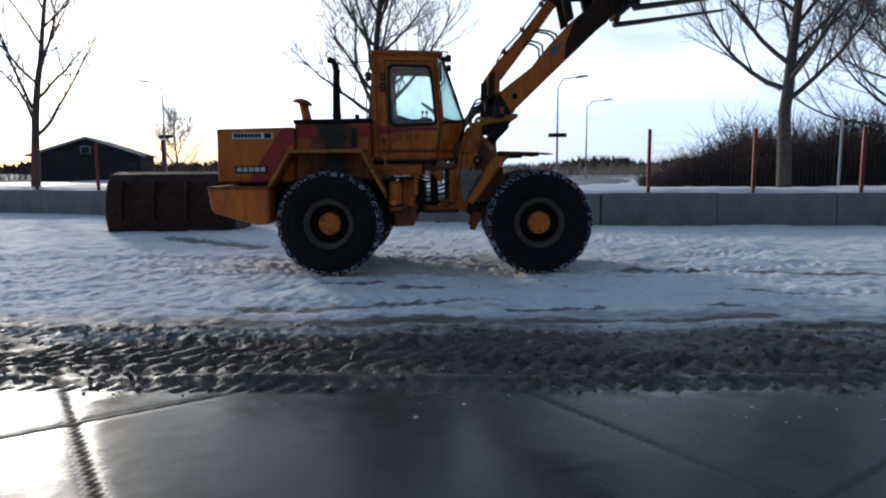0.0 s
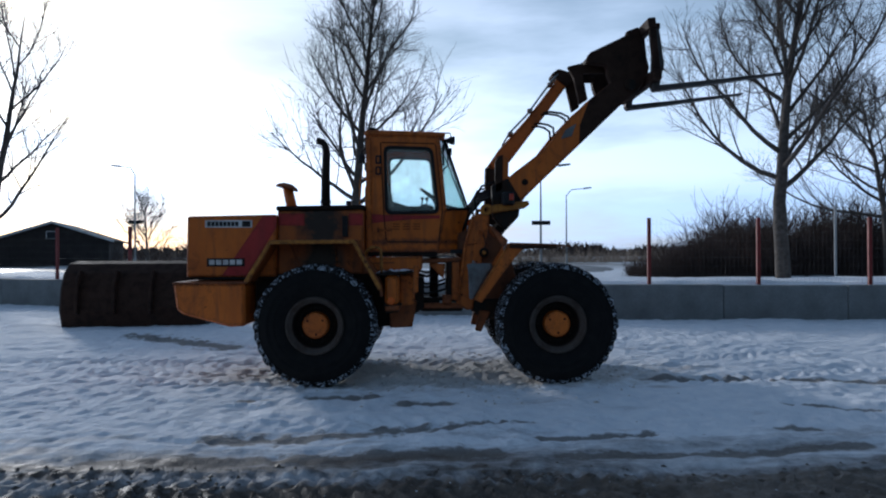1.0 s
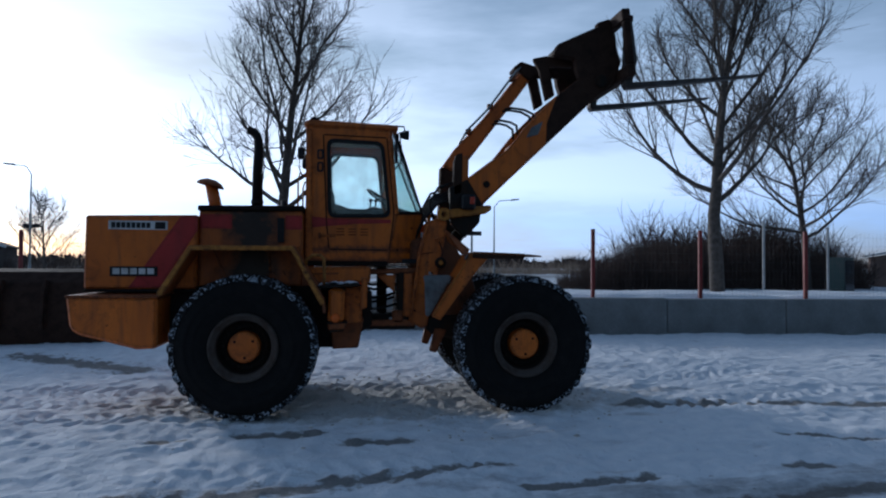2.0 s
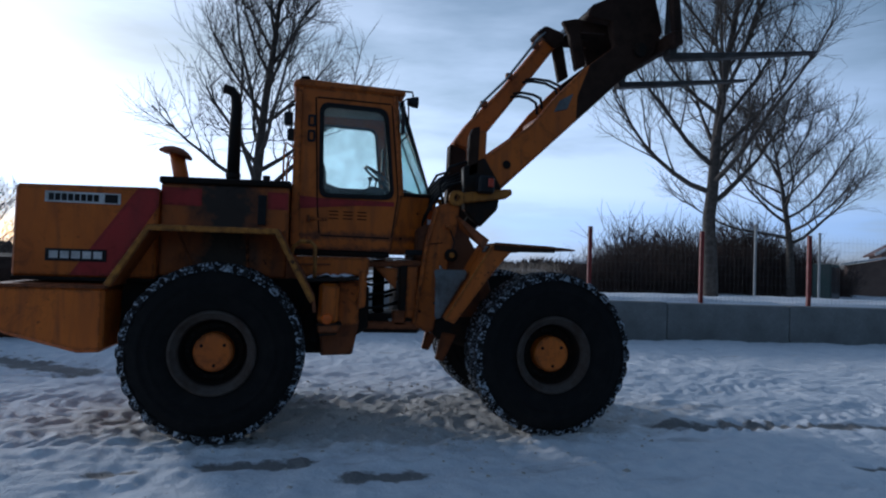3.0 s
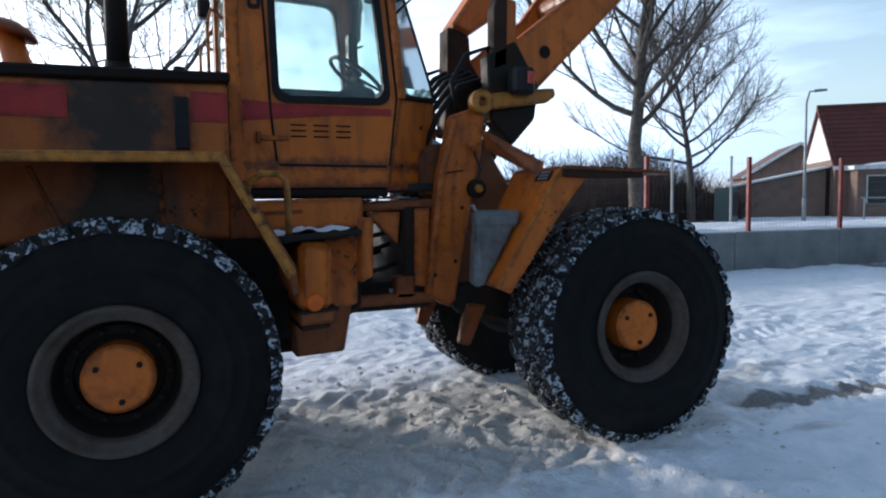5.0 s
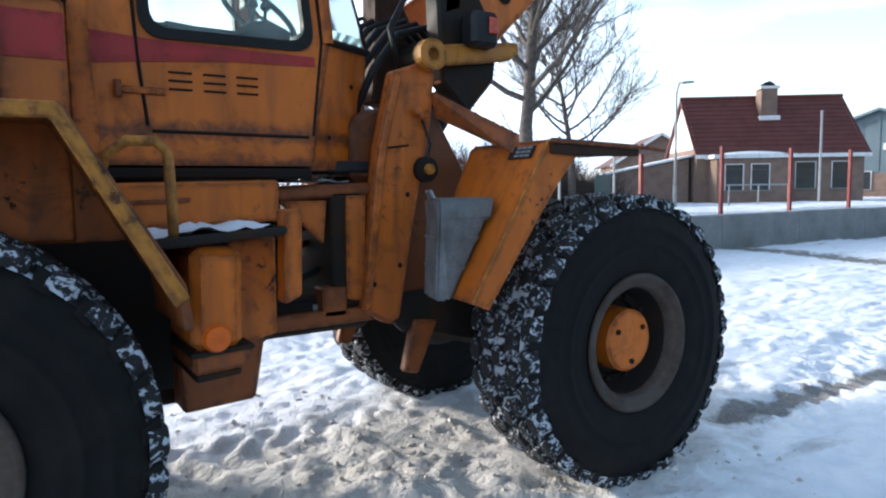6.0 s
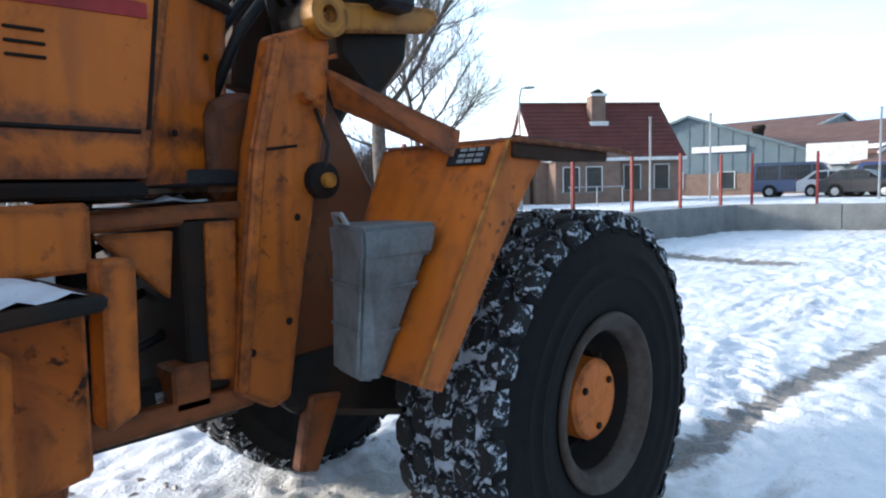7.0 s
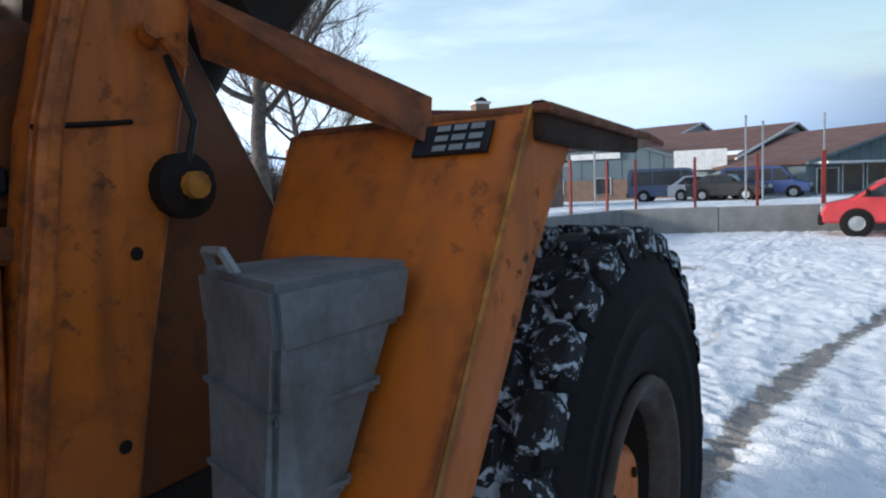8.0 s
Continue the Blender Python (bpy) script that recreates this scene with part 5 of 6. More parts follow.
    part("box_lid", slant_box([(0.485, 0.65), (0.355, 0.96), (0.66, 0.95), (0.70, 0.69)], [(0.487, 0.655), (0.375, 0.945), (0.64, 0.945), (0.69, 0.69)], 1.425, 1.33, sd), GREYBOX, gb)
    # moulded ribs round the box
    for z in (1.255, 1.13):
        f = (z - 0.99) / 0.41
        ring = [((bx + (tx - bx) * f), (by + (ty - by) * f)) for (tx, ty), (bx, by) in zip([(0.49, 0.66), (0.37, 0.95), (0.655, 0.94), (0.70, 0.70)], [(0.44, 0.70), (0.395, 0.87), (0.43, 0.93), (0.46, 0.72)])]
        mx, my = sum(q[0] for q in ring) / 4, sum(q[1] for q in ring) / 4
        ring = [(mx + (qx - mx) * 1.07, my + (qy - my) * 1.07) for qx, qy in ring]
        part("box_rib", slant_box(ring, ring, z + 0.016, z - 0.016, sd), GREYBOX, gb)
    part("fender_tie", tube(B(), [(0.49, sd * 0.69, 1.42), (0.46, sd * 0.71, 1.455), (0.45, sd * 0.76, 1.455), (0.45, sd * 0.79, 1.42)], 0.008, 5), GALV, gb)
part("cross_plate", prism(B(), [(0.45, 1.50), (1.0, 1.45), (1.05, 0.75), (0.45, 0.85)], -0.30, 0.30, 0.02), DARKSTEEL, tower)
part("cowl", prism(B(), [(0.28, 1.50), (0.62, 1.50), (0.62, 1.80), (0.40, 1.86), (0.28, 1.80)], -0.34, 0.34, 0.03), OILY_SHADE, tower)
bm = B()
n = 12
grid = [[bm.verts.new((0.27 + 0.34 * i / n, -0.30 + 0.6 * j / n, 1.80 + 0.12 * math.sin(math.pi * i / n) * math.sin(math.pi * j / n) + 0.02 * noise.noise((i * 0.6, j * 0.6, 2.2)))) for i in range(n + 1)] for j in range(n + 1)]
for j in range(n):
    for i in range(n):
        bm.faces.new((grid[j][i], grid[j][i + 1], grid[j + 1][i + 1], grid[j + 1][i]))
part("cowl_snow", bm, SNOW, tower, smooth=True)

# ---- boom, tilt cylinder, fork carriage ----
boom = new("boom")
boom.parent = loader
tagged(boom, "raised orange lift boom with hydraulic hoses")
ARM = [(0.90, 1.86), (1.06, 2.02), (1.10, 2.22), (1.36, 2.47), (2.42, 3.48), (2.64, 3.66), (2.52, 3.84), (2.30, 3.78), (1.94, 3.49), (1.62, 3.16), (1.40, 2.88), (1.16, 2.70), (0.94, 2.53), (0.945, 2.78), (0.80, 2.80), (0.76, 2.30), (0.74, 2.00)]
for sd in (-1, 1):
    y0, y1 = sorted((sd * 0.33, sd * 0.41))
    arm = part("lift_arm", prism(B(), ARM, y0, y1, 0.012), ORANGE, boom)
    part("arm_pivot", prism(B(), [(0.74, 2.00), (0.90, 1.84), (1.07, 2.02), (1.10, 2.24), (0.93, 2.52), (0.72, 2.42)], sd * 0.30, sd * 0.425, 0.015), DARKSTEEL, arm, "greasy dark pivot end")
    part("pivot_pillar", prism(B(), [(0.765, 2.32), (0.86, 2.36), (0.87, 2.82), (0.80, 2.80), (0.77, 2.72)], sd * 0.32, sd * 0.425, 0.008), CARRIAGE, arm)
    part("arm_tip", prism(B(), [(1.85, 2.94), (2.42, 3.48), (2.64, 3.66), (2.52, 3.84), (2.30, 3.78), (1.98, 3.52), (1.86, 3.20), (1.60, 2.92)][:7], sd * 0.325, sd * 0.416, 0.012), CARRIAGE, arm, "dark brown boom end")
    part("arm_hole", lathe(B(), [(0.042, -0.004), (0.0, -0.006)], 16), SOOT_SHADE, arm).matrix_basis = pose(1.15, sd * 0.412, 2.465, 0, 0, 0 if sd < 0 else 180)
    part("patch_plate", prism(B(), [(1.62, 3.02), (1.76, 3.06), (1.82, 3.22), (1.68, 3.14)], *sorted((sd * 0.41, sd * 0.420)), 0.003), GREYBOX, arm, "bare grey repair patch")
    lc = part("lift_cylinder", tube(B(), [(0.62, sd * 0.24, 1.56), (0.95, sd * 0.24, 2.02)], 0.075, 14), SOOT_SHADE, boom, smooth=True)
    part("cylinder_rod", tube(B(), [(0.95, sd * 0.24, 2.02), (1.15, sd * 0.24, 2.30)], 0.035, 12), CHROME, lc, smooth=True)
part("cross_tube", tube(B(), [(1.62, -0.36, 2.96), (1.62, 0.36, 2.96)], 0.09, 16), RUST_SHADE, boom)
part("cross_tube", tube(B(), [(0.92, -0.36, 2.20), (0.92, 0.36, 2.20)], 0.10, 16), DARKSTEEL, boom)
tc = part("tilt_cylinder", prism(B(), [(0.72, 2.74), (0.88, 2.97), (1.26, 3.39), (1.76, 4.03), (1.93, 4.00), (1.56, 3.50), (1.02, 2.79), (0.86, 2.68)], 0.14, 0.36, 0.02), ORANGE, boom, "orange tilt cylinder beam")
part("tilt_anchor", prism(B(), [(0.70, 2.74), (0.87, 2.68), (0.88, 2.50), (1.0, 2.30), (0.98, 1.95), (0.66, 1.95), (0.69, 2.3)], 0.16, 0.34, 0.015), CARRIAGE, tc)
part("tilt_pipe", tube(B(), [(0.92, 0.12, 3.02), (1.02, 0.10, 3.19), (1.26, 0.10, 3.44), (1.62, 0.10, 3.93), (1.74, 0.12, 4.05)], 0.014, 6), GALV, tc, smooth=True)
for cx, cz in ((1.03, 3.17), (1.30, 3.49), (1.58, 3.85)):
    part("pipe_clamp", box(B(), cx - 0.03, cx + 0.04, 0.09, 0.15, cz - 0.03, cz + 0.035, 0.006), RUST_SHADE, tc)
part("tilt_head", prism(B(), [(1.60, 4.00), (1.70, 4.08), (1.90, 4.02), (1.92, 3.92), (1.80, 3.84)], 0.10, 0.40, 0.02), CARRIAGE, tc)
part("tilt_rod", tube(B(), [(1.85, 0.22, 3.98), (2.05, 0.12, 4.14)], 0.038, 12), CHROME, tc, smooth=True)
for sd in (-1, 1):
    y0, y1 = sorted((sd * 0.20, sd * 0.27))
    part("tilt_lever", prism(B(), [(1.74, 4.00), (1.90, 4.04), (2.24, 4.00), (2.24, 3.92), (1.94, 3.91), (2.01, 3.57), (1.90, 3.50), (1.82, 3.86)], y0, y1, 0.012), CARRIAGE, boom)
for a, m, b in (((1.49, 3.43), (1.65, 3.40), (1.75, 3.20)), ((1.52, 3.46), (1.69, 3.43), (1.80, 3.24)), ((1.39, 3.30), (1.52, 3.27), (1.57, 3.10)), ((1.36, 3.26), (1.47, 3.23), (1.52, 3.04))):
    q = ((m[0] + b[0]) / 2 + 0.03, (m[1] + b[1]) / 2 + 0.03)
    part("hydraulic_hose", tube(B(), [(a[0] - 0.03, 0.16, a[1] + 0.02), (a[0] + 0.05, 0.06, a[1] + 0.015), (m[0], -0.06, m[1]), (q[0], -0.14, q[1]), (b[0], -0.20, b[1])], 0.015, 7), HOSE, boom, smooth=True)
for k in range(5):
    y = -0.24 + 0.11 * k
    part("hydraulic_hose", tube(B(), [(0.34 + 0.02 * k, y, 1.82), (0.44, y - 0.03, 2.05 + 0.03 * k), (0.60, y, 2.24 + 0.03 * k), (0.78, y + 0.02, 2.30 + 0.04 * k), (0.98, y, 2.12 + 0.02 * k)], 0.020, 7), HOSE, boom, smooth=True)
for y in (-0.34, 0.34):
    part("hydraulic_hose", tube(B(), [(0.55, y, 2.04), (0.50, y, 2.24), (0.60, y, 2.42), (0.76, y, 2.48), (0.82, y, 2.30)], 0.016, 7), HOSE, boom, smooth=True)
part("head_lamp", box(B(), 0.84, 1.0, -0.56, -0.44, 2.16, 2.33, 0.02), BLACKPLATE, tower, "black front lamp housing")
part("lamp_lens", box(B(), 0.93, 0.985, -0.572, -0.56, 2.22, 2.30, 0.004), worn("red_lamp_lens", (0.5, 0.06, 0.03), (0.3, 0.04, 0.02), 12, rough=(0.2, 0.4)), tower, "red-orange lamp lens")
part("lamp_arm", box(B(), 0.90, 0.96, -0.46, -0.40, 2.18, 2.26, 0.005), SOOT_SHADE, tower)

carr = new("fork_carriage")
carr.parent = loader
tagged(carr, "rust-brown pallet fork carriage")
for sd in (-1, 1):
    y0, y1 = sorted((sd * 0.30, sd * 0.42))
    part("coupler_plate", prism(B(), [(1.95, 4.03), (2.00, 4.14), (2.50, 4.38), (2.48, 4.42), (2.64, 4.48), (2.78, 3.95), (2.70, 3.74), (2.58, 3.60), (2.42, 3.55), (2.30, 3.66), (2.23, 3.86), (2.21, 3.98), (2.02, 4.00)], y0, y1, 0.015), CARRIAGE, carr)
part("coupler_tube", tube(B(), [(2.05, -0.32, 4.09), (2.05, 0.34, 4.09)], 0.06, 14), DARKSTEEL, carr)
part("coupler_tube", tube(B(), [(2.52, -0.46, 3.72), (2.52, 0.46, 3.72)], 0.07, 14), DARKSTEEL, carr)
part("carriage_back", prism(B(), [(2.50, 4.40), (2.68, 4.48), (2.82, 3.80), (2.60, 3.64)], -0.32, 0.32, 0.015), DARKSTEEL, carr)
tilt = pose(2.80, 0, 3.70, 0, -6, 0)
for nm, x0, x1, y0, y1, z0, z1 in (("upper_bar", -0.06, 0.04, -0.72, 0.72, 0.66, 0.80), ("lower_bar", -0.06, 0.04, -0.72, 0.72, 0.02, 0.16), ("side_bar", -0.05, 0.035, -0.72, -0.64, 0.16, 0.66), ("side_bar", -0.05, 0.035, 0.64, 0.72, 0.16, 0.66), ("middle_bar", -0.05, 0.03, -0.30, -0.22, 0.16, 0.66), ("middle_bar", -0.05, 0.03, 0.22, 0.30, 0.16, 0.66)):
    part(nm, box(B(), x0, x1, y0, y1, z0, z1, 0.012, tilt), CARRIAGE, carr)
for fy in (-0.50, 0.62):
    fk = part("fork", prism(B(), [(2.80, 4.42), (2.855, 4.42), (2.92, 3.95), (2.86, 3.69), (3.4, 3.745), (4.50, 3.868), (4.50, 3.850), (3.4, 3.69), (2.80, 3.615), (2.77, 3.66)], fy - 0.065, fy + 0.065, 0.008), FORKSTEEL, carr, "worn grey steel pallet fork")
    part("fork_hook", box(B(), 2.71, 2.87, fy - 0.07, fy + 0.07, 4.40, 4.48, 0.012), CARRIAGE, fk)


# ---- bare trees ----
class Tubes:
    """Collects many thin tapered tubes into one mesh."""

    def __init__(self):
        self.v, self.f = [], []

    def add(self, pts, r0, r1, n):
        base, side = len(self.v), None
        m = len(pts)
        for i, p in enumerate(pts):
            d = (pts[min(i + 1, m - 1)] - pts[max(i - 1, 0)]).normalized()
            if side is None:
                side = d.orthogonal().normalized()
            side = (side - d * side.dot(d)).normalized()
            up = d.cross(side)
            r = r0 + (r1 - r0) * i / (m - 1)
            for k in range(n):
                a = 2 * math.pi * k / n
                self.v.append(p + side * (r * math.cos(a)) + up * (r * math.sin(a)))
        for i in range(m - 1):
            for k in range(n):
                a, b = base + i * n + k, base + i * n + (k + 1) % n
                self.f.append((a, b, b + n, a + n))

    def mesh(self, name, material, parent=None, label=""):
        me = bpy.data.meshes.new(name)
        me.from_pydata([tuple(p) for p in self.v], [], self.f)
        me.polygons.foreach_set("use_smooth", np.ones(len(me.polygons), dtype=bool))
        me.materials.append(material)
        ob = new(name, me)
        ob.parent = parent
        if label:
            tagged(ob, label)
        return ob


def bent(rnd, p, d, length, n, lift, wobble):
    pts = [p.copy()]
    d = d.normalized()
    for i in range(n):
        d = (d + Vector((rnd.gauss(0, wobble), rnd.gauss(0, wobble), rnd.gauss(0, wobble) + lift))).normalized()
        p = p + d * (length / n)
        pts.append(p.copy())
    return pts


def along(pts, t):
    k = min(int(t * (len(pts) - 1)), len(pts) - 2)
    f = t * (len(pts) - 1) - k
    return pts[k].lerp(pts[k + 1], f), (pts[k + 1] - pts[k]).normalized()


def bare_tree(x, y, height, fork, spread, trunk_r, seed, label, z0=None, limbs=19, dense=1.15, flat=1.0):
    rnd = random.Random(seed)
    z0 = gz(x, y) if z0 is None else z0
    tree = thing("tree", label, "tree", (x, y, z0 - 0.08), group="row of bare trees")
    wood, twigs = Tubes(), Tubes()
    trunk = bent(rnd, Vector((0, 0, 0)), Vector((rnd.uniform(-.02, .02), 0, 1)), height * 0.96, 14, 0.06, 0.035)
    wood.add(trunk, trunk_r, 0.012, 10)
    for i in range(limbs):
        t = (fork / height) + (0.93 - fork / height) * (i / limbs) ** 1.1 + rnd.uniform(-0.01, 0.01)
        p, _ = along(trunk, min(t, 0.95))
        az = i * 2.4 + rnd.uniform(-0.4, 0.4)
        rise = (0.50 + 1.15 * (i / limbs)) * flat + rnd.uniform(-0.1, 0.15)
        d = Vector((math.cos(az), math.sin(az), rise))
        ln = spread * (1.15 - 0.70 * (i / limbs)) * rnd.uniform(0.8, 1.2) * 1.15
        r = trunk_r * (0.40 - 0.26 * i / limbs)
        limb = bent(rnd, p, d, ln, 8, 0.085, 0.085)
        wood.add(limb, r, 0.012, 7)
        for j in range(int(9 * dense)):
            tj = 0.22 + 0.76 * j / (9 * dense) + rnd.uniform(-0.03, 0.03)
            q, e = along(limb, min(tj, 0.97))
            out = (e + Vector((rnd.gauss(0, 0.6), rnd.gauss(0, 0.6), rnd.gauss(0.18, 0.45)))).normalized()
            l2 = ln * (0.50 - 0.28 * tj) * rnd.uniform(0.7, 1.25) + 0.2
            br = bent(rnd, q, out, l2, 5, 0.06, 0.12)
            wood.add(br, max(0.012, r * 0.42 * (1 - 0.5 * tj)), 0.006, 4)
            for k in range(int(6 * dense)):
                tk = 0.2 + 0.8 * k / (6 * dense)
                q2, e2 = along(br, min(tk, 0.98))
                o2 = (e2 + Vector((rnd.gauss(0, 0.55), rnd.gauss(0, 0.55), rnd.gauss(0.15, 0.45)))).normalized()
                l3 = l2 * 0.48 * rnd.uniform(0.6, 1.3) + 0.10
                tw = bent(rnd, q2, o2, l3, 4, 0.05, 0.13)
                twigs.add(tw, 0.0068, 0.0035, 3)
                for _ in range(3):
                    q3, e3 = along(tw, rnd.uniform(0.25, 0.98))
                    o3 = (e3 + Vector((rnd.gauss(0, 0.6), rnd.gauss(0, 0.6), rnd.gauss(0.1, 0.4)))).normalized()
                    twigs.add(bent(rnd, q3, o3, l3 * rnd.uniform(0.35, 0.7) + 0.06, 2, 0.04, 0.1), 0.0044, 0.0026, 3)
    wood.mesh("trunk", BARK, tree, "grey trunk with rising limbs")
    twigs.mesh("crown", BARK, tree, "fine bare winter twigs")
    return tree


bare_tree(10.15, 9.75, 11.0, 2.75, 3.4, 0.21, 3, "tall bare winter tree on the snowy verge", limbs=24, dense=1.35)
bare_tree(-2.25, 10.0, 9.2, 2.1, 2.65, 0.17, 17, "bare winter tree behind the parked loader", limbs=23, dense=1.15)
bare_tree(-14.7, 13.6, 9.2, 2.0, 3.3, 0.17, 23, "young bare tree beside the fence", limbs=13, dense=0.95)
bare_tree(17.3, 15.4, 7.6, 2.3, 3.6, 0.17, 31, "bare tree in front of the thicket", limbs=20, dense=1.25, flat=0.55)
bare_tree(-17.5, 33.0, 4.2, 0.7, 2.3, 0.10, 41, "small round bare tree far off", dense=0.8)


# ---- thickets: far too many twigs to count ----
def stem_stock(seed, n, twigs=7, r0=0.022):
    """Some dozens of unit-high leafless stems, to be set out many times."""
    rnd, stock = random.Random(seed), []
    for _ in range(n):
        tb = Tubes()
        st = bent(rnd, Vector((0, 0, 0)), Vector((rnd.gauss(0, 0.25), rnd.gauss(0, 0.25), 1)), 1.0, 4, 0.0, 0.13)
        tb.add(st, r0 / 3, 0.002, 3)
        for k in range(twigs):
            q, e = along(st, rnd.uniform(0.10, 0.98))
            o = (e + Vector((rnd.gauss(0, 0.6), rnd.gauss(0, 0.6), rnd.gauss(0.1, 0.4)))).normalized()
            tb.add(bent(rnd, q, o, rnd.uniform(0.15, 0.42), 2, 0.02, 0.15), 0.0042, 0.0016, 3)
        stock.append((np.array([tuple(p) for p in tb.v]), np.array(tb.f)))
    return stock


def set_out(name, stock, places, material):
    """One mesh of stems from the stock; places are x, y, z, height, width, turn."""
    rnd = random.Random(77)
    vs, fs, base = [], [], 0
    for x, y, z, h, w, turn in places:
        v, f = stock[rnd.randrange(len(stock))]
        c, s_ = math.cos(turn), math.sin(turn)
        q = np.stack([(v[:, 0] * c - v[:, 1] * s_) * w + x, (v[:, 0] * s_ + v[:, 1] * c) * w + y, v[:, 2] * h + z], -1)
        vs.append(q)
        fs.append(f + base)
        base += len(v)
    V, F = np.concatenate(vs).astype(np.float32), np.concatenate(fs)
    me = bpy.data.meshes.new(name)
    me.vertices.add(len(V))
    me.vertices.foreach_set("co", V.ravel())
    me.loops.add(F.size)
    me.polygons.add(len(F))
    me.loops.foreach_set("vertex_index", F.ravel())
    me.polygons.foreach_set("loop_start", np.arange(len(F)) * 4)
    me.update()
    me.validate()
    me.materials.append(material)
    return new(name, me)


STOCK = stem_stock(3, 50)


def thicket(name, label, line, depth, height, count, seed):
    rnd = random.Random(seed)
    segs = [(Vector((*a, 0)), Vector((*b, 0))) for a, b in zip(line, line[1:])]
    lens = [(b - a).length for a, b in segs]
    total, places = sum(lens), []
    for _ in range(count):
        i = rnd.choices(range(len(segs)), lens)[0]
        a, b = segs[i]
        t = rnd.random()
        run = sum(lens[:i]) + t * lens[i]
        nrm = Vector((-(b - a).y, (b - a).x, 0)).normalized()
        p = a.lerp(b, t) + nrm * depth * rnd.random()
        hump = 0.70 + 0.55 * noise.noise((p.x * 0.30, p.y * 0.30, seed)) + 0.35 * noise.noise((p.x * 0.9, p.y * 0.9, seed)) + 0.2 * noise.noise((p.x * 2.5, p.y * 2.5, seed))
        ends = min(1.0, 0.25 + run / 3.5, 0.25 + (total - run) / 3.0)
        h = max(0.25, height * hump * ends) * rnd.uniform(0.5, 1.1) * (1.35 if rnd.random() < 0.04 else 1.0)
        places.append((p.x, p.y, 0.48, h, h * rnd.uniform(0.7, 1.1) + 0.3, rnd.uniform(0, 6.3)))
    return tagged(set_out(name, STOCK, places, BRUSH), label, "bushes", kind="stuff")


thicket("thicket", "dense dark brown leafless thicket behind the verge", [(7.6, 16.2), (10.0, 15.4), (20.5, 15.8), (22.5, 19.0)], 5.0, 1.95, 11000, 5)
thicket("copse", "taller leafless copse behind the thicket", [(12.5, 20.5), (25.0, 21.0)], 4.0, 3.9, 3800, 9)
thicket("bramble", "low leafless brambles along the verge", [(-45.0, 40.0), (-20.0, 44.0), (-12.0, 42.0)], 3.0, 2.4, 1500, 6)


def far_woods():
    """A dark uneven belt of distant woods along the horizon."""
    rnd, places = random.Random(12), []
    for i in range(5200):
        a = radians(-75) + radians(165) * i / 5200
        r = rnd.uniform(150, 210) if math.sin(a * 5.3) + 0.5 * math.sin(a * 13) > -0.5 else rnd.uniform(260, 330)
        h = r * 0.022 * (0.8 + 0.6 * noise.noise((a * 9, 0.3, 0.7)) + 0.3 * noise.noise((a * 31, 1.3, 0.7))) * rnd.uniform(0.7, 1.1)
        places.append((r * math.sin(a), r * math.cos(a), 0.0, h + 0.5, h * 1.6 + 1, rnd.uniform(0, 6.3)))
    return tagged(set_out("far_woods", stem_stock(8, 12, 5, 0.5), places, BRUSH), "distant leafless woods on the horizon", "woods", kind="stuff")


far_woods()


def hedge_row():
    """Pale dry reeds and grass at the field's edge."""
    rnd = random.Random(14)
    places = [(x, 52 + rnd.uniform(0, 8) + 0.1 * x, 0.3, rnd.uniform(0.8, 1.7), 1.2, rnd.uniform(0, 6.3)) for x in (rnd.uniform(-30, 34) for _ in range(4000))]
    return tagged(set_out("dry_reeds", stem_stock(9, 12, 4, 0.09), places, worn("dry_reed", (0.30, 0.23, 0.17), (0.2, 0.16, 0.12), 0.5)), "pale dry reeds beyond the road", "reeds", kind="stuff")


hedge_row()


# ---- road behind the wall ----
def build_road():
    line = [Vector((-70, 40)), Vector((-30, 31)), Vector((-8, 24.5)), (Vector((1, 22.5))), Vector((5.5, 24)), Vector((8.5, 29)), Vector((9.5, 38)), Vector((7, 60)), Vector((0, 110))]
    pts = []
    for i in range(len(line) - 1):
        p0, p1, p2, p3 = line[max(i - 1, 0)], line[i], line[i + 1], line[min(i + 2, len(line) - 1)]
        for k in range(14):
            t = k / 14
            pts.append(0.5 * ((2 * p1) + (p2 - p0) * t + (2 * p0 - 5 * p1 + 4 * p2 - p3) * t * t + (3 * p1 - p0 - 3 * p2 + p3) * t ** 3))
    bm = B()
    prev = None
    for i, p in enumerate(pts):
        d = (pts[min(i + 1, len(pts) - 1)] - pts[max(i - 1, 0)]).normalized()
        n = Vector((-d.y, d.x))
        row = []
        for k in range(7):
            q = p + n * (-2.6 + 5.2 * k / 6)
            row.append(bm.verts.new((q.x, q.y, gz(q.x, q.y) + (0.05 if 0 < k < 6 else -0.06))))
        if prev:
            for k in range(6):
                bm.faces.new((prev[k], row[k], row[k + 1], prev[k + 1]))
        prev = row
    return tagged(part("road", bm, worn("wet_asphalt", (0.06, 0.06, 0.062), (0.30, 0.31, 0.33), 0.5, (0.52, 0.7), rough=(0.35, 0.8)), smooth=True), "wet grey asphalt road with snowy edges", "road", kind="structure")


build_road()


# ---- fence on the wall: red posts with welded mesh ----
def lerp_line(a, b, t):
    return (a[0] + (b[0] - a[0]) * t, a[1] + (b[1] - a[1]) * t)


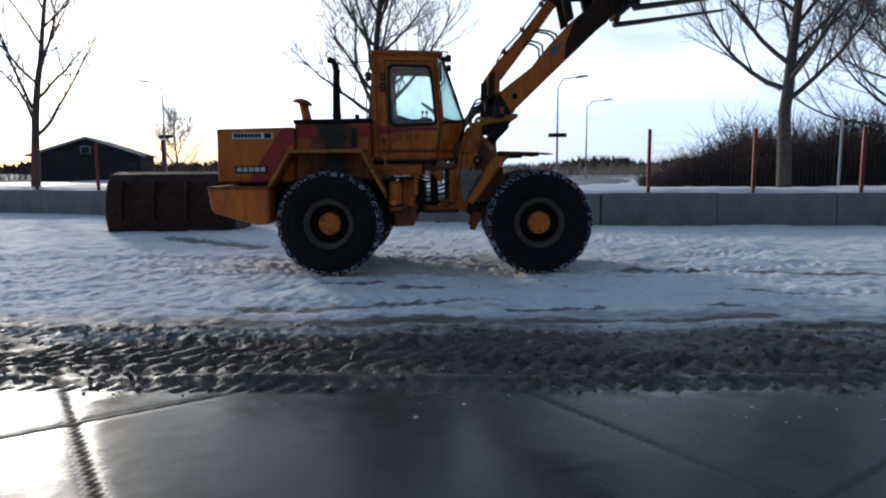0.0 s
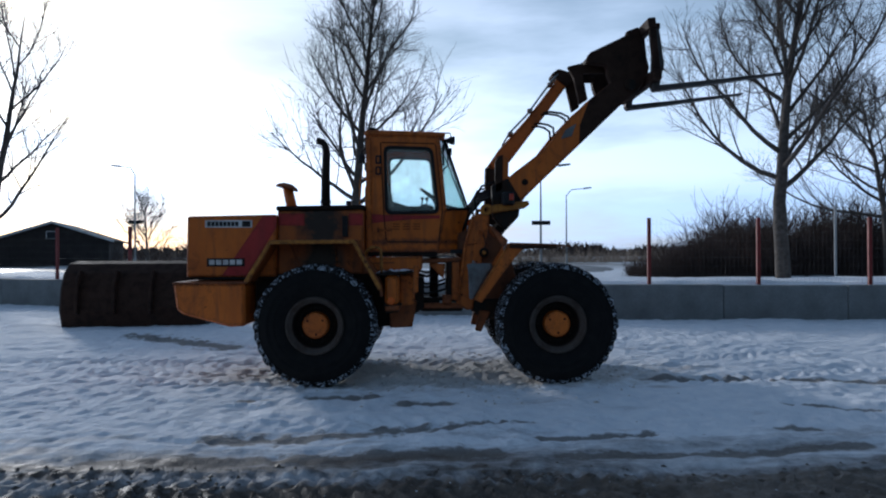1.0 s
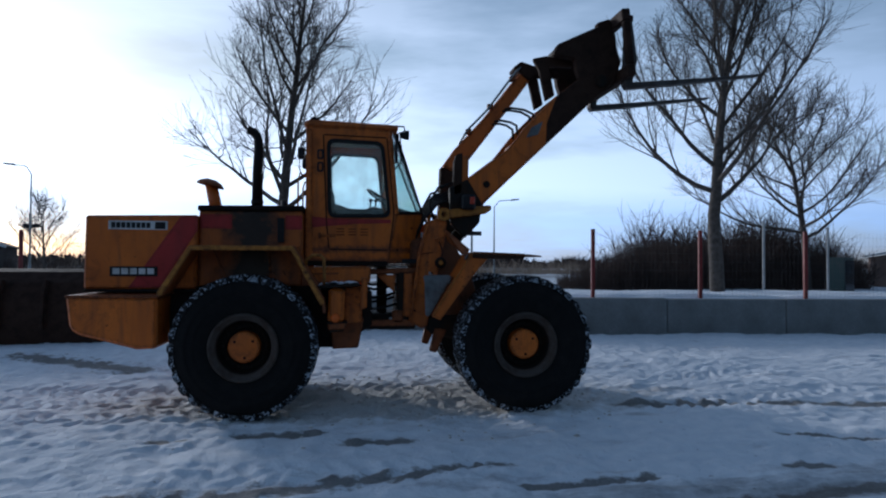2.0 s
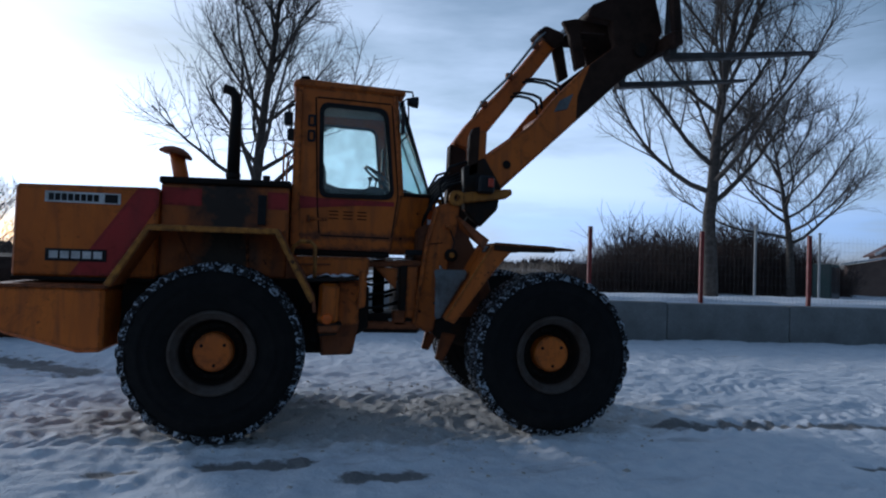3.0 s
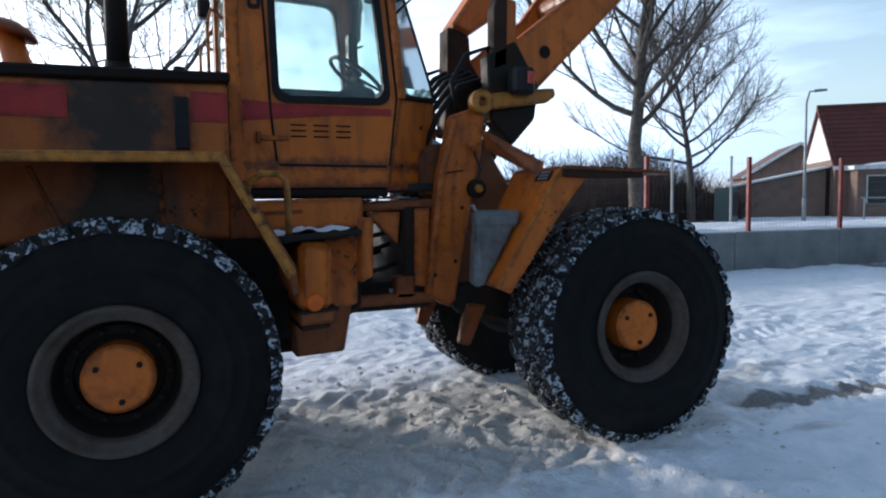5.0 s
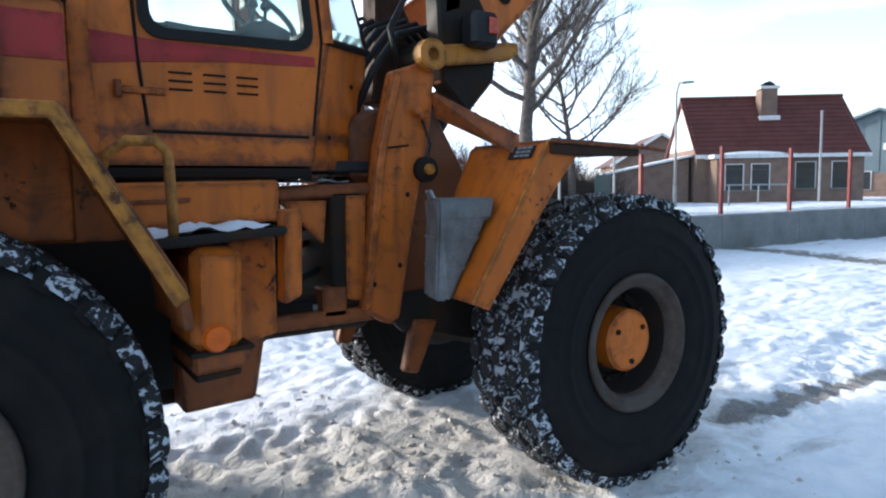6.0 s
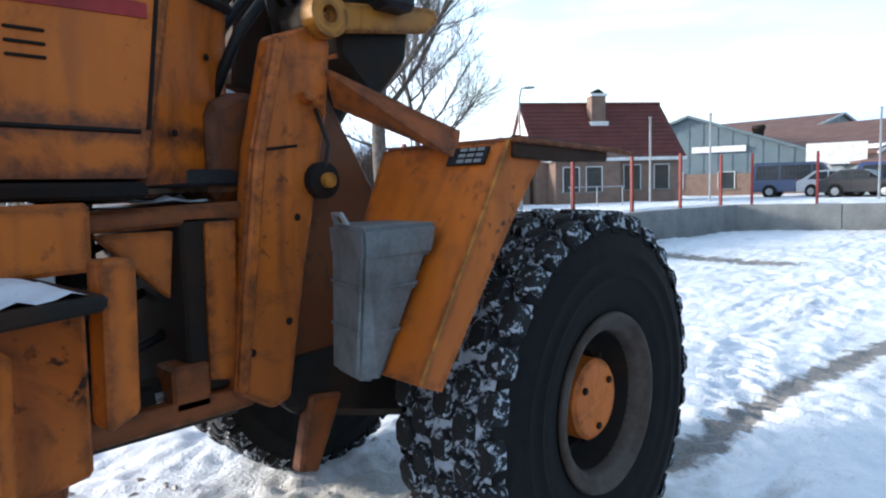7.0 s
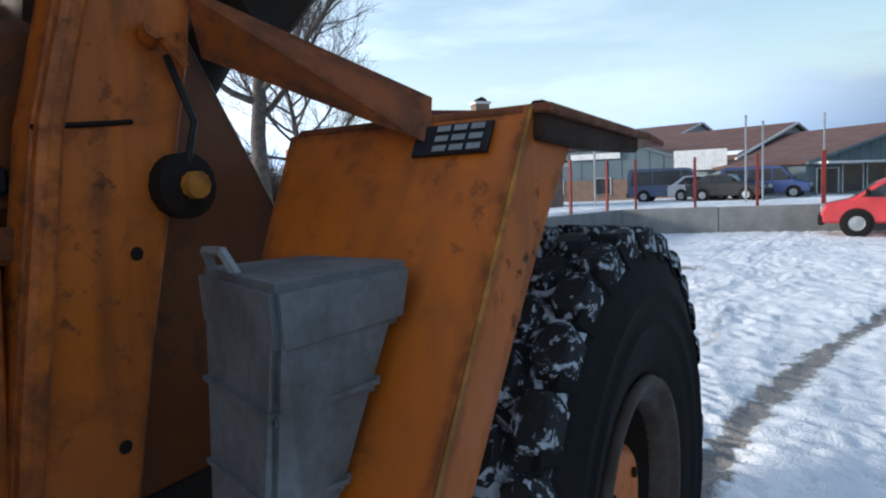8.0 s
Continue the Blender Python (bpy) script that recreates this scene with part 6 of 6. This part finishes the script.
def fence_section(a, b, n, back, height, group, dark=False):
    d = Vector((b[0] - a[0], b[1] - a[1]))
    ang = math.degrees(math.atan2(d.y, d.x))
    step = d.length / n
    nv = Vector((-d.y, d.x)).normalized() * back
    post = panel = None
    fence = thing("fence", "red steel fence posts with thin welded wire mesh on the wall", "fence", (a[0] + nv.x, a[1] + nv.y, 0.72), ang, group)
    bmx = B()
    box(bmx, -0.04, 0.04, -0.04, 0.04, -0.05, height, 0.006)
    bmp = Tubes()
    for k in range(1, int(step / 0.10)):
        bmp.add([Vector((0.10 * k, 0.05, 0.10)), Vector((0.10 * k, 0.05, height - 0.02))], 0.0013, 0.0013, 3)
    for z in np.arange(0.10, height, 0.20):
        bmp.add([Vector((0, 0.05, z)), Vector((step, 0.05, z))], 0.0016, 0.0016, 3)
    for k in range(n + 1):
        if post is None:
            post = ob = part("post", bmx, REDPOST, fence)
            part("post_cap", box(B(), -0.045, 0.045, -0.045, 0.045, height, height + 0.012, 0.003), REDPOST, post)
        else:
            ob = new("post", post.data)
            ob.parent = fence
        ob.matrix_basis = pose(step * k, 0, 0)
        if k < n:
            if panel is None:
                panel = ob = tagged(bmp.mesh("wire_panel", WIRE, fence, "thin welded wire mesh"), kind="stuff")
            else:
                ob = new("wire_panel", panel.data)
                ob.parent = fence
            ob.matrix_basis = pose(step * k, 0, 0)
    return fence


fence_section((5.2, 6.44), (20.4, 5.07), 6, 0.30, 1.64, "wall fence")
fence_section((20.75, 4.55), (22.2, -0.6), 3, 0.30, 1.64, "wall fence")
fence_section((22.2, -0.6), (24.0, -14.0), 7, 0.30, 1.64, "wall fence")
fence_section((-24.15, 15.49), (1.35, 7.39), 10, 0.15, 1.64, "wall fence")


# ---- street lamps, white poles ----
def street_lamp(x, y, height, arm_dir, reach, label, sign=False):
    lamp = thing("street_lamp", label, "street lamp", (x, y, gz(x, y) - 0.05), arm_dir, "street lamps")
    pole = part("pole", tube(B(), [(0, 0, 0), (0, 0, height * 0.5), (0, 0, height - 0.5), (reach * 0.3, 0, height - 0.08), (reach, 0, height)], [0.06, 0.05, 0.036, 0.03, 0.025], 10), GALV, lamp, smooth=True)
    part("base_collar", tube(B(), [(0, 0, 0), (0, 0, 0.9)], [0.075, 0.07], 10), GALV, lamp)
    part("lamp_head", prism(B(), [(reach - 0.05, height - 0.06), (reach + 0.55, height + 0.02), (reach + 0.52, height + 0.10), (reach - 0.02, height + 0.05)], -0.11, 0.11, 0.02), GALV, lamp)
    if sign:
        part("sign_board", box(B(), -0.45, 0.45, -0.09, -0.065, height * 0.45, height * 0.45 + 0.2, 0.006), BLACKPLATE, pole, "dark street sign board")
    return lamp


street_lamp(-17.0, 30.0, 6.1, 175, 0.9, "grey street lamp with a small sign", True)
street_lamp(5.45, 22.6, 5.2, 0, 0.9, "grey street lamp with a dark sign board", True)
street_lamp(9.6, 36.0, 5.4, 0, 1.2, "grey street lamp beside the far road")
street_lamp(20.6, 13.2, 4.9, 10, 0.7, "slender grey street lamp beside the house")
for k, (x, y, h) in enumerate(((21.9, 8.4, 3.1), (22.8, 6.6, 3.1), (26.2, 2.1, 3.2), (27.6, 1.7, 3.1), (28.0, -0.3, 3.2), (12.6, 11.2, 2.3), (14.6, 10.9, 2.1))):
    wp_ = thing("white_pole", "slim white steel pole standing on snow", "pole", (x, y, gz(x, y) - 0.05), group="white poles")
    part("shaft", tube(B(), [(0, 0, 0), (0, 0, h)], 0.038, 8), POLEPAINT, wp_)
    part("cap", lathe(B(), [(0.0, 0.03), (0.055, 0.0), (0.05, -0.04)], 10), POLEPAINT, wp_).matrix_basis = pose(0, 0, h, 90)
# green utility cabinet and rails seen past the far tree
cabn = thing("utility_cabinet", "dark green utility cabinet with a glass front", "cabinet", (17.6, 14.0, gz(17.6, 14.0) - 0.05), 30)
part("body", box(B(), -0.45, 0.45, -0.3, 0.3, 0, 1.35, 0.02), worn("dark_green_paint", (0.03, 0.06, 0.055), (0.06, 0.07, 0.07), 3), cabn)
part("door", box(B(), -0.40, 0.40, -0.325, -0.302, 0.1, 1.25, 0.01), WINDOWGLASS, cabn)
rail_ = thing("tube_rail", "low galvanised tube rail in the snow", "rail", (20.6, 10.9, gz(20.6, 10.9) - 0.05), -30)
for dx in (0.0, 1.1, 2.2):
    part("leg", tube(B(), [(dx, 0, 0), (dx, 0, 0.8)], 0.025, 8), GALV, rail_)
part("top_bar", tube(B(), [(-0.1, 0, 0.8), (2.3, 0, 0.8)], 0.025, 8), GALV, rail_)


# ---- loose bucket behind the loader ----
def build_bucket():
    bk = thing("loader_bucket", "large rusty brown loader bucket lying in snow", "bucket", (-7.85, 5.3, -0.04), 4)
    W = 2.95
    prof = []
    for k in range(13):
        a = radians(200 - 190 * k / 12)
        prof.append((0.72 + 0.62 * math.cos(a), 0.70 + 0.66 * math.sin(a)))
    outer = [(0.12, 0.0), (0.0, 0.42)] + [(0.06, 0.86), (0.22, 1.18), (0.45, 1.38), (0.85, 1.44), (1.20, 1.42)]
    inner = [(1.20, 1.385), (0.86, 1.40), (0.48, 1.34), (0.26, 1.15), (0.10, 0.84), (0.045, 0.43), (0.155, 0.035), (1.55, 0.03), (1.55, 0.0)]
    rot = Matrix.Rotation(radians(90), 4, "Z")
    bm = B()
    prism(bm, outer + inner, -W, 0, 0.008, rot)
    part("shell", bm, CARRIAGE, bk, "rusty curved bucket shell")
    for y in (-W - 0.03, 0.0):
        bm = B()
        prism(bm, [(0.12, 0.0), (0.0, 0.42), (0.06, 0.86), (0.22, 1.18), (0.45, 1.38), (0.85, 1.44), (1.20, 1.42), (1.62, 0.10), (1.60, 0.0)], y, y + 0.03, 0.006, rot)
        part("side_plate", bm, worn("scraped_bucket_plate", (0.085, 0.065, 0.055), (0.20, 0.17, 0.15), 2.2, (0.55, 0.75), rough=(0.7, 0.95)), bk, "scraped side plate")
    for k in range(4):
        bm = B()
        y = -0.35 - k * 0.75
        prism(bm, [(-0.12, 0.35), (0.02, 0.30), (0.10, 0.95), (0.24, 1.22), (0.10, 1.25), (-0.06, 0.98)], y - 0.03, y + 0.03, 0.008, rot)
        part("hook_rib", bm, CARRIAGE, bk)
    bm = B()
    prism(bm, [(1.50, 0.0), (1.78, 0.0), (1.62, 0.04), (1.50, 0.05)], -W, 0.0, 0.004, rot)
    part("cutting_edge", bm, FORKSTEEL, bk)
    return bk


build_bucket()


# ---- buildings ----
def frame_at(ax, ay, bx, by, z):
    """A frame whose x axis runs along a facade from a to b, y into the building."""
    return pose(ax, ay, z, 0, 0, math.degrees(math.atan2(by - ay, bx - ax)))


def window_part(parent, x0, x1, z0, z1, y=-0.02):
    w = part("window", box(B(), x0, x1, y, y + 0.02, z0, z1, 0), WINDOWGLASS, parent, "dark window with white frame")
    bm = B()
    for a, b, c, d in ((x0 - 0.04, x1 + 0.04, z1, z1 + 0.04), (x0 - 0.04, x0, z0, z1), (x1, x1 + 0.04, z0, z1)):
        box(bm, a, b, y - 0.04, y + 0.01, c, d, 0.005)
    part("window_frame", bm, WHITEPAINT, w)
    part("window_sill", box(B(), x0 - 0.1, x1 + 0.1, y - 0.09, y + 0.02, z0 - 0.07, z0, 0.006), CONCRETE, w)
    return w


def roof_slab(pts_low, pts_high, thick=0.12):
    a, b = pts_low
    c, d = pts_high
    n = (Vector(b) - Vector(a)).cross(Vector(d) - Vector(a)).normalized()
    if n.z > 0:
        n = -n
    return quad_plate([a, b, d, c], thick, n)


def build_house():
    """Brick house with a steep red tiled roof; the long facade faces the yard."""
    L_, D, H, R = 7.9, 5.2, 2.75, 5.45
    h = thing("brick_house", "brown brick house with steep red tiled roof and chimney", "house")
    h.matrix_basis = frame_at(27.35, 17.05, 34.2, 11.75, 0.5)
    wall = part("wall", prism(B(), [(0, -0.4), (L_, -0.4), (L_, H), (0, H)], 0, D, 0), BRICK, h)
    for x in (0.0, L_ - 0.02):
        bm = B()
        a = [(x, 0, H), (x, D, H), (x, D / 2, R)]
        vs = [bm.verts.new(p) for p in a] + [bm.verts.new((p[0] + 0.02, p[1], p[2])) for p in a]
        bm.faces.new(vs[:3])
        bm.faces.new(vs[3:][::-1])
        for i in range(3):
            bm.faces.new((vs[i], vs[i + 3], vs[(i + 1) % 3 + 3], vs[(i + 1) % 3]))
        part("gable", bm, WHITEPAINT, wall)
    o = 0.35
    drop = (R - H) / (D / 2) * o
    roof = part("roof", roof_slab(((-0.15, -o, H - drop), (L_ + 0.15, -o, H - drop)), ((-0.15, D / 2, R), (L_ + 0.15, D / 2, R))), ROOFTILE, h, "red clay tile roof")
    part("roof_back", roof_slab(((-0.15, D + o, H - drop), (L_ + 0.15, D + o, H - drop)), ((-0.15, D / 2, R), (L_ + 0.15, D / 2, R))), ROOFTILE, h)
    part("ridge", tube(B(), [(-0.15, D / 2, R + 0.02), (L_ + 0.15, D / 2, R + 0.02)], 0.10, 8), ROOFTILE, roof)
    # tile courses as raised rows
    for k in range(1, 13):
        f = k / 13
        y, z = -o + (D / 2 + o) * f, H - drop + (R - H + drop) * f
        part("tile_course", box(B(), -0.15, L_ + 0.15, y - 0.02, y + 0.03, z + 0.0, z + 0.02, 0), ROOFTILE, roof)
    ch = part("chimney", box(B(), 3.55, 4.35, D / 2 - 1.15, D / 2 - 0.45, R - 1.1, R + 0.42, 0.02), BRICK, roof, "brick chimney with white band")
    part("chimney_band", box(B(), 3.48, 4.42, D / 2 - 1.22, D / 2 - 0.38, R + 0.30, R + 0.44, 0.01), WHITEPAINT, ch)
    part("chimney_cap", prism(B(), [(3.6, R + 0.44), (4.3, R + 0.44), (4.15, R + 0.60), (3.95, R + 0.70), (3.75, R + 0.60)], D / 2 - 1.1, D / 2 - 0.5, 0.01), SOOT_SHADE, ch)
    part("flashing", box(B(), 3.45, 4.45, D / 2 - 1.3, D / 2 - 0.4, R - 1.28, R - 1.05, 0.01), WHITEPAINT, ch)
    part("fascia", box(B(), -0.15, L_ + 0.15, -o - 0.03, -o, H - drop - 0.16, H - drop + 0.02, 0.006), WHITEPAINT, h)
    for x0, x1 in ((1.2, 2.0), (2.6, 3.4), (4.7, 5.6), (6.4, 7.2)):
        window_part(wall, x0, x1, 0.75, 2.0)
    # low flat-roofed bay in front
    bay = part("bay", prism(B(), [(0.6, -0.4), (4.0, -0.4), (4.0, 2.2), (0.6, 2.2)], -1.1, 0.0, 0.01), BRICK, h)
    part("bay_roof", box(B(), 0.4, 4.2, -1.3, 0.0, 2.2, 2.38, 0.01), WHITEPAINT, bay, "white flat roof edge")
    bm = B()
    n = 16
    g = [[bm.verts.new((0.9 + 3.0 * i / n, -1.2 + 1.1 * j / 6, 2.385 + 0.16 * math.sin(math.pi * i / n) ** 0.5 * math.sin(math.pi * j / 6))) for i in range(n + 1)] for j in range(7)]
    for j in range(6):
        for i in range(n):
            bm.faces.new((g[j][i], g[j][i + 1], g[j + 1][i + 1], g[j + 1][i]))
    part("roof_snow", bm, SNOW, bay, smooth=True)
    for x0, x1 in ((1.0, 1.8), (2.2, 3.0)):
        window_part(bay, x0, x1, 0.7, 1.9, -1.12)
    # low side shed with white gable boards
    part("side_shed", prism(B(), [(-4.2, -0.4), (-0.2, -0.4), (-0.2, 2.3), (-4.2, 1.5)], 0.6, 4.0, 0.01), BRICK, h)
    part("shed_roof", prism(B(), [(-4.5, 1.48), (-0.05, 2.38), (-0.05, 2.48), (-4.5, 1.58)], 0.4, 4.2, 0.01), WHITEPAINT, h, "white-edged lean-to roof")
    return h


build_house()


def gable_shed(name, label, ax, ay, bx, by, depth, eave, ridge, z, clad, roofm, brick_h=0.0, windows=(), ridge_at=0.5, back=0.0):
    """A shed whose gable end runs from a to b. back leans the length sideways."""
    h = thing(name, label, "building")
    h.matrix_basis = frame_at(ax, ay, bx, by, z)
    w = math.hypot(bx - ax, by - ay)
    rx = w * ridge_at
    wall = part("wall", prism(B(), [(0, -0.4), (w, -0.4), (w, eave), (rx, ridge), (0, eave)], 0, depth, 0), clad, h)
    for x0, x1 in ((0, rx), (w, rx)):
        s = -0.4 if x0 == 0 else 0.4
        dz = (ridge - eave) / abs(rx - x0) * 0.4
        part("roof", roof_slab(((x0 + s, -0.35, eave - dz + 0.14), (x0 + s, depth + 0.3, eave - dz + 0.14)), ((rx, -0.35, ridge + 0.14), (rx, depth + 0.3, ridge + 0.14)), 0.13), roofm, h)
        part("barge_board", tube(B(), [(x0 + s, -0.38, eave - dz + 0.06), (rx, -0.38, ridge + 0.06)], 0.11, 4), WHITEPAINT if clad is not BLUECLAD else BLUECLAD, h)
    if brick_h:
        part("brick_base", box(B(), 0.02, w - 0.02, -0.06, 0.0, -0.4, brick_h, 0), BRICK, h)
    for x0, x1, z0, z1 in windows:
        window_part(wall, x0, x1, z0, z1, -0.08)
    # vertical cladding ribs
    n = int(w / 0.9)
    for k in range(1, n):
        x = w * k / n
        top = eave + (ridge - eave) * (x / rx if x < rx else (w - x) / (w - rx))
        part("rib", box(B(), x - 0.03, x + 0.03, -0.035, 0.0, max(brick_h, -0.3), top - 0.1, 0), clad, wall)
    return h


blue = gable_shed("blue_shed", "blue-grey metal clad shed with low gable and brick base", 43.0, 23.5, 46.5, 9.2, 22, 2.75, 5.4, 0.55, BLUECLAD, BLUECLAD, 1.5, ((9.3, 10.3, 0.5, 1.6), (11.8, 12.7, 0.5, 1.4), (6.0, 7.0, 0.5, 1.6)))
part("sign_board", box(B(), 7.6, 11.0, -0.22, -0.08, 2.95, 3.35, 0.01), WHITEPAINT, blue, "blank white sign board")
vent = part("roof_vent", lathe(B(), [(0.0, 0.62), (0.42, 0.60), (0.46, 0.35), (0.38, 0.30), (0.34, 0.0), (0.34, -0.5)], 16), DARKSTEEL, blue, "dark round roof ventilator")
vent.matrix_basis = pose(11.6, 2.0, 4.15, 90)
PALECLAD = worn("pale_grey_cladding", (0.38, 0.42, 0.42), (0.28, 0.31, 0.31), 0.7)
gable_shed("workshop", "large brown-roofed workshop with pale glazed gable", 57.7, 14.3, 83.0, 10.7, 24, 4.1, 7.0, 0.5, PALECLAD, ROOFDARK, 0.0, ((6.0, 8.5, 3.2, 4.6), (10.0, 12.0, 3.2, 5.0)))
snowy = gable_shed("workshop", "brown-roofed workshop with a strip of snow on the eaves", 47.3, 5.8, 68.0, 0.5, 18, 2.6, 5.3, 0.5, PALECLAD, ROOFDARK, 0.0, ((2.0, 4.0, 0.6, 1.9), (5.0, 7.0, 0.6, 1.9)))
part("eave_snow", prism(B(), [(0.3, 2.85), (1.3, 3.11), (1.3, 3.17), (0.3, 2.91)], -0.2, 5.0, 0.02), SNOW, snowy)
glazed = gable_shed("workshop", "brown-roofed workshop with a glazed blue front", 42.0, 1.2, 60.0, -10.5, 10, 1.95, 4.4, 0.5, BLUECLAD, ROOFDARK, 0.0, ((0.8, 2.6, 0.2, 1.6), (3.0, 4.8, 0.2, 1.8), (5.2, 7.0, 0.2, 1.8), (7.4, 9.2, 0.2, 1.8)))
part("canopy", box(B(), 0.2, 10.0, -1.2, -0.05, 1.85, 1.97, 0.01), WHITEPAINT, glazed, "thin white canopy edge")
sign = thing("hoarding", "blank white hoarding board on two posts", "board", (45.0, 7.4, 0.5), -78)
part("board", box(B(), -1.6, 1.6, -0.04, 0.04, 1.9, 3.2, 0.01), WHITEPAINT, sign)
for x in (-1.3, 1.3):
    part("leg", tube(B(), [(x, 0.08, -0.2), (x, 0.08, 3.1)], 0.06, 8), GALV, sign)
gable_shed("barn", "dark boarded barn with a low gable far off", -31.8, 40.5, -24.6, 42.9, 10, 2.25, 3.55, 0.35, BARNWOOD, BARNWOOD, 0.0, ((3.4, 4.0, 2.4, 2.9),))
far1 = gable_shed("far_house", "small pale house beyond the bare trees", 36, 30, 41, 26, 7, 2.6, 4.6, 0.5, BRICK, ROOFDARK, 0.0, ((1.5, 2.6, 0.8, 2.0), (4.0, 5.0, 0.8, 2.0)))


# ---- vehicles ----
def vehicle(name, label, x, y, z, rz, paint, length, width, height, van, category):
    car = thing(name, label, category, (x, y, z), rz)
    hb, cl = height * (0.55 if van else 0.60), 0.28
    L2 = length
    if van:
        prof = [(0.02, cl + 0.05), (0.0, 0.60), (0.10, 0.82), (0.72, 0.96), (1.30, height - 0.12), (1.55, height - 0.02), (L2 - 0.15, height), (L2, height - 0.25), (L2, cl + 0.02)]
    else:
        prof = [(0.02, cl), (0.0, 0.55), (0.15, 0.75), (1.05, 0.88), (1.75, height - 0.04), (2.1, height), (L2 - 1.1, height - 0.02), (L2 - 0.35, 0.98), (L2 - 0.02, 0.88), (L2, cl)]
    body = part("body", prism(B(), prof, -width / 2, width / 2, 0.06), paint, car)
    wx = (0.82, L2 - 0.95)
    for xx in wx:
        for sd in (-1, 1):
            part("wheel_arch", lathe(B(), [(0.39, sd * 0.012), (0.0, sd * 0.012)], 24), SOOT_SHADE, body).matrix_basis = pose(xx, sd * width / 2, 0.33)
            wh = part("wheel", lathe(B(), [(0.0, -0.10), (0.20, -0.10), (0.22, -0.11), (0.31, -0.10), (0.325, -0.05), (0.325, 0.10), (0.0, 0.10)], 24), RUBBER, car)
            wh.matrix_basis = pose(xx, sd * (width / 2 - 0.06), 0.325, 0, 0, 0 if sd < 0 else 180)
            part("rim", lathe(B(), [(0.19, -0.112), (0.17, -0.105), (0.05, -0.12), (0.0, -0.12)], 16), GALV, wh)
    for sd in (-1, 1):
        y0, y1 = sorted((sd * (width / 2 + 0.004), sd * (width / 2 - 0.01)))
        if van:
            wins = [[(0.90, 1.0), (1.40, height - 0.18), (1.80, height - 0.16), (1.80, 0.98)], [(1.88, 0.98), (1.88, height - 0.16), (L2 - 1.5, height - 0.16), (L2 - 1.5, 0.98)], [(L2 - 1.42, 0.98), (L2 - 1.42, height - 0.16), (L2 - 0.3, height - 0.18), (L2 - 0.2, 0.98)]]
        else:
            wins = [[(1.28, 0.92), (1.80, height - 0.12), (2.3, height - 0.08), (2.3, 0.93)], [(2.38, 0.93), (2.38, height - 0.08), (L2 - 1.2, height - 0.11), (L2 - 0.7, 0.97)]]
        for wpt in wins:
            part("side_window", prism(B(), wpt, y0, y1, 0), WINDOWGLASS, body)
        part("side_mirror", box(B(), wins[0][0][0] + 0.1, wins[0][0][0] + 0.2, sd * (width / 2 + 0.1) - 0.09, sd * (width / 2 + 0.1) + 0.09, 1.02, 1.2, 0.03), SOOT_SHADE, body)
        part("door_gap", box(B(), wins[0][2][0] + 0.03, wins[0][2][0] + 0.045, y0 - 0.002, y1 + 0.002, 0.4, height - 0.2, 0), SOOT_SHADE, body)
        part("headlight", box(B(), 0.0, 0.12, sd * width * 0.36 - 0.16, sd * width * 0.36 + 0.16, 0.62, 0.80, 0.03), GALV, body)
        part("tail_light", box(B(), L2 - 0.03, L2 + 0.01, sd * width * 0.43 - 0.06, sd * width * 0.43 + 0.06, 0.75, 1.1, 0.01), REDPOST, body)
    a, b = (prof[3], prof[4])
    f0, f1 = 0.12, 0.9
    p0 = (a[0] + (b[0] - a[0]) * f0, a[1] + (b[1] - a[1]) * f0)
    p1 = (a[0] + (b[0] - a[0]) * f1, a[1] + (b[1] - a[1]) * f1)
    part("windscreen", quad_plate([(p0[0] - 0.01, -width * 0.43, p0[1] + 0.01), (p0[0] - 0.01, width * 0.43, p0[1] + 0.01), (p1[0] - 0.01, width * 0.40, p1[1] + 0.01), (p1[0] - 0.01, -width * 0.40, p1[1] + 0.01)], 0.01, (0.8, 0, -0.5)), WINDOWGLASS, body)
    part("bumper", box(B(), -0.06, 0.10, -width / 2 + 0.02, width / 2 - 0.02, cl, 0.56, 0.04), SOOT_SHADE, body)
    part("bumper", box(B(), L2 - 0.08, L2 + 0.06, -width / 2 + 0.02, width / 2 - 0.02, cl, 0.56, 0.04), SOOT_SHADE, body)
    return car


def car_paint(name, c, rough=0.3):
    m = worn(name, c, tuple(v * 0.7 for v in c), 1.5, rough=(rough, rough + 0.25), bump=0.02)
    m.node_tree.nodes["Principled BSDF"].inputs["Coat Weight"].default_value = 0.5
    return m


vehicle("van", "small red van parked on the snowy yard", 20.6, -0.55, 0.02, -88, car_paint("red_van_paint", (0.55, 0.035, 0.04)), 4.3, 1.75, 1.50, True, "van")
vehicle("van", "dark blue van parked before the blue shed", 40.5, 5.6, 0.55, 95, car_paint("dark_blue_paint", (0.02, 0.05, 0.13)), 4.9, 1.9, 1.95, True, "van")
vehicle("car", "silver estate car parked beside the blue van", 38.6, 3.9, 0.55, 70, car_paint("silver_paint", (0.45, 0.47, 0.5)), 4.2, 1.7, 1.45, False, "car")
vehicle("car", "dark hatchback parked before the workshops", 37.5, 2.6, 0.55, 80, car_paint("black_paint", (0.03, 0.03, 0.035)), 4.0, 1.7, 1.42, False, "car")
vehicle("van", "blue people carrier parked before the glazed workshop", 40.5, 0.8, 0.55, 90, car_paint("blue_paint", (0.03, 0.06, 0.2)), 4.5, 1.8, 1.8, True, "car")
